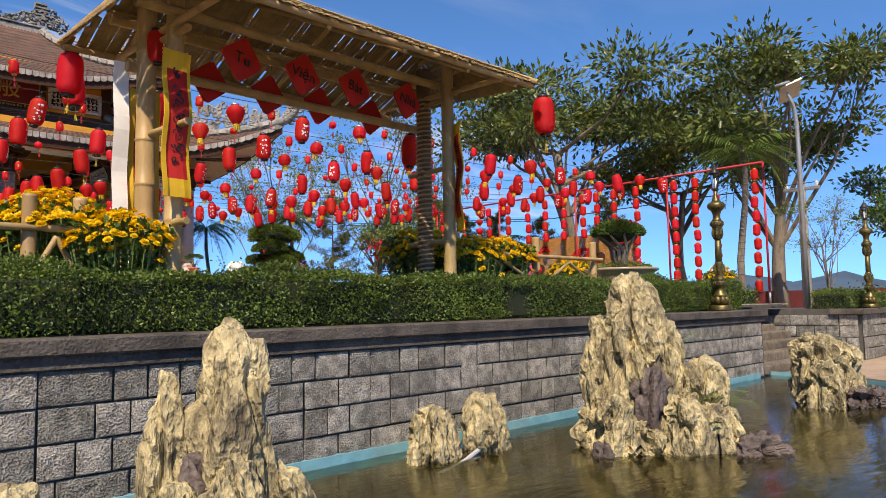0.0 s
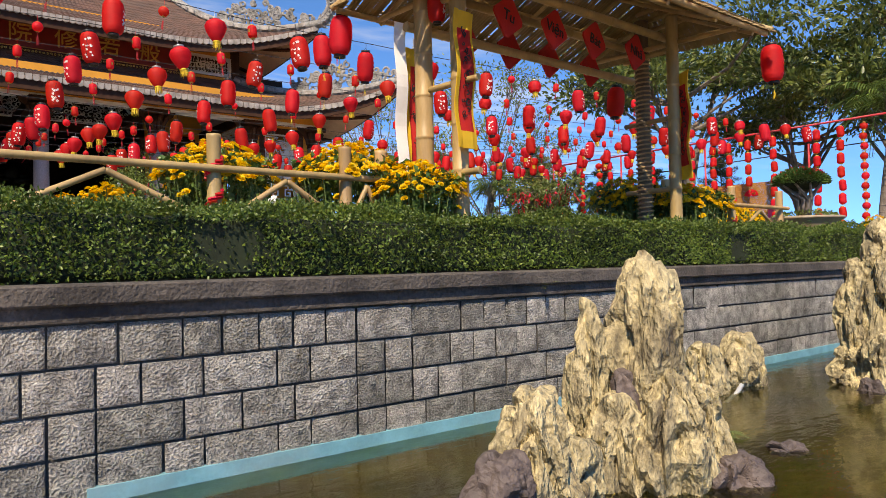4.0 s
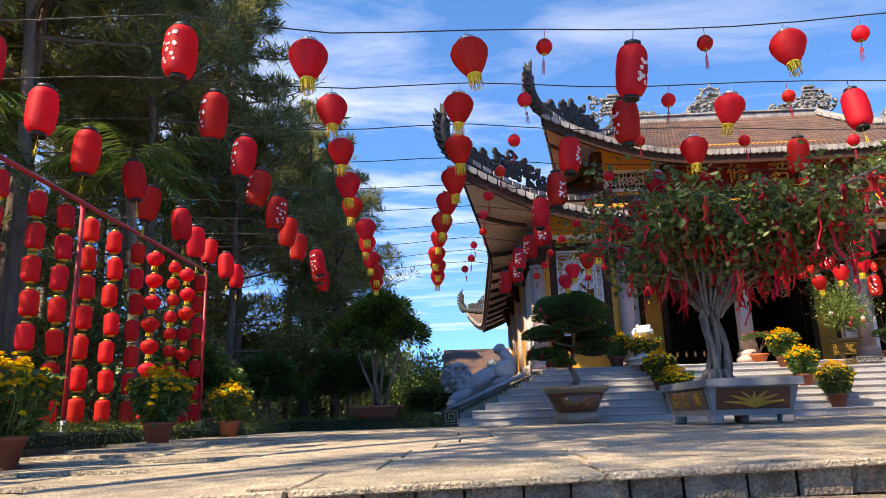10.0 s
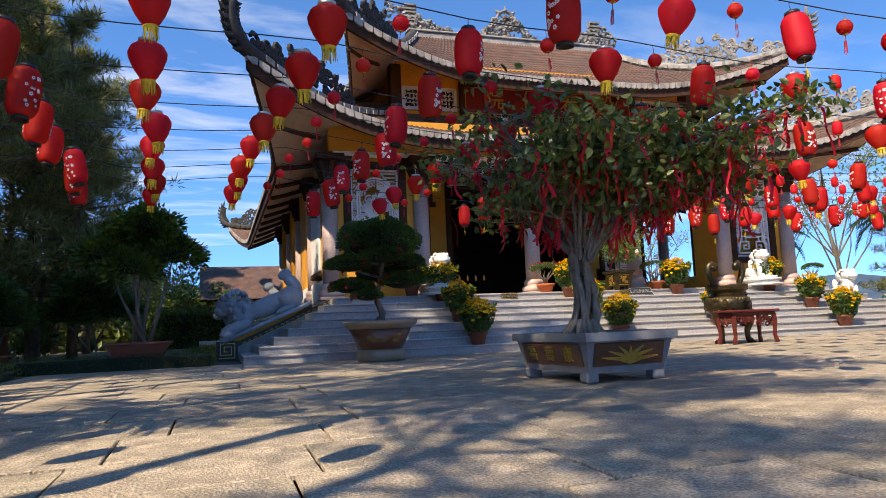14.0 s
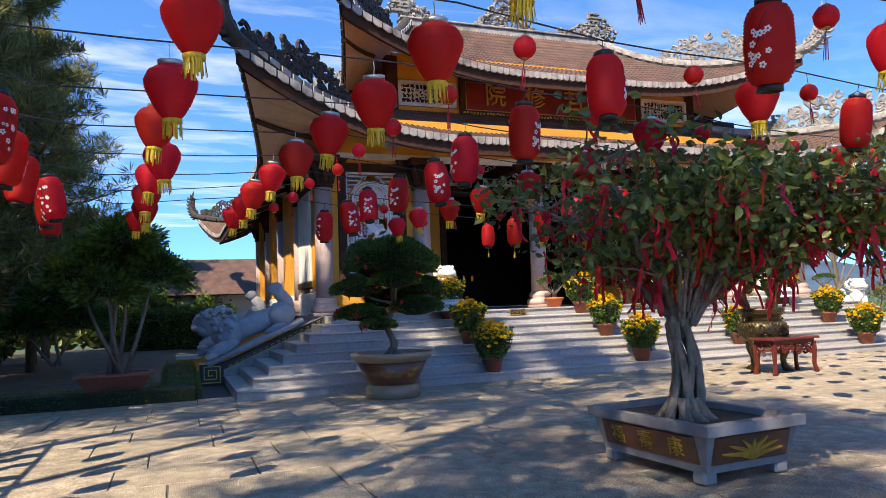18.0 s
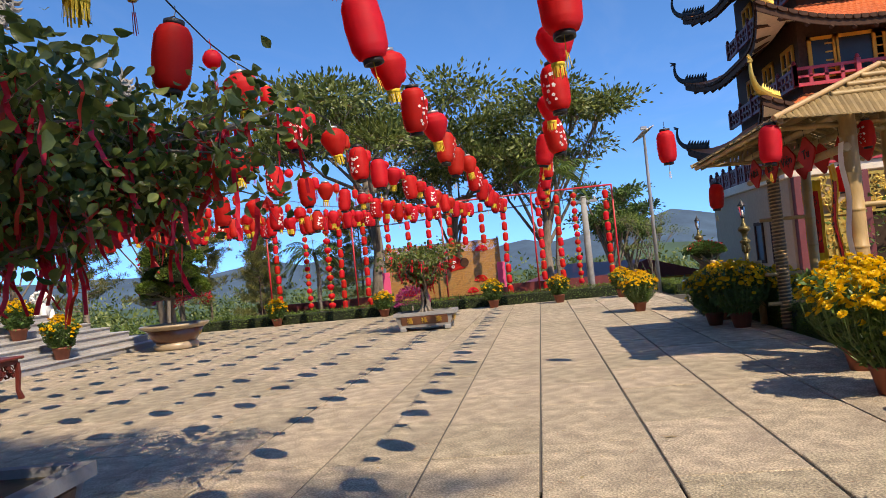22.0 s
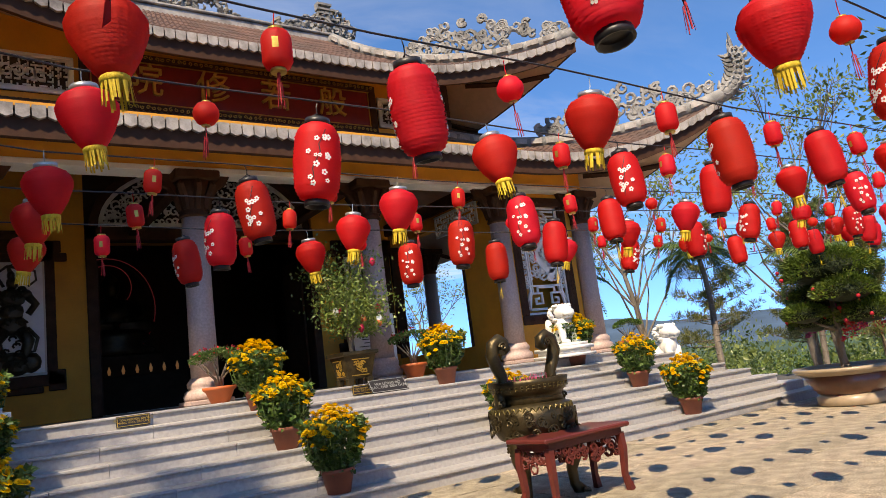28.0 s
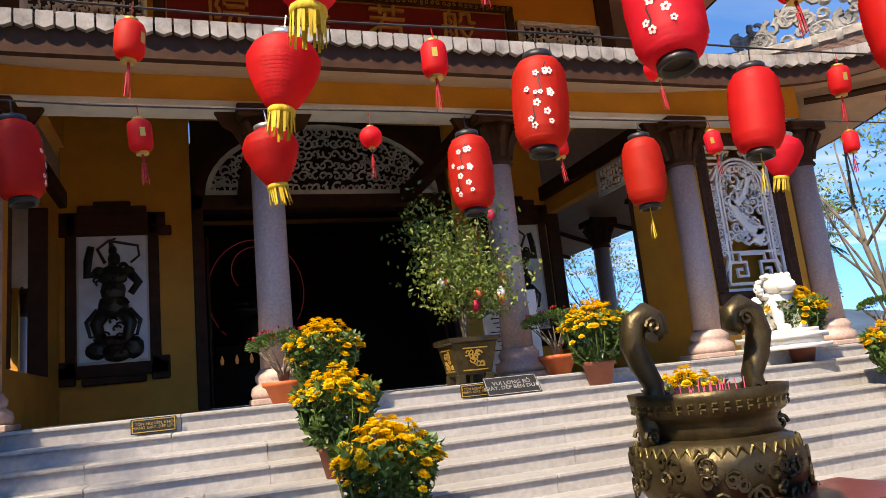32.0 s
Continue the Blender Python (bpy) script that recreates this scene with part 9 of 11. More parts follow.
# ---- pots and signs on the porch ----
def shrub_pot(x, y, z, s, seed, label, mat=M_ORANGEPOT, flowers=True):
    B = thing("potted_shrub", label, "potted shrub", (x, y, z), group="shrubs on the porch")
    lathe_mesh("pot", [(0.13 * s, 0), (0.2 * s, 0.17 * s), (0.23 * s, 0.18 * s), (0.24 * s, 0.23 * s), (0.21 * s, 0.23 * s), (0.19 * s, 0.19 * s)], mat, B, 24)
    bm = bm_new()
    rs = random.Random(seed)
    for k in range(9):
        a = k * 0.7
        limb(bm, [(0.02 * math.cos(a), 0.02 * math.sin(a), 0.18 * s), (0.06 * s * math.cos(a), 0.06 * s * math.sin(a), 0.34 * s), (0.26 * s * math.cos(a), 0.26 * s * math.sin(a), 0.56 * s)], 0.022 * s, 0.006)
    part("stalkwork", bm, M_BARK, B)
    tagged(clump("foliage", (0, 0, 0.62 * s), (0.36 * s, 0.36 * s, 0.14 * s), 1500, M_BONSAI, B, 0.04, seed, -0.2), kind="stuff")
    if flowers:
        tagged(clump("blossom_cover", (0, 0, 0.66 * s), (0.35 * s, 0.35 * s, 0.14 * s), 60, M_REDFLOWER, B, 0.035, seed + 1, 0.0, 0.9, 0.95), kind="stuff")


shrub_pot(1.9, 22.75, PF, 1.0, 41, "flat-topped flowering shrub in an orange plastic pot")
shrub_pot(5.35, 23.0, PF, 1.05, 42, "dark-leaved red-flowering shrub in an orange pot")
shrub_pot(10.2, 22.4, PF, 0.8, 43, "small shrub in an orange pot beside a column", flowers=False)
KUM = thing("kumquat_tree", "small leafy ornamental tree hung with ornaments in a dark square pot", "potted tree", (4.0, 22.65, PF))
bm = bm_new()
def kring(s, z):
    return [bm.verts.new((x * s, y * s, z)) for x, y in ((-1, -1), (1, -1), (1, 1), (-1, 1))]
rg = [kring(0.2, 0.1), kring(0.27, 0.45), kring(0.31, 0.47), kring(0.31, 0.52), kring(0.25, 0.52), kring(0.24, 0.47)]
for a, b in zip(rg, rg[1:]):
    for k in range(4):
        bm.faces.new((a[k], a[(k + 1) % 4], b[(k + 1) % 4], b[k]))
bm.faces.new(rg[-1])
part("square_pot", bm, M_BRONZE, KUM)
for sx in (-1, 1):
    for sy in (-1, 1):
        bm = bm_new()
        box(bm, sx * 0.17 - 0.05, sy * 0.17 - 0.05, 0, sx * 0.17 + 0.05, sy * 0.17 + 0.05, 0.11, 0.01)
        part("foot", bm, M_BRONZE, KUM)
for a in range(4):
    bm = bm_new()
    m = Matrix.Rotation(a * math.pi / 2, 4, "Z") @ Matrix.Translation((0, -0.238, 0.28)) @ Matrix.Rotation(radians(11), 4, "X")
    for q in range(12):
        strap(bm, scroll(rr.uniform(-0.1, 0.1), rr.uniform(-0.09, 0.09), 0.04, 0.9, rr.uniform(0, 6), 1, n=7), 0.014, -0.02, -0.008)
    for z_ in (-0.13, 0.12):
        strap(bm, [(-0.15, z_), (0.15, z_)], 0.012, -0.018, -0.006)
    bm.transform(m)
    part("gilt_panel", bm, M_GOLD, KUM)
bm = bm_new()
tips = []
for k in range(16):
    a = k * 0.8
    e = Vector((rr.uniform(0.25, 0.62) * math.cos(a), rr.uniform(0.25, 0.62) * math.sin(a), rr.uniform(1.0, 2.0)))
    limb(bm, [Vector((0, 0, 0.45)), Vector((0.06 * math.cos(a), 0.06 * math.sin(a), 0.85)), e], 0.022, 0.004, 5)
    tips += [e, (e + Vector((0.06 * math.cos(a), 0.06 * math.sin(a), 0.85))) / 2]
part("branchwork", bm, M_BARK, KUM)
ns = np.random.RandomState(4)
pk = np.array([tips[i % len(tips)] for i in range(6000)]) + ns.normal(size=(6000, 3)) * np.array([0.17, 0.17, 0.2])
pk = pk[(pk[:, 2] > 0.75)]
tagged(leaf_cloud("foliage", pk, M_YOUNG, KUM, 0.06, 0.55, 0.2, 3), kind="stuff")
for k in range(14):
    t = rr.choice(tips)
    bm = bm_new()
    q = t + Vector((t.x * 0.35, t.y * 0.35 - 0.12, rr.uniform(-0.12, 0.05)))
    lathe(bm, [(0.006, 0.07), (0.045, 0.03), (0.048, -0.02), (0.015, -0.07)], 10, q)
    part("ornament", bm, (M_WHITE, M_REDFLOWER, M_ORANGEPOT)[k % 3], KUM)


def plaque(x, y, z, w, h, lines, mat, ink, lean, turn, label):
    S = thing("sign_plaque", label, "sign", (x, y, z), turn)
    bm = bm_new()
    box(bm, -w / 2, -0.012, 0, w / 2, 0.0, h, 0.004)
    o = part("plate", bm, mat, S)
    o.matrix_local = pose(0, 0, 0, -lean, 0, 0)
    text(lines, h * 0.27, ink, S, pose(0, 0, 0, -lean, 0, 0) @ Matrix.Translation((0, -0.015, h * 0.5)) @ pose(0, 0, 0, 90, 0, 0), 0.002, "lettering", spacing=0.9)
    bm = bm_new()
    for a in ((-w / 2 + 0.01, 0.01, w / 2 - 0.01, 0.018), (-w / 2 + 0.01, h - 0.018, w / 2 - 0.01, h - 0.01), (-w / 2 + 0.01, 0.01, -w / 2 + 0.018, h - 0.01), (w / 2 - 0.018, 0.01, w / 2 - 0.01, h - 0.01)):
        box(bm, a[0], -0.015, a[1], a[2], -0.011, a[3])
    o = part("border", bm, ink, S)
    o.matrix_local = pose(0, 0, 0, -lean, 0, 0)


plaque(0.62, ST(7)[0] - 0.20, PF - 0.145, 0.4, 0.14, "VUI TÔN NGHIÊM, KHÔNG\nMANG GIÀY, DÉP LÊN", M_BLACK, M_GOLD, 4, 0, "small black notice with gold lettering on the top riser")
plaque(3.9, ST(7)[0] - 0.20, PF - 0.145, 0.4, 0.14, "VUI TÔN NGHIÊM, KHÔNG\nMANG GIÀY, DÉP LÊN", M_BLACK, M_GOLD, 4, 0, "small black notice with gold lettering on the top riser")
plaque(4.25, ST(6)[0] - 0.06, ST(6)[1], 0.62, 0.26, "VUI LÒNG BỎ\nGIÀY, DÉP BÊN DƯỚI", M_BLACK, M_GREYINK, 40, -4, "black stone notice with white lettering leaning on the steps")
NB = thing("notice_board", "white notice board with rows of small text on the porch", "notice board", (5.3, 24.2, PF), -6)
bm = bm_new()
box(bm, -0.42, -0.015, 0.1, 0.42, 0.015, 1.25, 0.006)
part("board", bm, M_WHITE, NB)
bm = bm_new()
for k in range(15):
    w = 0.34 * (0.6 + 0.4 * ((k * 37) % 10) / 10)
    box(bm, -w, -0.02, 1.12 - k * 0.065, w, -0.0155, 1.135 - k * 0.065)
tagged(part("text_bars", bm, M_BLACKINK, NB), kind="stuff")
bm = bm_new()
for x in (-0.38, 0.38):
    box(bm, x - 0.02, 0.02, 0, x + 0.02, 0.05, 1.2)
part("stand", bm, M_BROWN, NB)
# loudspeaker under the eave
LS = thing("loudspeaker", "grey horn loudspeaker under the eave", "loudspeaker", (-2.0, 23.1, 6.45), -10)
lathe_mesh("horn", [(0.05, 0.0), (0.07, 0.06), (0.13, 0.16), (0.2, 0.22), (0.21, 0.24), (0.17, 0.22), (0.04, 0.08)], M_PIPE, LS, 24).matrix_local = pose(0, 0, 0, 90, 0, 0)
bm = bm_new()
tube(bm, [(0, 0, 0), (0, 0.2, 0.02)], 0.02, 6)
part("bracket", bm, M_BROWN, LS)

# ---- red oblong pots and garden trees by the temple's side ----
def garden_tree(x, y, z, pads, seed, label, mat=M_BONSAI, pot=True, h0=0.3):
    B = thing("garden_tree", label, "tree", (x, y, z))
    if pot:
        bm = bm_new()
        rg = [[bm.verts.new((sx * a, sy * b, zz)) for sx, sy in ((-1, -1), (1, -1), (1, 1), (-1, 1))] for a, b, zz in ((0.42, 0.26, 0.03), (0.55, 0.36, 0.26), (0.6, 0.4, 0.27), (0.6, 0.4, 0.31), (0.52, 0.33, 0.31), (0.5, 0.32, 0.28))]
        for a, b in zip(rg, rg[1:]):
            for k in range(4):
                bm.faces.new((a[k], a[(k + 1) % 4], b[(k + 1) % 4], b[k]))
        bm.faces.new(rg[-1])
        bm.faces.new(rg[0][::-1])
        part("oblong_pot", bm, M_TERRA, B)
        bm = bm_new()
        box(bm, -0.38, -0.2, ZP - z - 0.01, 0.38, 0.2, 0.04)
        part("pot_foot", bm, M_TERRA, B)
    rs = random.Random(seed)
    for k, (c, r) in enumerate(pads):
        bm = bm_new()
        b0 = Vector((rs.uniform(-0.2, 0.2), rs.uniform(-0.12, 0.12), h0 - 0.05))
        limb(bm, [b0, Vector((c[0] * 0.5 + rs.uniform(-0.1, 0.1), c[1] * 0.5, c[2] * 0.55)), Vector(c)], 0.05, 0.015)
        part("stem", bm, M_BARK, B)
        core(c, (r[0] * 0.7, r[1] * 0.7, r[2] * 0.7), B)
        ns = np.random.RandomState(seed + k)
        p, d = on_ellipsoid(int(5200 * r[0] * r[2] * 3), c, r, ns, -0.6, 0.45)
        p += np.sin(p[:, [1, 2, 0]] * 9 + k) * 0.06 + ns.normal(size=p.shape) * 0.045
        tagged(leaf_cloud("foliage", p, mat, B, 0.1, 0.42, 0.25, seed + k, out=d * 0.6), kind="stuff")


garden_tree(-7.6, 20.95, ZP + 0.2, [((0.15, 0, 2.55), (0.6, 0.55, 0.34)), ((-0.6, 0, 1.98), (0.52, 0.48, 0.3)), ((0.62, 0, 1.98), (0.56, 0.48, 0.32)), ((-0.1, -0.32, 1.72), (0.55, 0.42, 0.26)), ((0.1, 0.3, 2.2), (0.66, 0.5, 0.34)), ((-0.25, 0.15, 2.3), (0.5, 0.45, 0.3))], 51, "rounded garden tree in an oblong red pot", M_HEDGE)
garden_tree(-11.2, 24.5, ZP, [((0, 0, 1.7), (0.7, 0.6, 0.4)), ((-0.6, 0, 1.2), (0.5, 0.5, 0.3)), ((0.5, 0.1, 1.1), (0.55, 0.5, 0.3))], 52, "low clipped garden tree in an oblong red pot")
garden_tree(-10.6, 17.5, ZP, [((0, 0, 1.3), (0.6, 0.5, 0.35)), ((0.4, 0.1, 0.9), (0.5, 0.4, 0.28))], 53, "clipped garden shrub in an oblong red pot")
garden_tree(-9.6, 28.5, ZP, [((0, 0, 2.0), (0.9, 0.8, 0.5)), ((0.6, 0.1, 1.4), (0.8, 0.7, 0.45)), ((-0.7, 0, 1.3), (0.8, 0.7, 0.4))], 54, "dense dark garden tree beside the temple", M_BONSAI, False)
garden_tree(-13.5, 30.5, ZP, [((0, 0, 2.6), (1.2, 1.0, 0.8)), ((1.0, 0.1, 1.6), (1.0, 0.9, 0.7)), ((-1.0, 0, 1.5), (1.0, 0.9, 0.6))], 55, "bright green shrub tree beyond the hedge", M_YOUNG, False)


# ---- far little house behind the temple's side ----
H = thing("side_house", "low house with a brown tiled roof behind the temple", "house", (-3.1, 47.2, ZP))
bm = bm_new()
box(bm, -3.5, 0, 0, 3.5, 5, 2.4)
part("wall", bm, M_CREAM, H)
bm = bm_new()
vs = [bm.verts.new(p) for p in ((-4, -0.7, 2.45), (4, -0.7, 2.45), (4, 2.5, 4.5), (-4, 2.5, 4.5), (4, 5.7, 2.45), (-4, 5.7, 2.45))]
bm.faces.new((vs[0], vs[1], vs[2], vs[3]))
bm.faces.new((vs[3], vs[2], vs[4], vs[5]))
bm.faces.new((vs[0], vs[3], vs[5]))
bm.faces.new((vs[1], vs[4], vs[2]))
part("roof", bm, M_TILE, H)


# ---- trees ----
def pine(seed, height, lean=0.0, first=0.42):
    rs = random.Random(seed)
    T = thing("pine_tree", "tall dark pine with a bare lower trunk", "tree", group="pine grove")
    bm = bm_new()
    top = Vector((lean * height, lean * 0.5 * height, height))
    pts = [Vector((top.x * t * t + 0.12 * math.sin(t * 5 + seed), top.y * t * t + 0.1 * math.cos(t * 4 + seed), height * t)) for t in [k / 9 for k in range(10)]]
    limb(bm, [pts[0] - Vector((0, 0, 0.1))] + pts[1:], 0.15, 0.035, 10)
    part("trunk", bm, M_PINEBARK, T)
    tufts = []
    bm = bm_new()
    for k in range(38):
        t = first + (1 - first) * (k + rs.random()) / 38
        i = min(8, int(t * 9))
        b = pts[i] + (pts[i + 1] - pts[i]) * (t * 9 - i)
        a = rs.uniform(0, 6.28)
        L = (1 - t) ** 0.6 * height * 0.26 * rs.uniform(0.7, 1.15) + 0.5
        e = b + Vector((math.cos(a) * L, math.sin(a) * L, L * rs.uniform(0.05, 0.4)))
        m_ = (b + e) / 2 + Vector((0, 0, -0.06 * L))
        limb(bm, [b, m_, e], 0.045, 0.012, 5)
        for q in range(22):
            f = 0.25 + 0.8 * rs.random()
            c = b + (e - b) * f + Vector((rs.uniform(-0.4, 0.4), rs.uniform(-0.4, 0.4), rs.uniform(-0.1, 0.35))) * (0.4 + L * 0.18)
            tufts.append(c)
    part("branchwork", bm, M_PINEBARK, T)
    ns = np.random.RandomState(seed)
    tt = np.array([list(c) for c in tufts])
    n = 19 if first < 0.5 else 11
    pts_ = np.repeat(tt, n, 0) + ns.normal(size=(len(tt) * n, 3)) * 0.045
    out = np.repeat(ns.normal(size=(len(tt), 3)) * 0.5 + np.array([0, 0, 0.5]), n, 0)
    tagged(leaf_cloud("needle_mass", pts_, M_PINE, T, 0.34, 0.1, 0.15, seed, out=out, spread=0.75), kind="stuff")
    return T


PINES = [pine(61, 15.5, 0.02, 0.46), pine(62, 18.0, -0.015, 0.48), pine(63, 13.5, 0.03, 0.36), pine(64, 18.5, 0.01, 0.54), pine(65, 12.0, 0.01, 0.12), pine(66, 10.0, -0.02, 0.1)]
rs = random.Random(77)
PINE_AT = [(-11.5, 6.0, 3), (-12.2, 3.9, 3), (-11.9, 8.4, 3), (-12.8, 10.8, 3), (-12.3, 13.4, 1), (-13.6, 16.6, 0), (-15.4, 15.4, 1), (-14.8, 18.2, 0), (-17.2, 14.2, 2), (-17.8, 18.4, 1), (-17.4, 22.2, 0), (-20.6, 16.4, 0), (-21.4, 21.0, 2), (-20.8, 26.4, 1), (-13.4, 21.6, 0), (-15.2, 25.0, 1), (-18.2, 29.4, 0), (-11.6, 31.0, 4), (-13.2, 34.2, 2), (-11.4, 38.4, 4), (-14.6, 29.0, 2), (-13.4, 42.6, 0), (-16.2, 34.6, 2), (-24.6, 24.0, 1), (-12.9, 26.6, 2), (-22.6, 32.0, 1), (-10.4, 30.6, 4), (-12.6, 25.2, 4), (-11.0, 34.6, 5), (-11.6, 36.8, 4), (-14.8, 22.6, 4), (-14.4, 29.2, 5), (-17.0, 26.0, 4), (-16.4, 19.4, 5), (-18.5, 8.5, 4), (-19.5, 5.0, 4), (-20.8, 11.4, 4), (-18.8, 1.8, 5), (-23.0, 8.0, 1), (-24.5, 3.5, 2), (-17.2, 11.2, 5)]
for k, (x, y, q) in enumerate(PINE_AT):
    o = put(PINES[q], Matrix())
    turn, grown = rs.uniform(0, 360), rs.uniform(0.85, 1.1)
    if k == 2:
        grown *= 1.14
    o.matrix_basis = pose(x, y, ZP - 0.05 if y > 5 else ZG, 0, 0, turn) @ Matrix.Scale(grown, 4)


def broad_tree(seed, height, spread, leaves, label, mat=M_LEAF, leaf=0.2, group="", sparse=False, first=0.42):
    rs = random.Random(seed)
    T = thing("broadleaf_tree", label, "tree", group=group)
    bm = bm_new()
    pts = [Vector((0.15 * math.sin(k), 0.12 * math.cos(k * 1.3), height * 0.62 * k / 5)) for k in range(6)]
    limb(bm, pts, 0.24 if not sparse else 0.13, 0.1 if not sparse else 0.05, 10)
    part("trunk", bm, M_BARK, T)
    cl = []
    bm = bm_new()
    for k in range(15):
        a = k * 2.4 + rs.uniform(-0.4, 0.4)
        b = pts[2 + k % 4]
        r = spread * rs.uniform(0.45, 1.0)
        e = Vector((math.cos(a) * r, math.sin(a) * r, height * rs.uniform(0.64, 0.96) - 0.05 * r))
        m_ = (b + e) / 2 + Vector((rs.uniform(-0.3, 0.3), rs.uniform(-0.3, 0.3), -0.1))
        limb(bm, [b, m_, e], 0.085 if not sparse else 0.04, 0.02 if not sparse else 0.008, 6)
        for q in range(7):
            f = e + Vector((rs.uniform(-1, 1), rs.uniform(-1, 1), rs.uniform(-0.3, 0.5))) * spread * 0.3
            limb(bm, [m_ + (e - m_) * rs.uniform(0.3, 1), (e + f) / 2 + Vector((0, 0, 0.1)), f], 0.022 if not sparse else 0.012, 0.004, 4)
            cl.append((f, spread * rs.uniform(0.09, 0.17)))
    part("branchwork", bm, M_BARK, T)
    ns = np.random.RandomState(seed)
    n = leaves // len(cl)
    P_ = np.concatenate([np.array(f) + ns.normal(size=(n, 3)) * np.array([r, r, r * 0.34]) for f, r in cl])
    tagged(leaf_cloud("foliage", P_, mat, T, leaf, 0.45, 0.25, seed), kind="stuff")
    return T


BT = [broad_tree(81, 8.6, 3.6, 15000, "tall spreading broadleaf tree with glossy leaves beyond the court", group="trees at the open edge"), broad_tree(82, 8.0, 3.1, 12500, "tall spreading broadleaf tree with glossy leaves beyond the court", group="trees at the open edge")]
for x, y, q, s, t in ((21.6, 15.8, 0, 1.14, 0), (24.0, 9.0, 1, 1.04, 90), (25.0, 13.0, 1, 0.92, 200)):
    o = put(BT[q], Matrix())
    o.matrix_basis = pose(x, y, 0.9, 0, 0, t) @ Matrix.Scale(s, 4)
SP = broad_tree(85, 8.5, 2.6, 2600, "thin half-bare tree with pale twigs beside the temple", M_YOUNG, 0.13, "thin trees", True)
for x, y, s, t in ((16.5, 27.5, 1.0, 0), (19.0, 33.0, 0.9, 100), (22.5, 24.5, 0.8, 200), (14.0, 36.0, 0.75, 50), (18.3, 5.9, 0.38, 10), (18.8, 23.2, 1.05, 150)):
    o = put(SP, Matrix())
    o.matrix_basis = pose(x, y, 0.6, 0, 0, t) @ Matrix.Scale(s, 4)


def palm(seed, height, label, fronds=18, L=1.7, thick=0.09):
    rs = random.Random(seed)
    T = thing("palm_tree", label, "palm", group="palms round the court")
    bm = bm_new()
    pts = [Vector((0.25 * (k / 6) ** 2, 0.1 * math.sin(k), height * k / 6)) for k in range(7)]
    limb(bm, pts, thick * 1.2, thick * 0.8, 9)
    for k in range(26):
        t = (k + 0.5) / 26
        i = min(5, int(t * 6))
        c = pts[i] + (pts[i + 1] - pts[i]) * (t * 6 - i)
        tube(bm, [c + Vector((0, 0, -0.015)), c + Vector((0, 0, 0.015))], [thick * (1.24 - 0.36 * t)] * 2, 9)
    part("trunk", bm, M_BARK, T)
    top = pts[-1]
    for k in range(fronds):
        a = k * 2.4
        rise = 0.95 - 1.3 * (k / fronds)
        d = Vector((math.cos(a), math.sin(a), 0))
        s = Vector((-d.y, d.x, 0))
        verts, faces = [], []
        l = L * rs.uniform(0.85, 1.1)
        spine = []
        for q in range(25):
            t = q / 24
            spine.append(top + d * l * (t * (1 - 0.25 * t * (1 - rise))) + Vector((0, 0, l * (rise * t - 0.72 * t * t))))
        for q in range(2, 25):
            p = spine[q]
            w = l * 0.3 * math.sin(math.pi * min(1, 0.12 + 0.86 * q / 24)) + 0.02
            for sg in (-1, 1):
                i = len(verts)
                e = s * sg * w * 0.8 + d * w * 0.55 + Vector((0, 0, -w * rs.uniform(0.3, 0.75)))
                b = d * 0.014 * L
                verts += [p - b, p + e * 0.55 - b * 0.6 + Vector((0, 0, 0.02)), p + e, p + e * 0.55 + b + Vector((0, 0, 0.02)), p + b]
                faces.append((i, i + 1, i + 2, i + 3, i + 4))
        for q in range(24):
            i = len(verts)
            verts += [spine[q] + s * 0.012, spine[q] - s * 0.012, spine[q + 1] - s * 0.008, spine[q + 1] + s * 0.008]
            faces.append((i, i + 1, i + 2, i + 3))
        raw("frond", verts, faces, M_PALM, T)
    return T


PALM = [palm(91, 4.6, "slender palm with arching fronds"), palm(92, 3.4, "slender palm with arching fronds")]
for x, y, z, q, s, t in ((20.3, 8.7, 0.9, 0, 1.05, 0), (-11.2, 9.3, ZP, 0, 1.15, 40), (-12.6, 13.0, ZP, 0, 1.02, 120), (-11.5, 17.0, ZP, 0, 1.1, 220), (14.4, 23.2, 0.9, 0, 0.85, 90), (12.7, 26.4, 0.9, 0, 0.8, 200), (17.8, 22.5, 0.8, 0, 0.8, 300), (-11.5, 31, ZP, 1, 0.8, 10), (19.6, 17.5, 0.6, 1, 0.9, 60)):
    o = put(PALM[q], Matrix())
    o.matrix_basis = pose(x, y, z, 0, 0, t) @ Matrix.Scale(s, 4)
for x, y, s in ((22.0, 17.2, 0.34), (21.0, 20.2, 0.36), (24.0, 21.5, 0.4), (19.5, 23.5, 0.42), (25.5, 27.0, 0.5), (28.0, 18.0, 0.45), (20.2, 22.0, 0.4), (18.6, 19.4, 0.3), (22.8, 24.6, 0.48), (18.2, 26.0, 0.46)):
    o = put(PINES[2], Matrix())
    o.matrix_basis = pose(x, y, 0.0, 0, 0, x * 40) @ Matrix.Scale(s, 4)

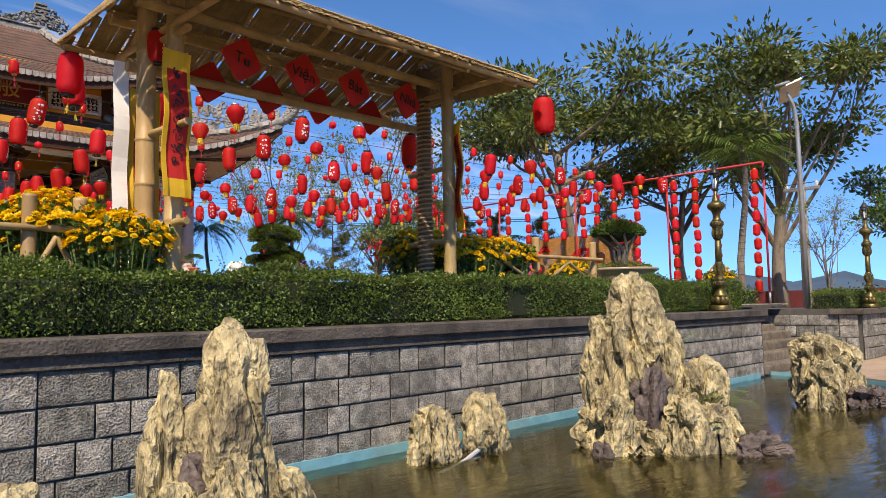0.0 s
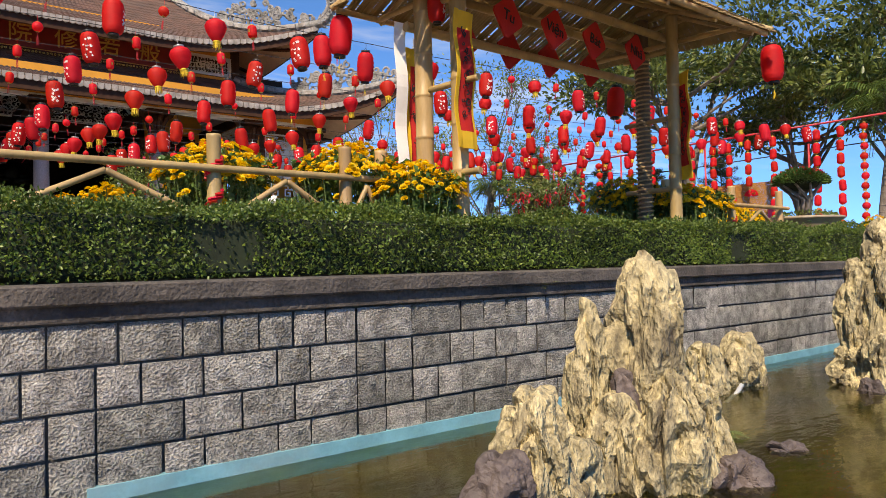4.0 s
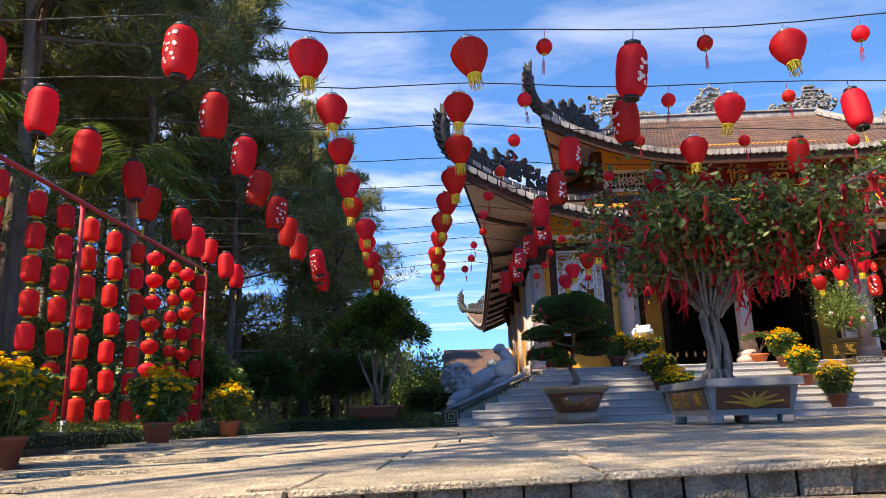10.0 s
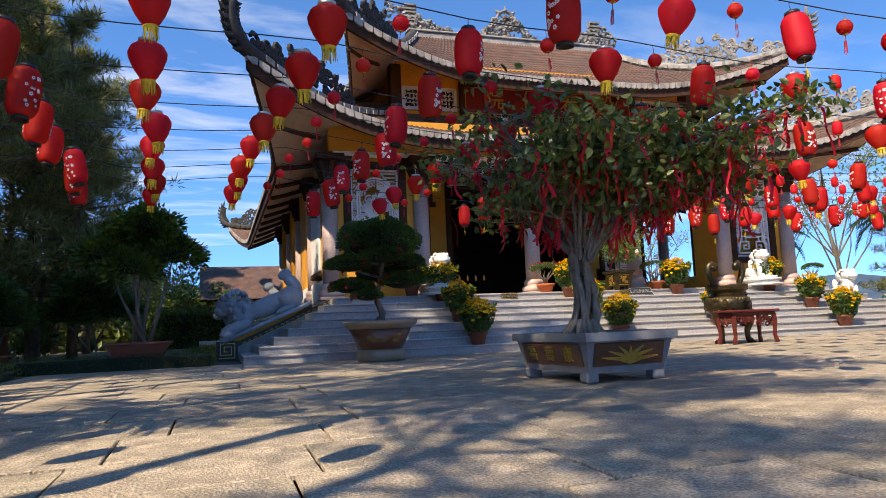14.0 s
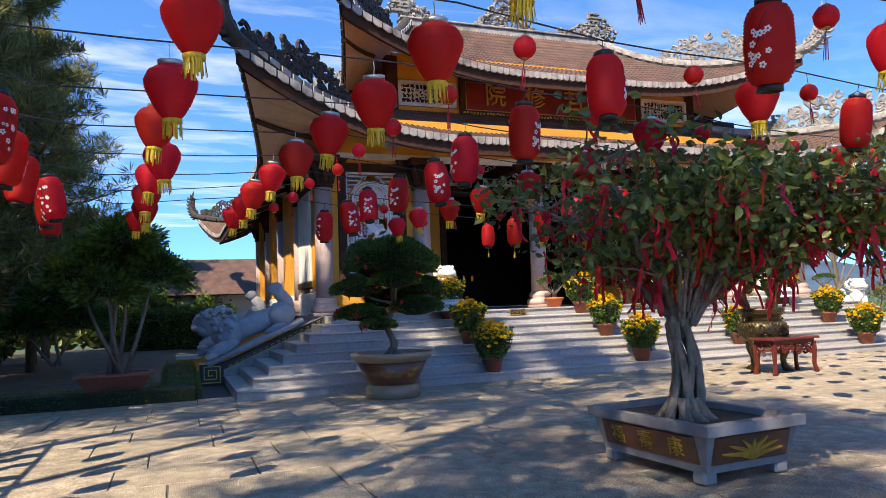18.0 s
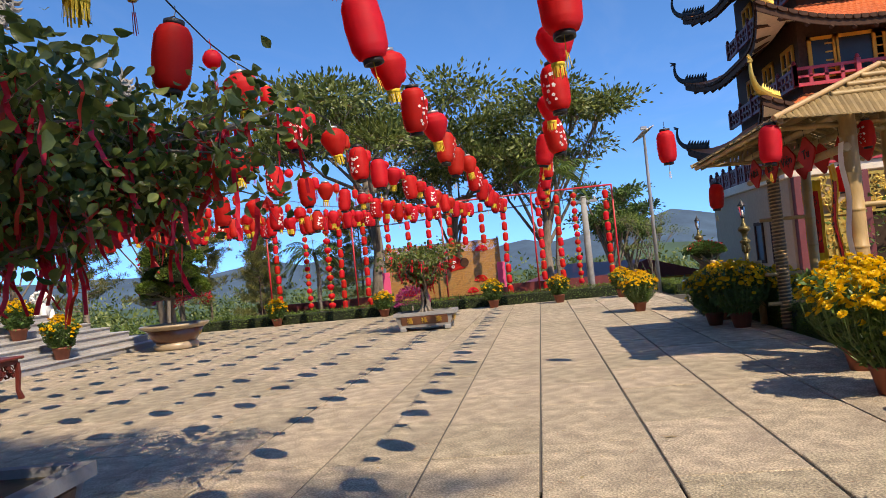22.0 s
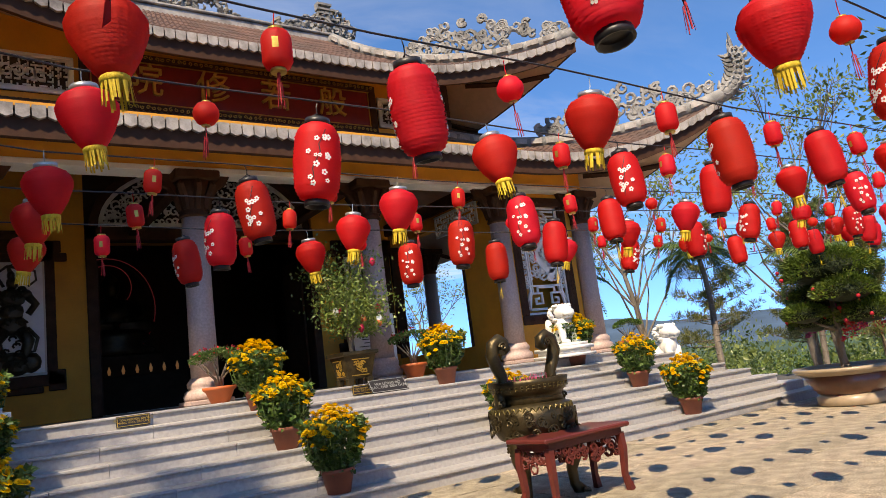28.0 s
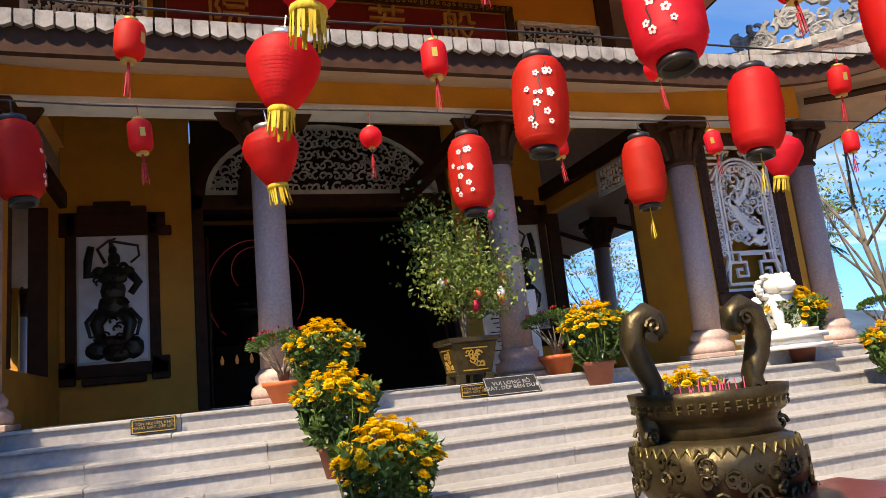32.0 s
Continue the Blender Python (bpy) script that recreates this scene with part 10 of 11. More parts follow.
# ---- thicket and woods behind the pines ----
WOOD = thing("woodland_thicket", "dense dark undergrowth and far pine wood behind the lantern frame", "woods", (-20, 14, ZP), kind="stuff")
ns = np.random.RandomState(8)
for name, n, x0, x1, y0, y1, top, leaf, m in (("undergrowth", 26000, -26, -13, 2, 34, 2.6, 0.2, M_PINE), ("far_wood", 90000, -66, -40, -12, 80, 19, 0.75, M_PINE), ("far_wood", 30000, -34, -10, 46, 70, 7.5, 0.6, M_LEAF)):
    px, py = ns.uniform(x0, x1, n), ns.uniform(y0, y1, n)
    lump = 0.55 + 0.25 * np.sin(px * 0.9 + 1.3 * np.sin(py * 0.7)) + 0.2 * np.sin(py * 1.1 + px * 0.3)
    pz = top * np.clip(lump, 0.12, 1) * ns.rand(n) ** 0.8
    tagged(leaf_cloud(name, np.stack([px + 20, py - 14, pz], 1), m, WOOD, leaf, 0.5, 0.3, 4), kind="stuff")

# ---- far hills and woods ----
def hills(name, r, z0, h, col, label, seed, a0=0, a1=360, n=220):
    bm = bm_new()
    prev = None
    for k in range(n + 1):
        a = radians(a0 + (a1 - a0) * k / n)
        hh = z0 + h * (0.45 + 0.55 * noise.noise((math.cos(a) * 3.1 + seed, math.sin(a) * 3.1, seed)) + 0.16 * noise.noise((math.cos(a) * 14, math.sin(a) * 14 + seed, 0)) + 0.04 * noise.noise((math.cos(a) * 70, math.sin(a) * 70, seed)))
        c, s = math.cos(a), math.sin(a)
        ring = [bm.verts.new(((r * q) * c, (r * q) * s, z)) for q, z in ((0.75, -24), (0.88, z0 + (hh - z0) * 0.45), (1.0, hh), (1.2, -24))]
        if prev:
            for q in range(3):
                bm.faces.new((prev[q], ring[q], ring[q + 1], prev[q + 1])).smooth = True
        prev = ring
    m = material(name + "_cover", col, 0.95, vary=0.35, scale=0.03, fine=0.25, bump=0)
    return tagged(part(name, bm, m), label, "hills", kind="structure")


# farthest ring: the blue of hazy air is painted into its cover colour
hills("backdrop", 900, -14, 84, (0.055, 0.10, 0.15), "distant mountains with blue haze put into their colour", 3)
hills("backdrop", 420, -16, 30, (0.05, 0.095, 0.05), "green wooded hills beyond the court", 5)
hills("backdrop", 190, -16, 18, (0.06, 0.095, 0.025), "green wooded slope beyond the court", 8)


def scrub(name, n, x0, x1, y0, y1, z, hmin, hmax, seed, mat, label, leaves=420, size=0.2):
    ns = np.random.RandomState(seed)
    pts, outs = [], []
    for k in range(n):
        c = np.array([ns.uniform(x0, x1), ns.uniform(y0, y1), z])
        h = ns.uniform(hmin, hmax)
        p, d = on_ellipsoid(leaves, c + np.array([0, 0, h * 0.5]), (h * 0.5, h * 0.5, h * 0.55), ns, -0.9, 0.5)
        p += np.sin(p[:, [1, 2, 0]] * 3.0) * 0.12 * h
        pts.append(p)
        outs.append(d * 0.6)
    o = leaf_cloud(name, np.concatenate(pts), mat, None, size, 0.5, 0.2, seed, out=np.concatenate(outs))
    tagged(o, label, "shrubs", kind="stuff")


scrub("woodland_scrub", 26, -26, -12, 18, 40, ZP, 1.0, 3.0, 5, M_BONSAI, "dark shrubs and undergrowth beneath the pines")
scrub("woodland_scrub", 30, -34, -24, 2, 40, 0.6, 2.0, 5.0, 6, M_BONSAI, "dark undergrowth behind the pine grove", 700)
scrub("woodland_scrub", 12, -9, -4, 46, 54, 0.6, 2.5, 4.5, 7, M_HEDGE, "green trees behind the side house", 3200, 0.22)
scrub("edge_scrub", 70, 24, 50, 4, 60, -3.0, 1.5, 4.6, 8, M_HEDGE, "scrubby green trees on the slope beyond the court", 420)
scrub("valley_wood", 190, 44, 110, -10, 120, -6.0, 4.0, 8.5, 18, M_LEAF, "wooded valley slope beyond the court", 330, 0.5)
scrub("edge_scrub", 16, 20, 46, -30, -2, -0.5, 2.0, 6.0, 9, M_HEDGE, "trees beyond the pond", 700)
scrub("far_grove", 150, 80, 170, -40, 140, -13, 5, 11, 10, M_LEAF, "far wooded slope", 260, 0.7)
BTX = [broad_tree(88, 6.5, 1.9, 5200, "dark leafy tree beyond the pond", M_BONSAI, 0.2, "trees beyond the pond")]
for x, y, s in ((27.5, 6.2, 0.85), (29.5, 5.2, 0.75)):
    o = put(BTX[0], Matrix())
    o.matrix_basis = pose(x, y, ZG, 0, 0, x * 9) @ Matrix.Scale(s, 4)

# ---- bamboo-mat stage board behind the far hedge ----
SB = thing("stage_board", "woven bamboo mat backdrop decorated with red paper fans", "backdrop board", (18.0, 12.7, ZP), -90)
bm = bm_new()
n = 60
for k in range(n):
    z = 0.35 + 1.8 * k / n
    box(bm, -1.95, -0.008 - 0.006 * (k % 2), z, 1.95, 0.01, z + 1.8 / n * 0.9)
tagged(part("mat_slats", bm, M_MAT, SB), kind="stuff")
for x in (-1.9, -0.65, 0.65, 1.9):
    bm = bm_new()
    culm(bm, (x, 0.05, 0), (x, 0.05, 2.2), 0.03)
    part("pole", bm, M_BAMBOO, SB)


def fan(x, z, r, mat):
    f = new("paper_fan")
    f.parent = SB
    bm = bm_new()
    last = None
    for k in range(25):
        a = math.pi * (0.06 + 0.88 * k / 24)
        y = -0.03 - 0.012 * (k % 2)
        ring = [bm.verts.new((x + q * r * math.cos(a), y, z + q * r * math.sin(a))) for q in (0.18, 1.0)]
        if last:
            bm.faces.new((last[0], ring[0], ring[1], last[1]))
        last = ring
    part("pleats", bm, mat, f)
    bm = bm_new()
    for k in range(7):
        a = rr.uniform(0.5, 2.6)
        q = rr.uniform(0.4, 0.8)
        c = (x + q * r * math.cos(a), z + q * r * math.sin(a))
        strap(bm, scroll(c[0], c[1], r * 0.1, 0.9, k, 1, n=7), r * 0.05, -0.05, -0.046)
    part("fan_print", bm, M_PRINT if r > 0.3 else M_GOLD, f)


fan(0.15, 1.15, 0.62, M_RED)
for x, z, r in ((-1.35, 1.7, 0.22), (-1.2, 0.45, 0.24), (1.35, 1.75, 0.22), (1.25, 0.75, 0.24), (0.95, 0.4, 0.2)):
    fan(x, z, r, M_RED)
for x in (-1.95, 1.95):
    bm = bm_new()
    box(bm, x - 0.13, -0.04, 0.5, x + 0.13, -0.02, 1.35, 0.008)
    part("pink_scroll", bm, M_PINKCLOTH, SB)
for x, z in ((-1.5, 1.2), (0.75, 1.45)):
    bm = bm_new()
    lathe(bm, [(0.01, 0), (0.14, 0.01), (0.15, 0.03)], 20)
    o = part("round_tray", bm, M_BROWN, SB)
    o.matrix_local = pose(x, -0.02, z, 90, 0, 0)


# ---- pagoda ----
PG = thing("pagoda", "many-storeyed pagoda with upturned eaves, red railings and gilt panels", "pagoda", (30, -6.5, 0))
PGM = Matrix.Translation((-30, 6.5, 0))


def pg(name, bm, mat, label="", parent=None):
    bm.transform(PGM)
    return part(name, bm, mat, parent or PG, label)


PX, PY, B = 30.0, -6.5, 6.0
bm = bm_new()
box(bm, PX - B, PY - B, -0.5, PX + B, PY + B, 4.8)
pg("base_wall", bm, M_TANWALL)
bm = bm_new()
box(bm, PX - B - 0.15, PY - B - 0.15, 4.8, PX + B + 0.15, PY + B + 0.15, 5.2, 0.03)
pg("cornice", bm, M_CREAM)


def railing(x0, y0, x1, y1, z, h, mat, post, gap):
    r = new("railing")
    r.parent = PG
    L = math.hypot(x1 - x0, y1 - y0)
    n = max(1, round(L / gap))
    d = Vector((x1 - x0, y1 - y0, 0)) / L
    s = Vector((-d.y, d.x, 0)) * 0.05
    def bar(a, b, z0, z1, m, name):
        bm = bm_new()
        p = [a - s, b - s, b + s, a + s]
        lo = [bm.verts.new((q.x, q.y, z0)) for q in p]
        hi = [bm.verts.new((q.x, q.y, z1)) for q in p]
        bm.faces.new(lo[::-1])
        bm.faces.new(hi)
        for k in range(4):
            bm.faces.new((lo[k], lo[(k + 1) % 4], hi[(k + 1) % 4], hi[k]))
        pg(name, bm, m, parent=r)
    A, Bv = Vector((x0, y0, 0)), Vector((x1, y1, 0))
    bar(A, Bv, z + h - 0.12, z + h, mat, "top_rail")
    bar(A, Bv, z, z + 0.14, mat, "bottom_rail")
    bar(A, Bv, z + h * 0.45, z + h * 0.45 + 0.09, mat, "middle_rail")
    for k in range(n + 1):
        c = A + (Bv - A) * (k / n)
        bm = bm_new()
        box(bm, c.x - 0.1, c.y - 0.1, z, c.x + 0.1, c.y + 0.1, z + h + 0.1, 0.02)
        lathe(bm, [(0.07, z + h + 0.1), (0.1, z + h + 0.16), (0.04, z + h + 0.28)], 8, (c.x, c.y, 0))
        pg("baluster_post", bm, post, parent=r)
        if k < n:
            for q in (0.25, 0.5, 0.75):
                e = A + (Bv - A) * ((k + q) / n)
                zz = z + 0.14 if q != 0.5 else z + h * 0.45
                bar(e - d * 0.07, e + d * 0.07, z + 0.14, z + h - 0.12, mat, "infill")


railing(PX - B, PY + B, PX + B, PY + B, 5.2, 0.85, M_MAROON, M_MAROON, 1.4)
railing(PX - B, PY - B, PX - B, PY + B, 5.2, 0.85, M_MAROON, M_MAROON, 1.4)
for x in (25.9, 28.2):
    w = new("base_window")
    w.parent = PG
    bm = bm_new()
    for a in ((x - 0.6, 1.4, x + 0.6, 1.55), (x - 0.6, 3.1, x + 0.6, 3.25), (x - 0.6, 1.55, x - 0.48, 3.1), (x + 0.48, 1.55, x + 0.6, 3.1)):
        box(bm, a[0], PY + B - 0.02, a[1], a[2], PY + B + 0.08, a[3])
    pg("frame", bm, M_BROWN, parent=w)
    bm = bm_new()
    box(bm, x - 0.48, PY + B - 0.02, 1.55, x + 0.48, PY + B + 0.02, 3.1)
    pg("pane", bm, M_BLACK, parent=w)
# gilt west front: pilasters, panels, arch brackets
wx = PX - B
for k in range(6):
    y = PY + B - 0.35 - 2.25 * k
    bm = bm_new()
    box(bm, wx - 0.35, y - 0.25, -0.4, wx, y + 0.25, 4.8, 0.02)
    pg("pilaster", bm, M_MAROON)
for k in range(5):
    y0, y1 = PY + B - 0.6 - 2.25 * (k + 1) + 0.5, PY + B - 0.6 - 2.25 * k
    if k in (0,):
        bm = bm_new()
        box(bm, wx - 0.1, y0, 0.2, wx - 0.003, y1, 3.1, 0.02)
        pg("carved_panel", bm, M_GOLD, "tan and gilt carved panel")
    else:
        # thin dark panel on the solid wall paints the shade of an opening
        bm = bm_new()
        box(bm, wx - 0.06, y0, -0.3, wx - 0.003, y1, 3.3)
        pg("dark_opening", bm, M_INTERIORSHADE)
    bm = bm_new()
    if k == 0:
        # raised emblem and fretted field of the carved panel
        for q in range(34):
            py_, pz_ = rr.uniform(y0 + 0.1, y1 - 0.1), rr.uniform(0.3, 3.0)
            tube(bm, [(wx - 0.115, py_ + 0.1 * math.cos(m * 0.8 + q), pz_ + 0.1 * math.sin(m * 0.8 + q)) for m in range(7)], 0.022, 4)
        yc = (y0 + y1) / 2
        for a0, a1, b0, b1 in ((-0.35, 0.35, 1.85, 1.95), (-0.05, 0.05, 1.1, 2.15), (-0.3, -0.2, 1.2, 1.9), (0.2, 0.3, 1.2, 1.9), (-0.3, 0.3, 1.5, 1.58)):
            box(bm, wx - 0.17, yc + a0, b0, wx - 0.09, yc + a1, b1)
    for q in range(44):
        a = rr.uniform(0, 6.28)
        cy, cz = rr.uniform(y0, y1), rr.uniform(3.3, 4.6) if k == 0 else 3.9 + rr.uniform(-0.4, 0.7) - 1.2 * max(0, abs((2 * (q / 43) - 1)) - 0.6)
        if k:
            cy = y0 + (y1 - y0) * q / 43
        tube(bm, [(wx - 0.14, cy + 0.2 * math.cos(a + m * 0.7) * (1 - m * 0.06), cz + 0.2 * math.sin(a + m * 0.7) * (1 - m * 0.06)) for m in range(10)], 0.05, 5)
    box(bm, wx - 0.16, y0, 3.15, wx - 0.08, y1, 3.25)
    box(bm, wx - 0.16, y0, 4.6, wx - 0.08, y1, 4.72)
    tagged(pg("gilt_tracery", bm, M_GOLD), kind="stuff")
bm = bm_new()
box(bm, wx - 0.25, PY - B, 5.2, wx - 0.18, PY + B, 6.0)
pg("red_frieze", bm, M_PAGODARED)

FLARE = 0.85
z = 5.6
half = 4.7
for lev in range(4):
    S_ = new("storey")
    S_.parent = PG
    bm = bm_new()
    box(bm, PX - half, PY - half, z - 1.6, PX + half, PY + half, z + 2.1)
    pg("wall", bm, M_BROWN if lev else M_MAROON, parent=S_)
    ez = z + 1.5
    tiled, ta = tiled_roof("storey_roof", PX, PY, half + 1.4, half + 1.4, half - 0.2, half - 0.2, ez, ez + 1.2, 0.95, 9, sides=(0, 2, 3), tile=0.3, mat=M_ORANGETILE, parent=PG, tm=PGM, ends=M_BROWN, fascia=M_BROWN, soffit=M_CREAM, drop=0.3)
    for s, u in ((2, 1), (0, -1), (2, -1)):
        pts = [roof_point(*ta, s, u, 0.35 * (1 - q / 8), 0.12) for q in range(9)]
        d = pts[-1] - pts[-2]
        flat = Vector((d.x, d.y, 0)).normalized()
        tail = [pts[-1]]
        for q in range(9):
            ang = 0.5 + q * 0.17
            tail.append(tail[-1] + (flat * math.cos(ang) + Vector((0, 0, math.sin(ang)))) * 0.15)
        bm = bm_new()
        tube(bm, pts[:-1] + tail, [0.16] * 8 + [0.15 - 0.011 * q for q in range(10)], 8)
        for q in range(8):
            p = pts[q] + Vector((0, 0, 0.15))
            tube(bm, [p, p + Vector((0, 0, 0.25)) - flat * 0.12], [0.1, 0.015], 5)
        for q in range(5):
            tube(bm, [tail[-1], tail[-1] + flat * rr.uniform(0.0, 0.35) + Vector((0, 0, rr.uniform(-0.05, 0.3)))], [0.09, 0.02], 5)
        near = (s, u) == (2, 1)
        pg("dragon_finial", bm, M_GOLD if near else M_DARKORN, "gilt dragon finial" if near else "dark dragon finial")
    # soffit ribs
    for k in range(14):
        u = -0.9 + 1.8 * k / 13
        for side in (2, 3):
            a_, b_ = roof_point(*ta, side, u, 0.03, -0.47), roof_point(*ta, side, u, 0.9, -0.3)
            bm = bm_new()
            tube(bm, [a_, b_], 0.09, 4)
            pg("rafter", bm, M_BROWN, parent=S_)
    zf = ez + 1.45
    h2 = half - 0.1
    railing(PX - h2 - 0.3, PY + h2 + 0.3, PX + h2 + 0.3, PY + h2 + 0.3, zf, 0.8, M_MAROON, M_MAROON, 1.8)
    railing(PX - h2 - 0.3, PY - h2 - 0.3, PX - h2 - 0.3, PY + h2 + 0.3, zf, 0.8, M_PAGODARED, M_PAGODARED, 2.2)
    half -= 0.2
    for k in range(4):
        y = PY + half - 0.9 - 2.5 * k
        win = new("window")
        win.parent = PG
        for yy, w, hh in ((y, 0.42, 1.7), (y - 1.5, 0.85, 1.7)):
            zb = zf + 0.35
            bm = bm_new()
            for a in ((yy - w - 0.14, zb, yy + w + 0.14, zb + 0.14), (yy - w - 0.14, zb + hh - 0.14, yy + w + 0.14, zb + hh), (yy - w - 0.14, zb, yy - w, zb + hh), (yy + w, zb, yy + w + 0.14, zb + hh)):
                box(bm, PX - half - 0.1, a[0], a[1], PX - half + 0.05, a[2], a[3])
            for q in range(4):
                box(bm, PX - half - 0.06, yy - w, zb + 0.3 + q * 0.35, PX - half + 0.02, yy - w + 0.3, zb + 0.36 + q * 0.35)
            pg("frame", bm, M_OCHRE, parent=win)
            bm = bm_new()
            box(bm, PX - half - 0.03, yy - w, zb + 0.1, PX - half - 0.003, yy + w, zb + hh - 0.1)
            pg("pane", bm, M_BLACK, parent=win)
    for k in range(3):
        x = PX - half + 1.2 + 2.6 * k
        win = new("window")
        win.parent = PG
        bm = bm_new()
        zb = zf + 0.35
        for a in ((x - 0.7, zb, x + 0.7, zb + 0.14), (x - 0.7, zb + 1.5, x + 0.7, zb + 1.64), (x - 0.7, zb, x - 0.58, zb + 1.6), (x + 0.58, zb, x + 0.7, zb + 1.6), (x - 0.06, zb, x + 0.06, zb + 1.6), (x - 0.6, zb + 0.8, x + 0.6, zb + 0.88)):
            box(bm, a[0], PY + half - 0.05, a[1], a[2], PY + half + 0.1, a[3])
        pg("frame", bm, M_OCHRE, parent=win)
    z = zf + 0.8
FLARE = 0.95

# ---- things beyond the pond ----
UP = thing("utility_pole", "weathered concrete utility pole with a steel crossarm and cables", "utility pole", (22.0, 7.6, 0.6))
bm = bm_new()
tube(bm, [(0, 0, -0.6), (0, 0, 2.0), (0, 0, 4.2)], [0.15, 0.13, 0.11], 12)
part("pole", bm, M_CONCRETE, UP)
bm = bm_new()
box(bm, -0.06, -0.5, 3.95, 0.06, 0.5, 4.05, 0.01)
part("crossarm", bm, M_STEEL, UP)
for yy in (-0.42, 0.42):
    bm = bm_new()
    lathe(bm, [(0.03, 4.05), (0.055, 4.09), (0.03, 4.12), (0.055, 4.15), (0.02, 4.19)], 10, (0, yy, 0))
    part("insulator", bm, M_WHITE, UP)
    bm = bm_new()
    tube(bm, [(0, yy, 4.17), (-2, 8 + yy, 3.75), (-4, 17 + yy, 4.3)], 0.012, 4)
    part("cable", bm, M_WIRE, UP)
YS = thing("standing_board", "tall narrow yellow information board on a stand", "sign", (16.9, 3.55, ZG), -62)
bm = bm_new()
box(bm, -0.16, -0.02, 0.1, 0.16, 0.02, 1.75, 0.008)
part("board", bm, M_SIGNYEL, YS)
bm = bm_new()
for k in range(20):
    w = 0.11 * (0.5 + 0.5 * ((k * 53) % 10) / 10)
    box(bm, -w, -0.026, 0.35 + k * 0.066, w, -0.021, 0.372 + k * 0.066)
tagged(part("text_bars", bm, M_TERRA, YS), kind="stuff")
bm = bm_new()
for s in (-1, 1):
    tube(bm, [(0.05 * s, 0.02, 0.45), (0.2 * s, 0.25, 0.0)], 0.018, 6)
    tube(bm, [(0.05 * s, -0.02, 0.3), (0.2 * s, -0.2, 0.0)], 0.018, 6)
part("stand", bm, M_WHITE, YS)
BIN = thing("wheeled_bin", "yellow plastic wheeled bin", "bin", (18.6, 3.4, ZG), 30)
bm = bm_new()
rg = [[bm.verts.new((sx * a, sy * a, zz)) for sx, sy in ((-1, -1), (1, -1), (1, 1), (-1, 1))] for a, zz in ((0.2, 0.06), (0.27, 0.78), (0.3, 0.8), (0.3, 0.84))]
for a, b in zip(rg, rg[1:]):
    for k in range(4):
        bm.faces.new((a[k], a[(k + 1) % 4], b[(k + 1) % 4], b[k]))
bm.faces.new(rg[-1])
part("body", bm, M_SIGNYEL, BIN)
bm = bm_new()
box(bm, -0.31, -0.31, 0.84, 0.31, 0.31, 0.9, 0.02)
part("lid", bm, M_SIGNYEL, BIN)
for s in (-1, 1):
    bm = bm_new()
    tube(bm, [(s * 0.22, 0.2, 0.08), (s * 0.27, 0.2, 0.08)], 0.08, 12)
    part("wheel", bm, M_BLACK, BIN)
HS = thing("low_building", "long low building with a maroon metal roof beyond the pond", "building", (36, 4.2, -1.0), 20)
bm = bm_new()
box(bm, -1, -3, 0, 9, 3, 1.9)
part("wall", bm, M_OCHRE, HS)
bm = bm_new()
vs = [bm.verts.new(p) for p in ((-1.6, -3.8, 1.9), (9.6, -3.8, 1.9), (9.6, 0, 3.0), (-1.6, 0, 3.0), (9.6, 3.8, 1.9), (-1.6, 3.8, 1.9))]
for f in ((0, 1, 2, 3), (3, 2, 4, 5), (0, 3, 5), (1, 4, 2)):
    bm.faces.new([vs[i] for i in f])
part("roof", bm, M_MAROON, HS)
WALLR = thing("boundary_wall", "low maroon-topped boundary wall on the slope", "wall", (24.5, 14, 0.3), kind="structure")
bm = bm_new()
box(bm, 0, -8, 0, 0.2, 8, 1.35)
part("wall", bm, M_MAROON, WALLR)

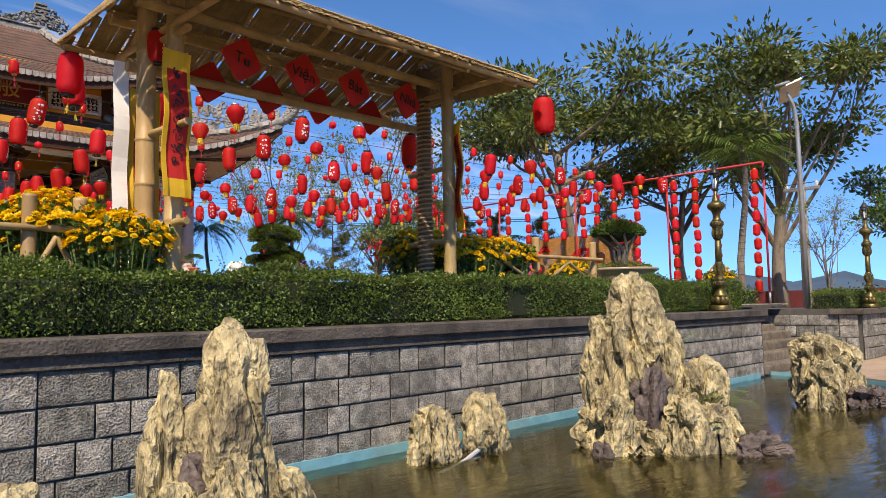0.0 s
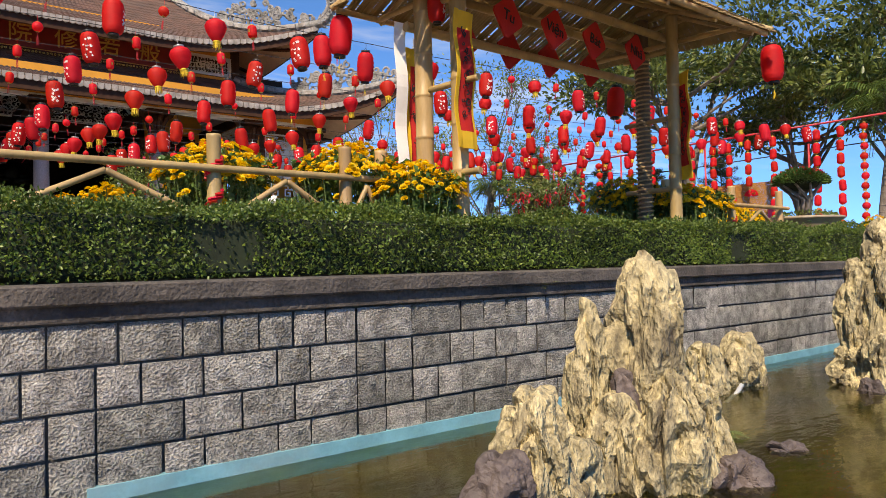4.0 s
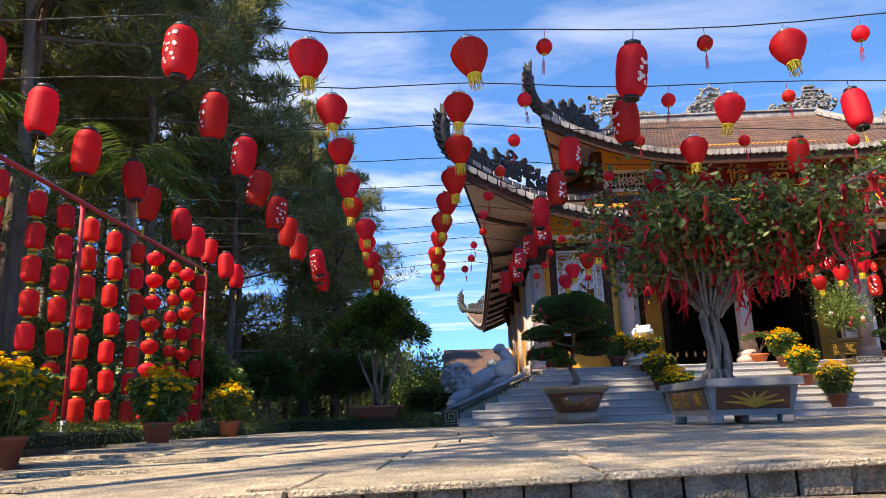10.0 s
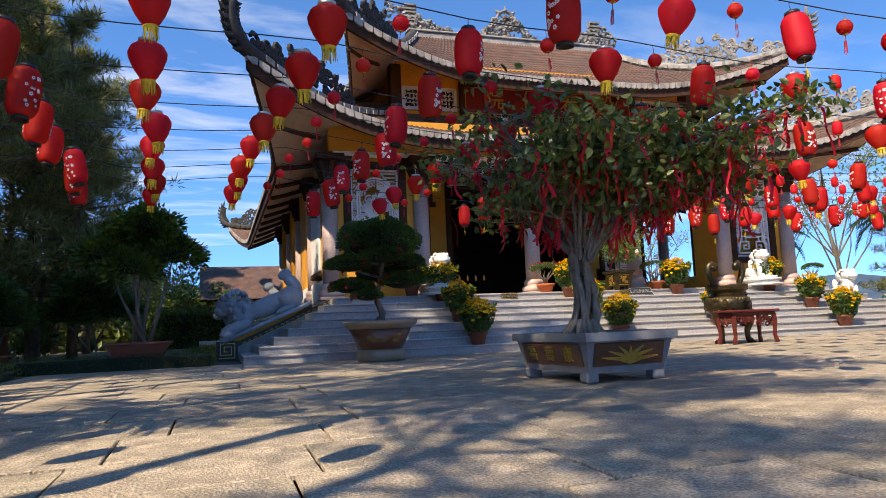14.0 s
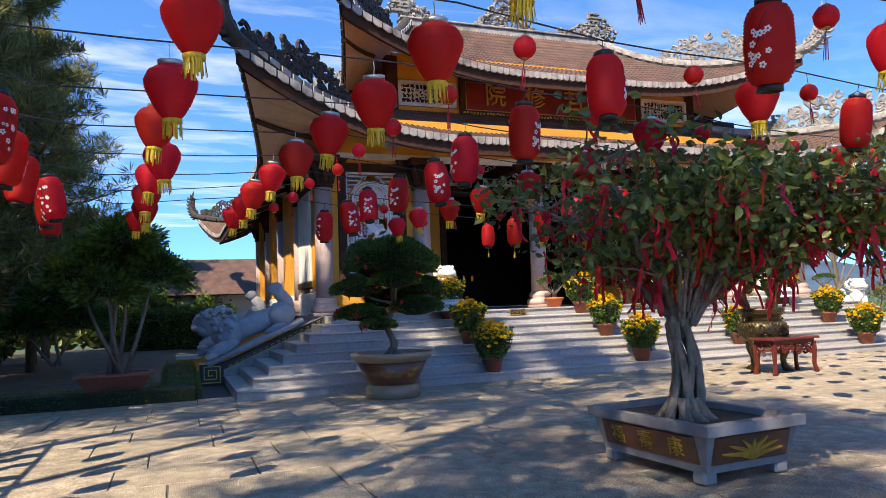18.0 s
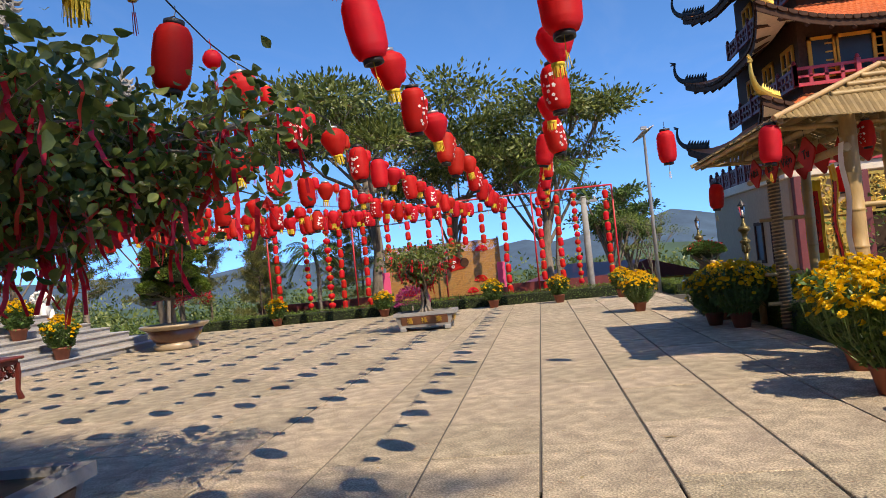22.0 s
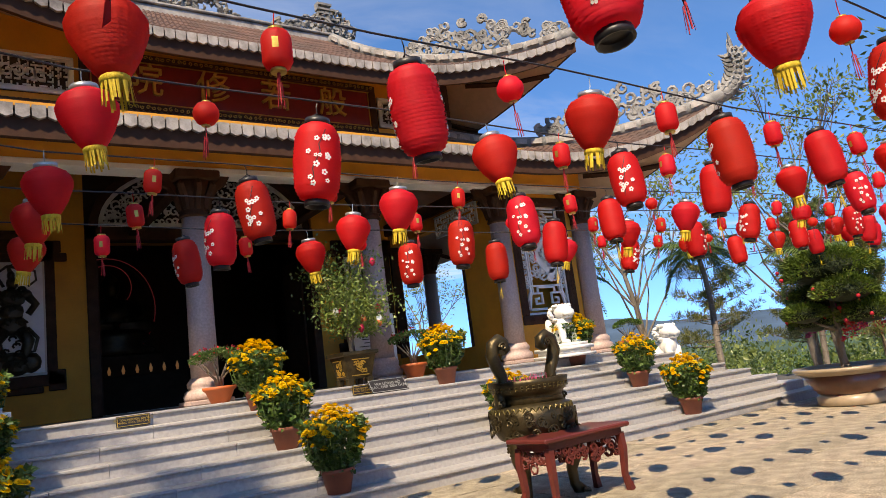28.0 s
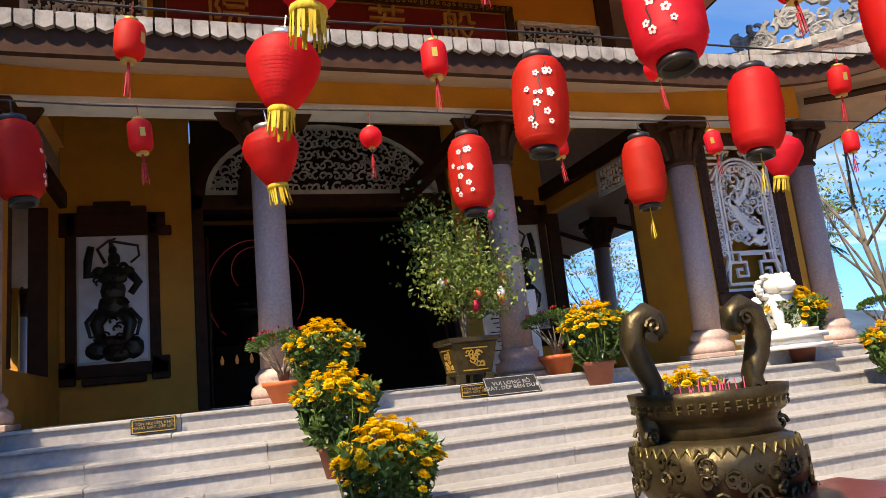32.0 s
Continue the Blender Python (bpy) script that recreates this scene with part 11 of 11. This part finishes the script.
# high thin cloud
def cloud_material():
    m = bpy.data.materials.new("thin_cloud")
    m.use_nodes = True
    nt = m.node_tree
    n = nt.nodes
    co = n.new("ShaderNodeTexCoord")
    mp = n.new("ShaderNodeMapping")
    mp.inputs["Scale"].default_value = (0.0016, 0.0036, 1)
    mp.inputs["Rotation"].default_value = (0, 0, 0.5)
    nz = n.new("ShaderNodeTexNoise")
    nz.inputs["Scale"].default_value, nz.inputs["Detail"].default_value, nz.inputs["Roughness"].default_value = 1.0, 7, 0.6
    nz.inputs["Distortion"].default_value = 0.6
    rp = n.new("ShaderNodeValToRGB")
    rp.color_ramp.elements[0].position, rp.color_ramp.elements[1].position = 0.46, 0.84
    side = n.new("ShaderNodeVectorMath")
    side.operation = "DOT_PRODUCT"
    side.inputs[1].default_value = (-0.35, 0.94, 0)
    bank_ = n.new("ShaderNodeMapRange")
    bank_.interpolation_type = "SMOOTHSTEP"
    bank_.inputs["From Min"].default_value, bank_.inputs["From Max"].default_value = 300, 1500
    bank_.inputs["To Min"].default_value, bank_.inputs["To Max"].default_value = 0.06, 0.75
    am = n.new("ShaderNodeMath")
    am.operation = "MULTIPLY"
    em = n.new("ShaderNodeEmission")
    em.inputs["Color"].default_value = (0.86, 0.92, 1.0, 1)
    em.inputs["Strength"].default_value = 0.85
    tr = n.new("ShaderNodeBsdfTransparent")
    mx = n.new("ShaderNodeMixShader")
    L = nt.links.new
    L(co.outputs["Object"], mp.inputs[0])
    L(mp.outputs[0], nz.inputs["Vector"])
    L(nz.outputs["Fac"], rp.inputs[0])
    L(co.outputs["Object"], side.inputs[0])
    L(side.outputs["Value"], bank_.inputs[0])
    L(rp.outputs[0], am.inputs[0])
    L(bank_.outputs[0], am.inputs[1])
    L(am.outputs[0], mx.inputs[0])
    L(tr.outputs[0], mx.inputs[1])
    L(em.outputs[0], mx.inputs[2])
    L(mx.outputs[0], n["Material Output"].inputs[0])
    return m


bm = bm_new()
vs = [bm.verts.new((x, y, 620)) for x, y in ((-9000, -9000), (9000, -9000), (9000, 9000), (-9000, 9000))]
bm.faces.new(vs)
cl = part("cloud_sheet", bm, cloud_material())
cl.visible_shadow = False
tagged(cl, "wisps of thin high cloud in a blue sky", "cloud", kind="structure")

# ---- small pieces last: stones of the walls, steps and court ----
rs = random.Random(11)
lay_stones(wall_south, WALL_X1 - STAIR_X1 - 0.05, 0.98 - ZG, rs, lambda u, v: Matrix.Translation((STAIR_X1 + 0.04 + u, WALL_Y - 0.05, ZG + 0.01 + v)), unit=0.11)
lay_stones(wall_east, 3.4, 0.92, rs, lambda u, v: Matrix.Translation((16.02 + u, WALL_Y - 0.39, ZG + v)), unit=0.12)
lay_stones(wall_east, 2.4, 0.92, rs, lambda u, v: Matrix.Translation((15.92, WALL_Y + 2.1 - u, ZG + v)) @ pose(0, 0, 0, 0, 0, -90), unit=0.12)
lay_stones(wall_west, 2.2, 0.92, rs, lambda u, v: Matrix.Translation((STAIR_X0 + 0.04, 5.0 + u, ZG + v)) @ pose(0, 0, 0, 0, 0, 90), unit=0.1, depth=0.03)
for k in range(8):
    y, z = 4.94 + TREAD * k, ZG + RISE * k
    x = STAIR_X0 + 0.005
    while x < STAIR_X1 - 0.05:
        w = min(rs.uniform(0.17, 0.25), STAIR_X1 - x)
        if STAIR_X1 - x - w < 0.09:
            w = STAIR_X1 - x
        o = new("stone", rs.choice(STEP_STONES))
        o.parent = steps
        o.matrix_local = Matrix.Translation((x + 0.0045, y + rs.uniform(-0.006, 0.006), step_z(x + w / 2, z) + 0.003)) @ Matrix.Diagonal((w - 0.009, 0.034, step_z(x + w / 2, z + RISE) - step_z(x + w / 2, z) - 0.012, 1))
        x += w
    x = STAIR_X0 + 0.005
    while x < STAIR_X1 - 0.05:
        w = min(rs.uniform(0.45, 0.9), STAIR_X1 - x)
        if STAIR_X1 - x - w < 0.2:
            w = STAIR_X1 - x
        bm = bm_new()
        zt = step_z(x + w / 2, z + RISE)
        box(bm, x + 0.004, y + 0.006, zt - 0.03, x + w - 0.005, y + (TREAD + 0.03 if k < 7 else 0.014), zt + rs.uniform(-0.004, 0.002), 0.004)
        part("tread_stone", bm, M_STEP, steps)
        x += w

floor = thing("floor", "sunlit tan stone paving slabs with dark joints", "floor", kind="structure")
slab_meshes = {}


def slab_mesh(w, d, v):
    key = (round(w, 2), round(d, 2), v)
    if key not in slab_meshes:
        bm = bm_new()
        box(bm, -w / 2, -d / 2, -0.03, w / 2, d / 2, 0, 0.006)
        me = bpy.data.meshes.new("slab")
        bm.to_mesh(me)
        bm.free()
        me.materials.append(M_SLAB)
        slab_meshes[key] = me
    return slab_meshes[key]


far_bm = bm_new()
count = 0
y = 6.1
row = 0
while y < 19.9:
    d = 0.792 if row else 0.31
    x = (-9.3 if y > 7.2 else STAIR_X1 + 0.42) + 0.0
    first = rs.uniform(0.5, 1.2)
    while x < 16.35:
        w = first if first else rs.choice((1.25, 1.25, 1.05, 1.4))
        first = 0
        w = min(w, 16.36 - x)
        cx, cy = x + w / 2, y + d / 2
        if w > 0.1:
            near = -7.5 < cx < 11 and 7.2 < y < 19
            if near and count < 300:
                o = new("slab", slab_mesh(w - 0.018, d - 0.018, 0))
                o.parent = floor
                tip_x = math.degrees(math.atan((fall(cx, cy - d / 2) - fall(cx, cy + d / 2)) / d))
                tip_y = math.degrees(math.atan((fall(cx + w / 2, cy) - fall(cx - w / 2, cy)) / w))
                o.matrix_local = pose(cx, cy, ZP - fall(cx, cy) + rs.uniform(-0.003, 0.002), tip_x + rs.uniform(-0.15, 0.15), tip_y + rs.uniform(-0.15, 0.15), rs.uniform(-0.2, 0.2))
                count += 1
            else:
                dz = fall(cx, cy)
                box(far_bm, x + 0.007, y + 0.009, ZP - 0.03 - dz, x + w - 0.007, y + d - 0.009, ZP - dz + rs.uniform(-0.003, 0.002))
        x += w
    y += d
    row += 1
tagged(part("slabs", far_bm, M_SLAB_FAR, floor), kind="stuff")


# fallen leaves and pine needles lying on the paving and the steps' edge
def litter(name, n, x0, x1, y0, y1, z, length, width, mat, label, seed, curl=0.3):
    ns = np.random.RandomState(seed)
    verts, faces = [], []
    for k in range(n):
        # thicker towards the grove
        c = Vector((x0 + (x1 - x0) * ns.rand() ** 1.5, ns.uniform(y0, y1), z))
        c.z -= fall(c.x, c.y) if c.y > 7.27 else 0.0
        a, L = ns.uniform(0, 6.28), length * ns.uniform(0.5, 1.3)
        d, s_ = Vector((math.cos(a), math.sin(a), 0)), Vector((-math.sin(a), math.cos(a), 0))
        i = len(verts)
        up = Vector((0, 0, L * curl * ns.uniform(0.2, 1)))
        verts += [c - d * L / 2, c + s_ * width * L / 2 + up * 0.5, c + d * L / 2 + up * 0.3, c - s_ * width * L / 2 + up * 0.2]
        faces.append((i, i + 1, i + 2, i + 3))
    tagged(raw(name, verts, faces, mat, None, label), label, "leaves", kind="stuff")


litter("fallen_leaves", 1500, -9.2, 4, 6.15, 14, ZP + 0.004, 0.022, 0.6, M_DRYLEAF, "small pale dry leaves scattered over the paving", 5)
litter("fallen_needles", 900, -9.2, 2, 6.15, 16, ZP + 0.004, 0.13, 0.025, M_DRYNEEDLE, "brown pine needles lying on the paving", 6, 0.05)
litter("fallen_leaves", 60, -4, 15, 8, 19, ZP + 0.004, 0.09, 0.4, M_DRYLEAF, "a few larger dry leaves on the paving", 7)
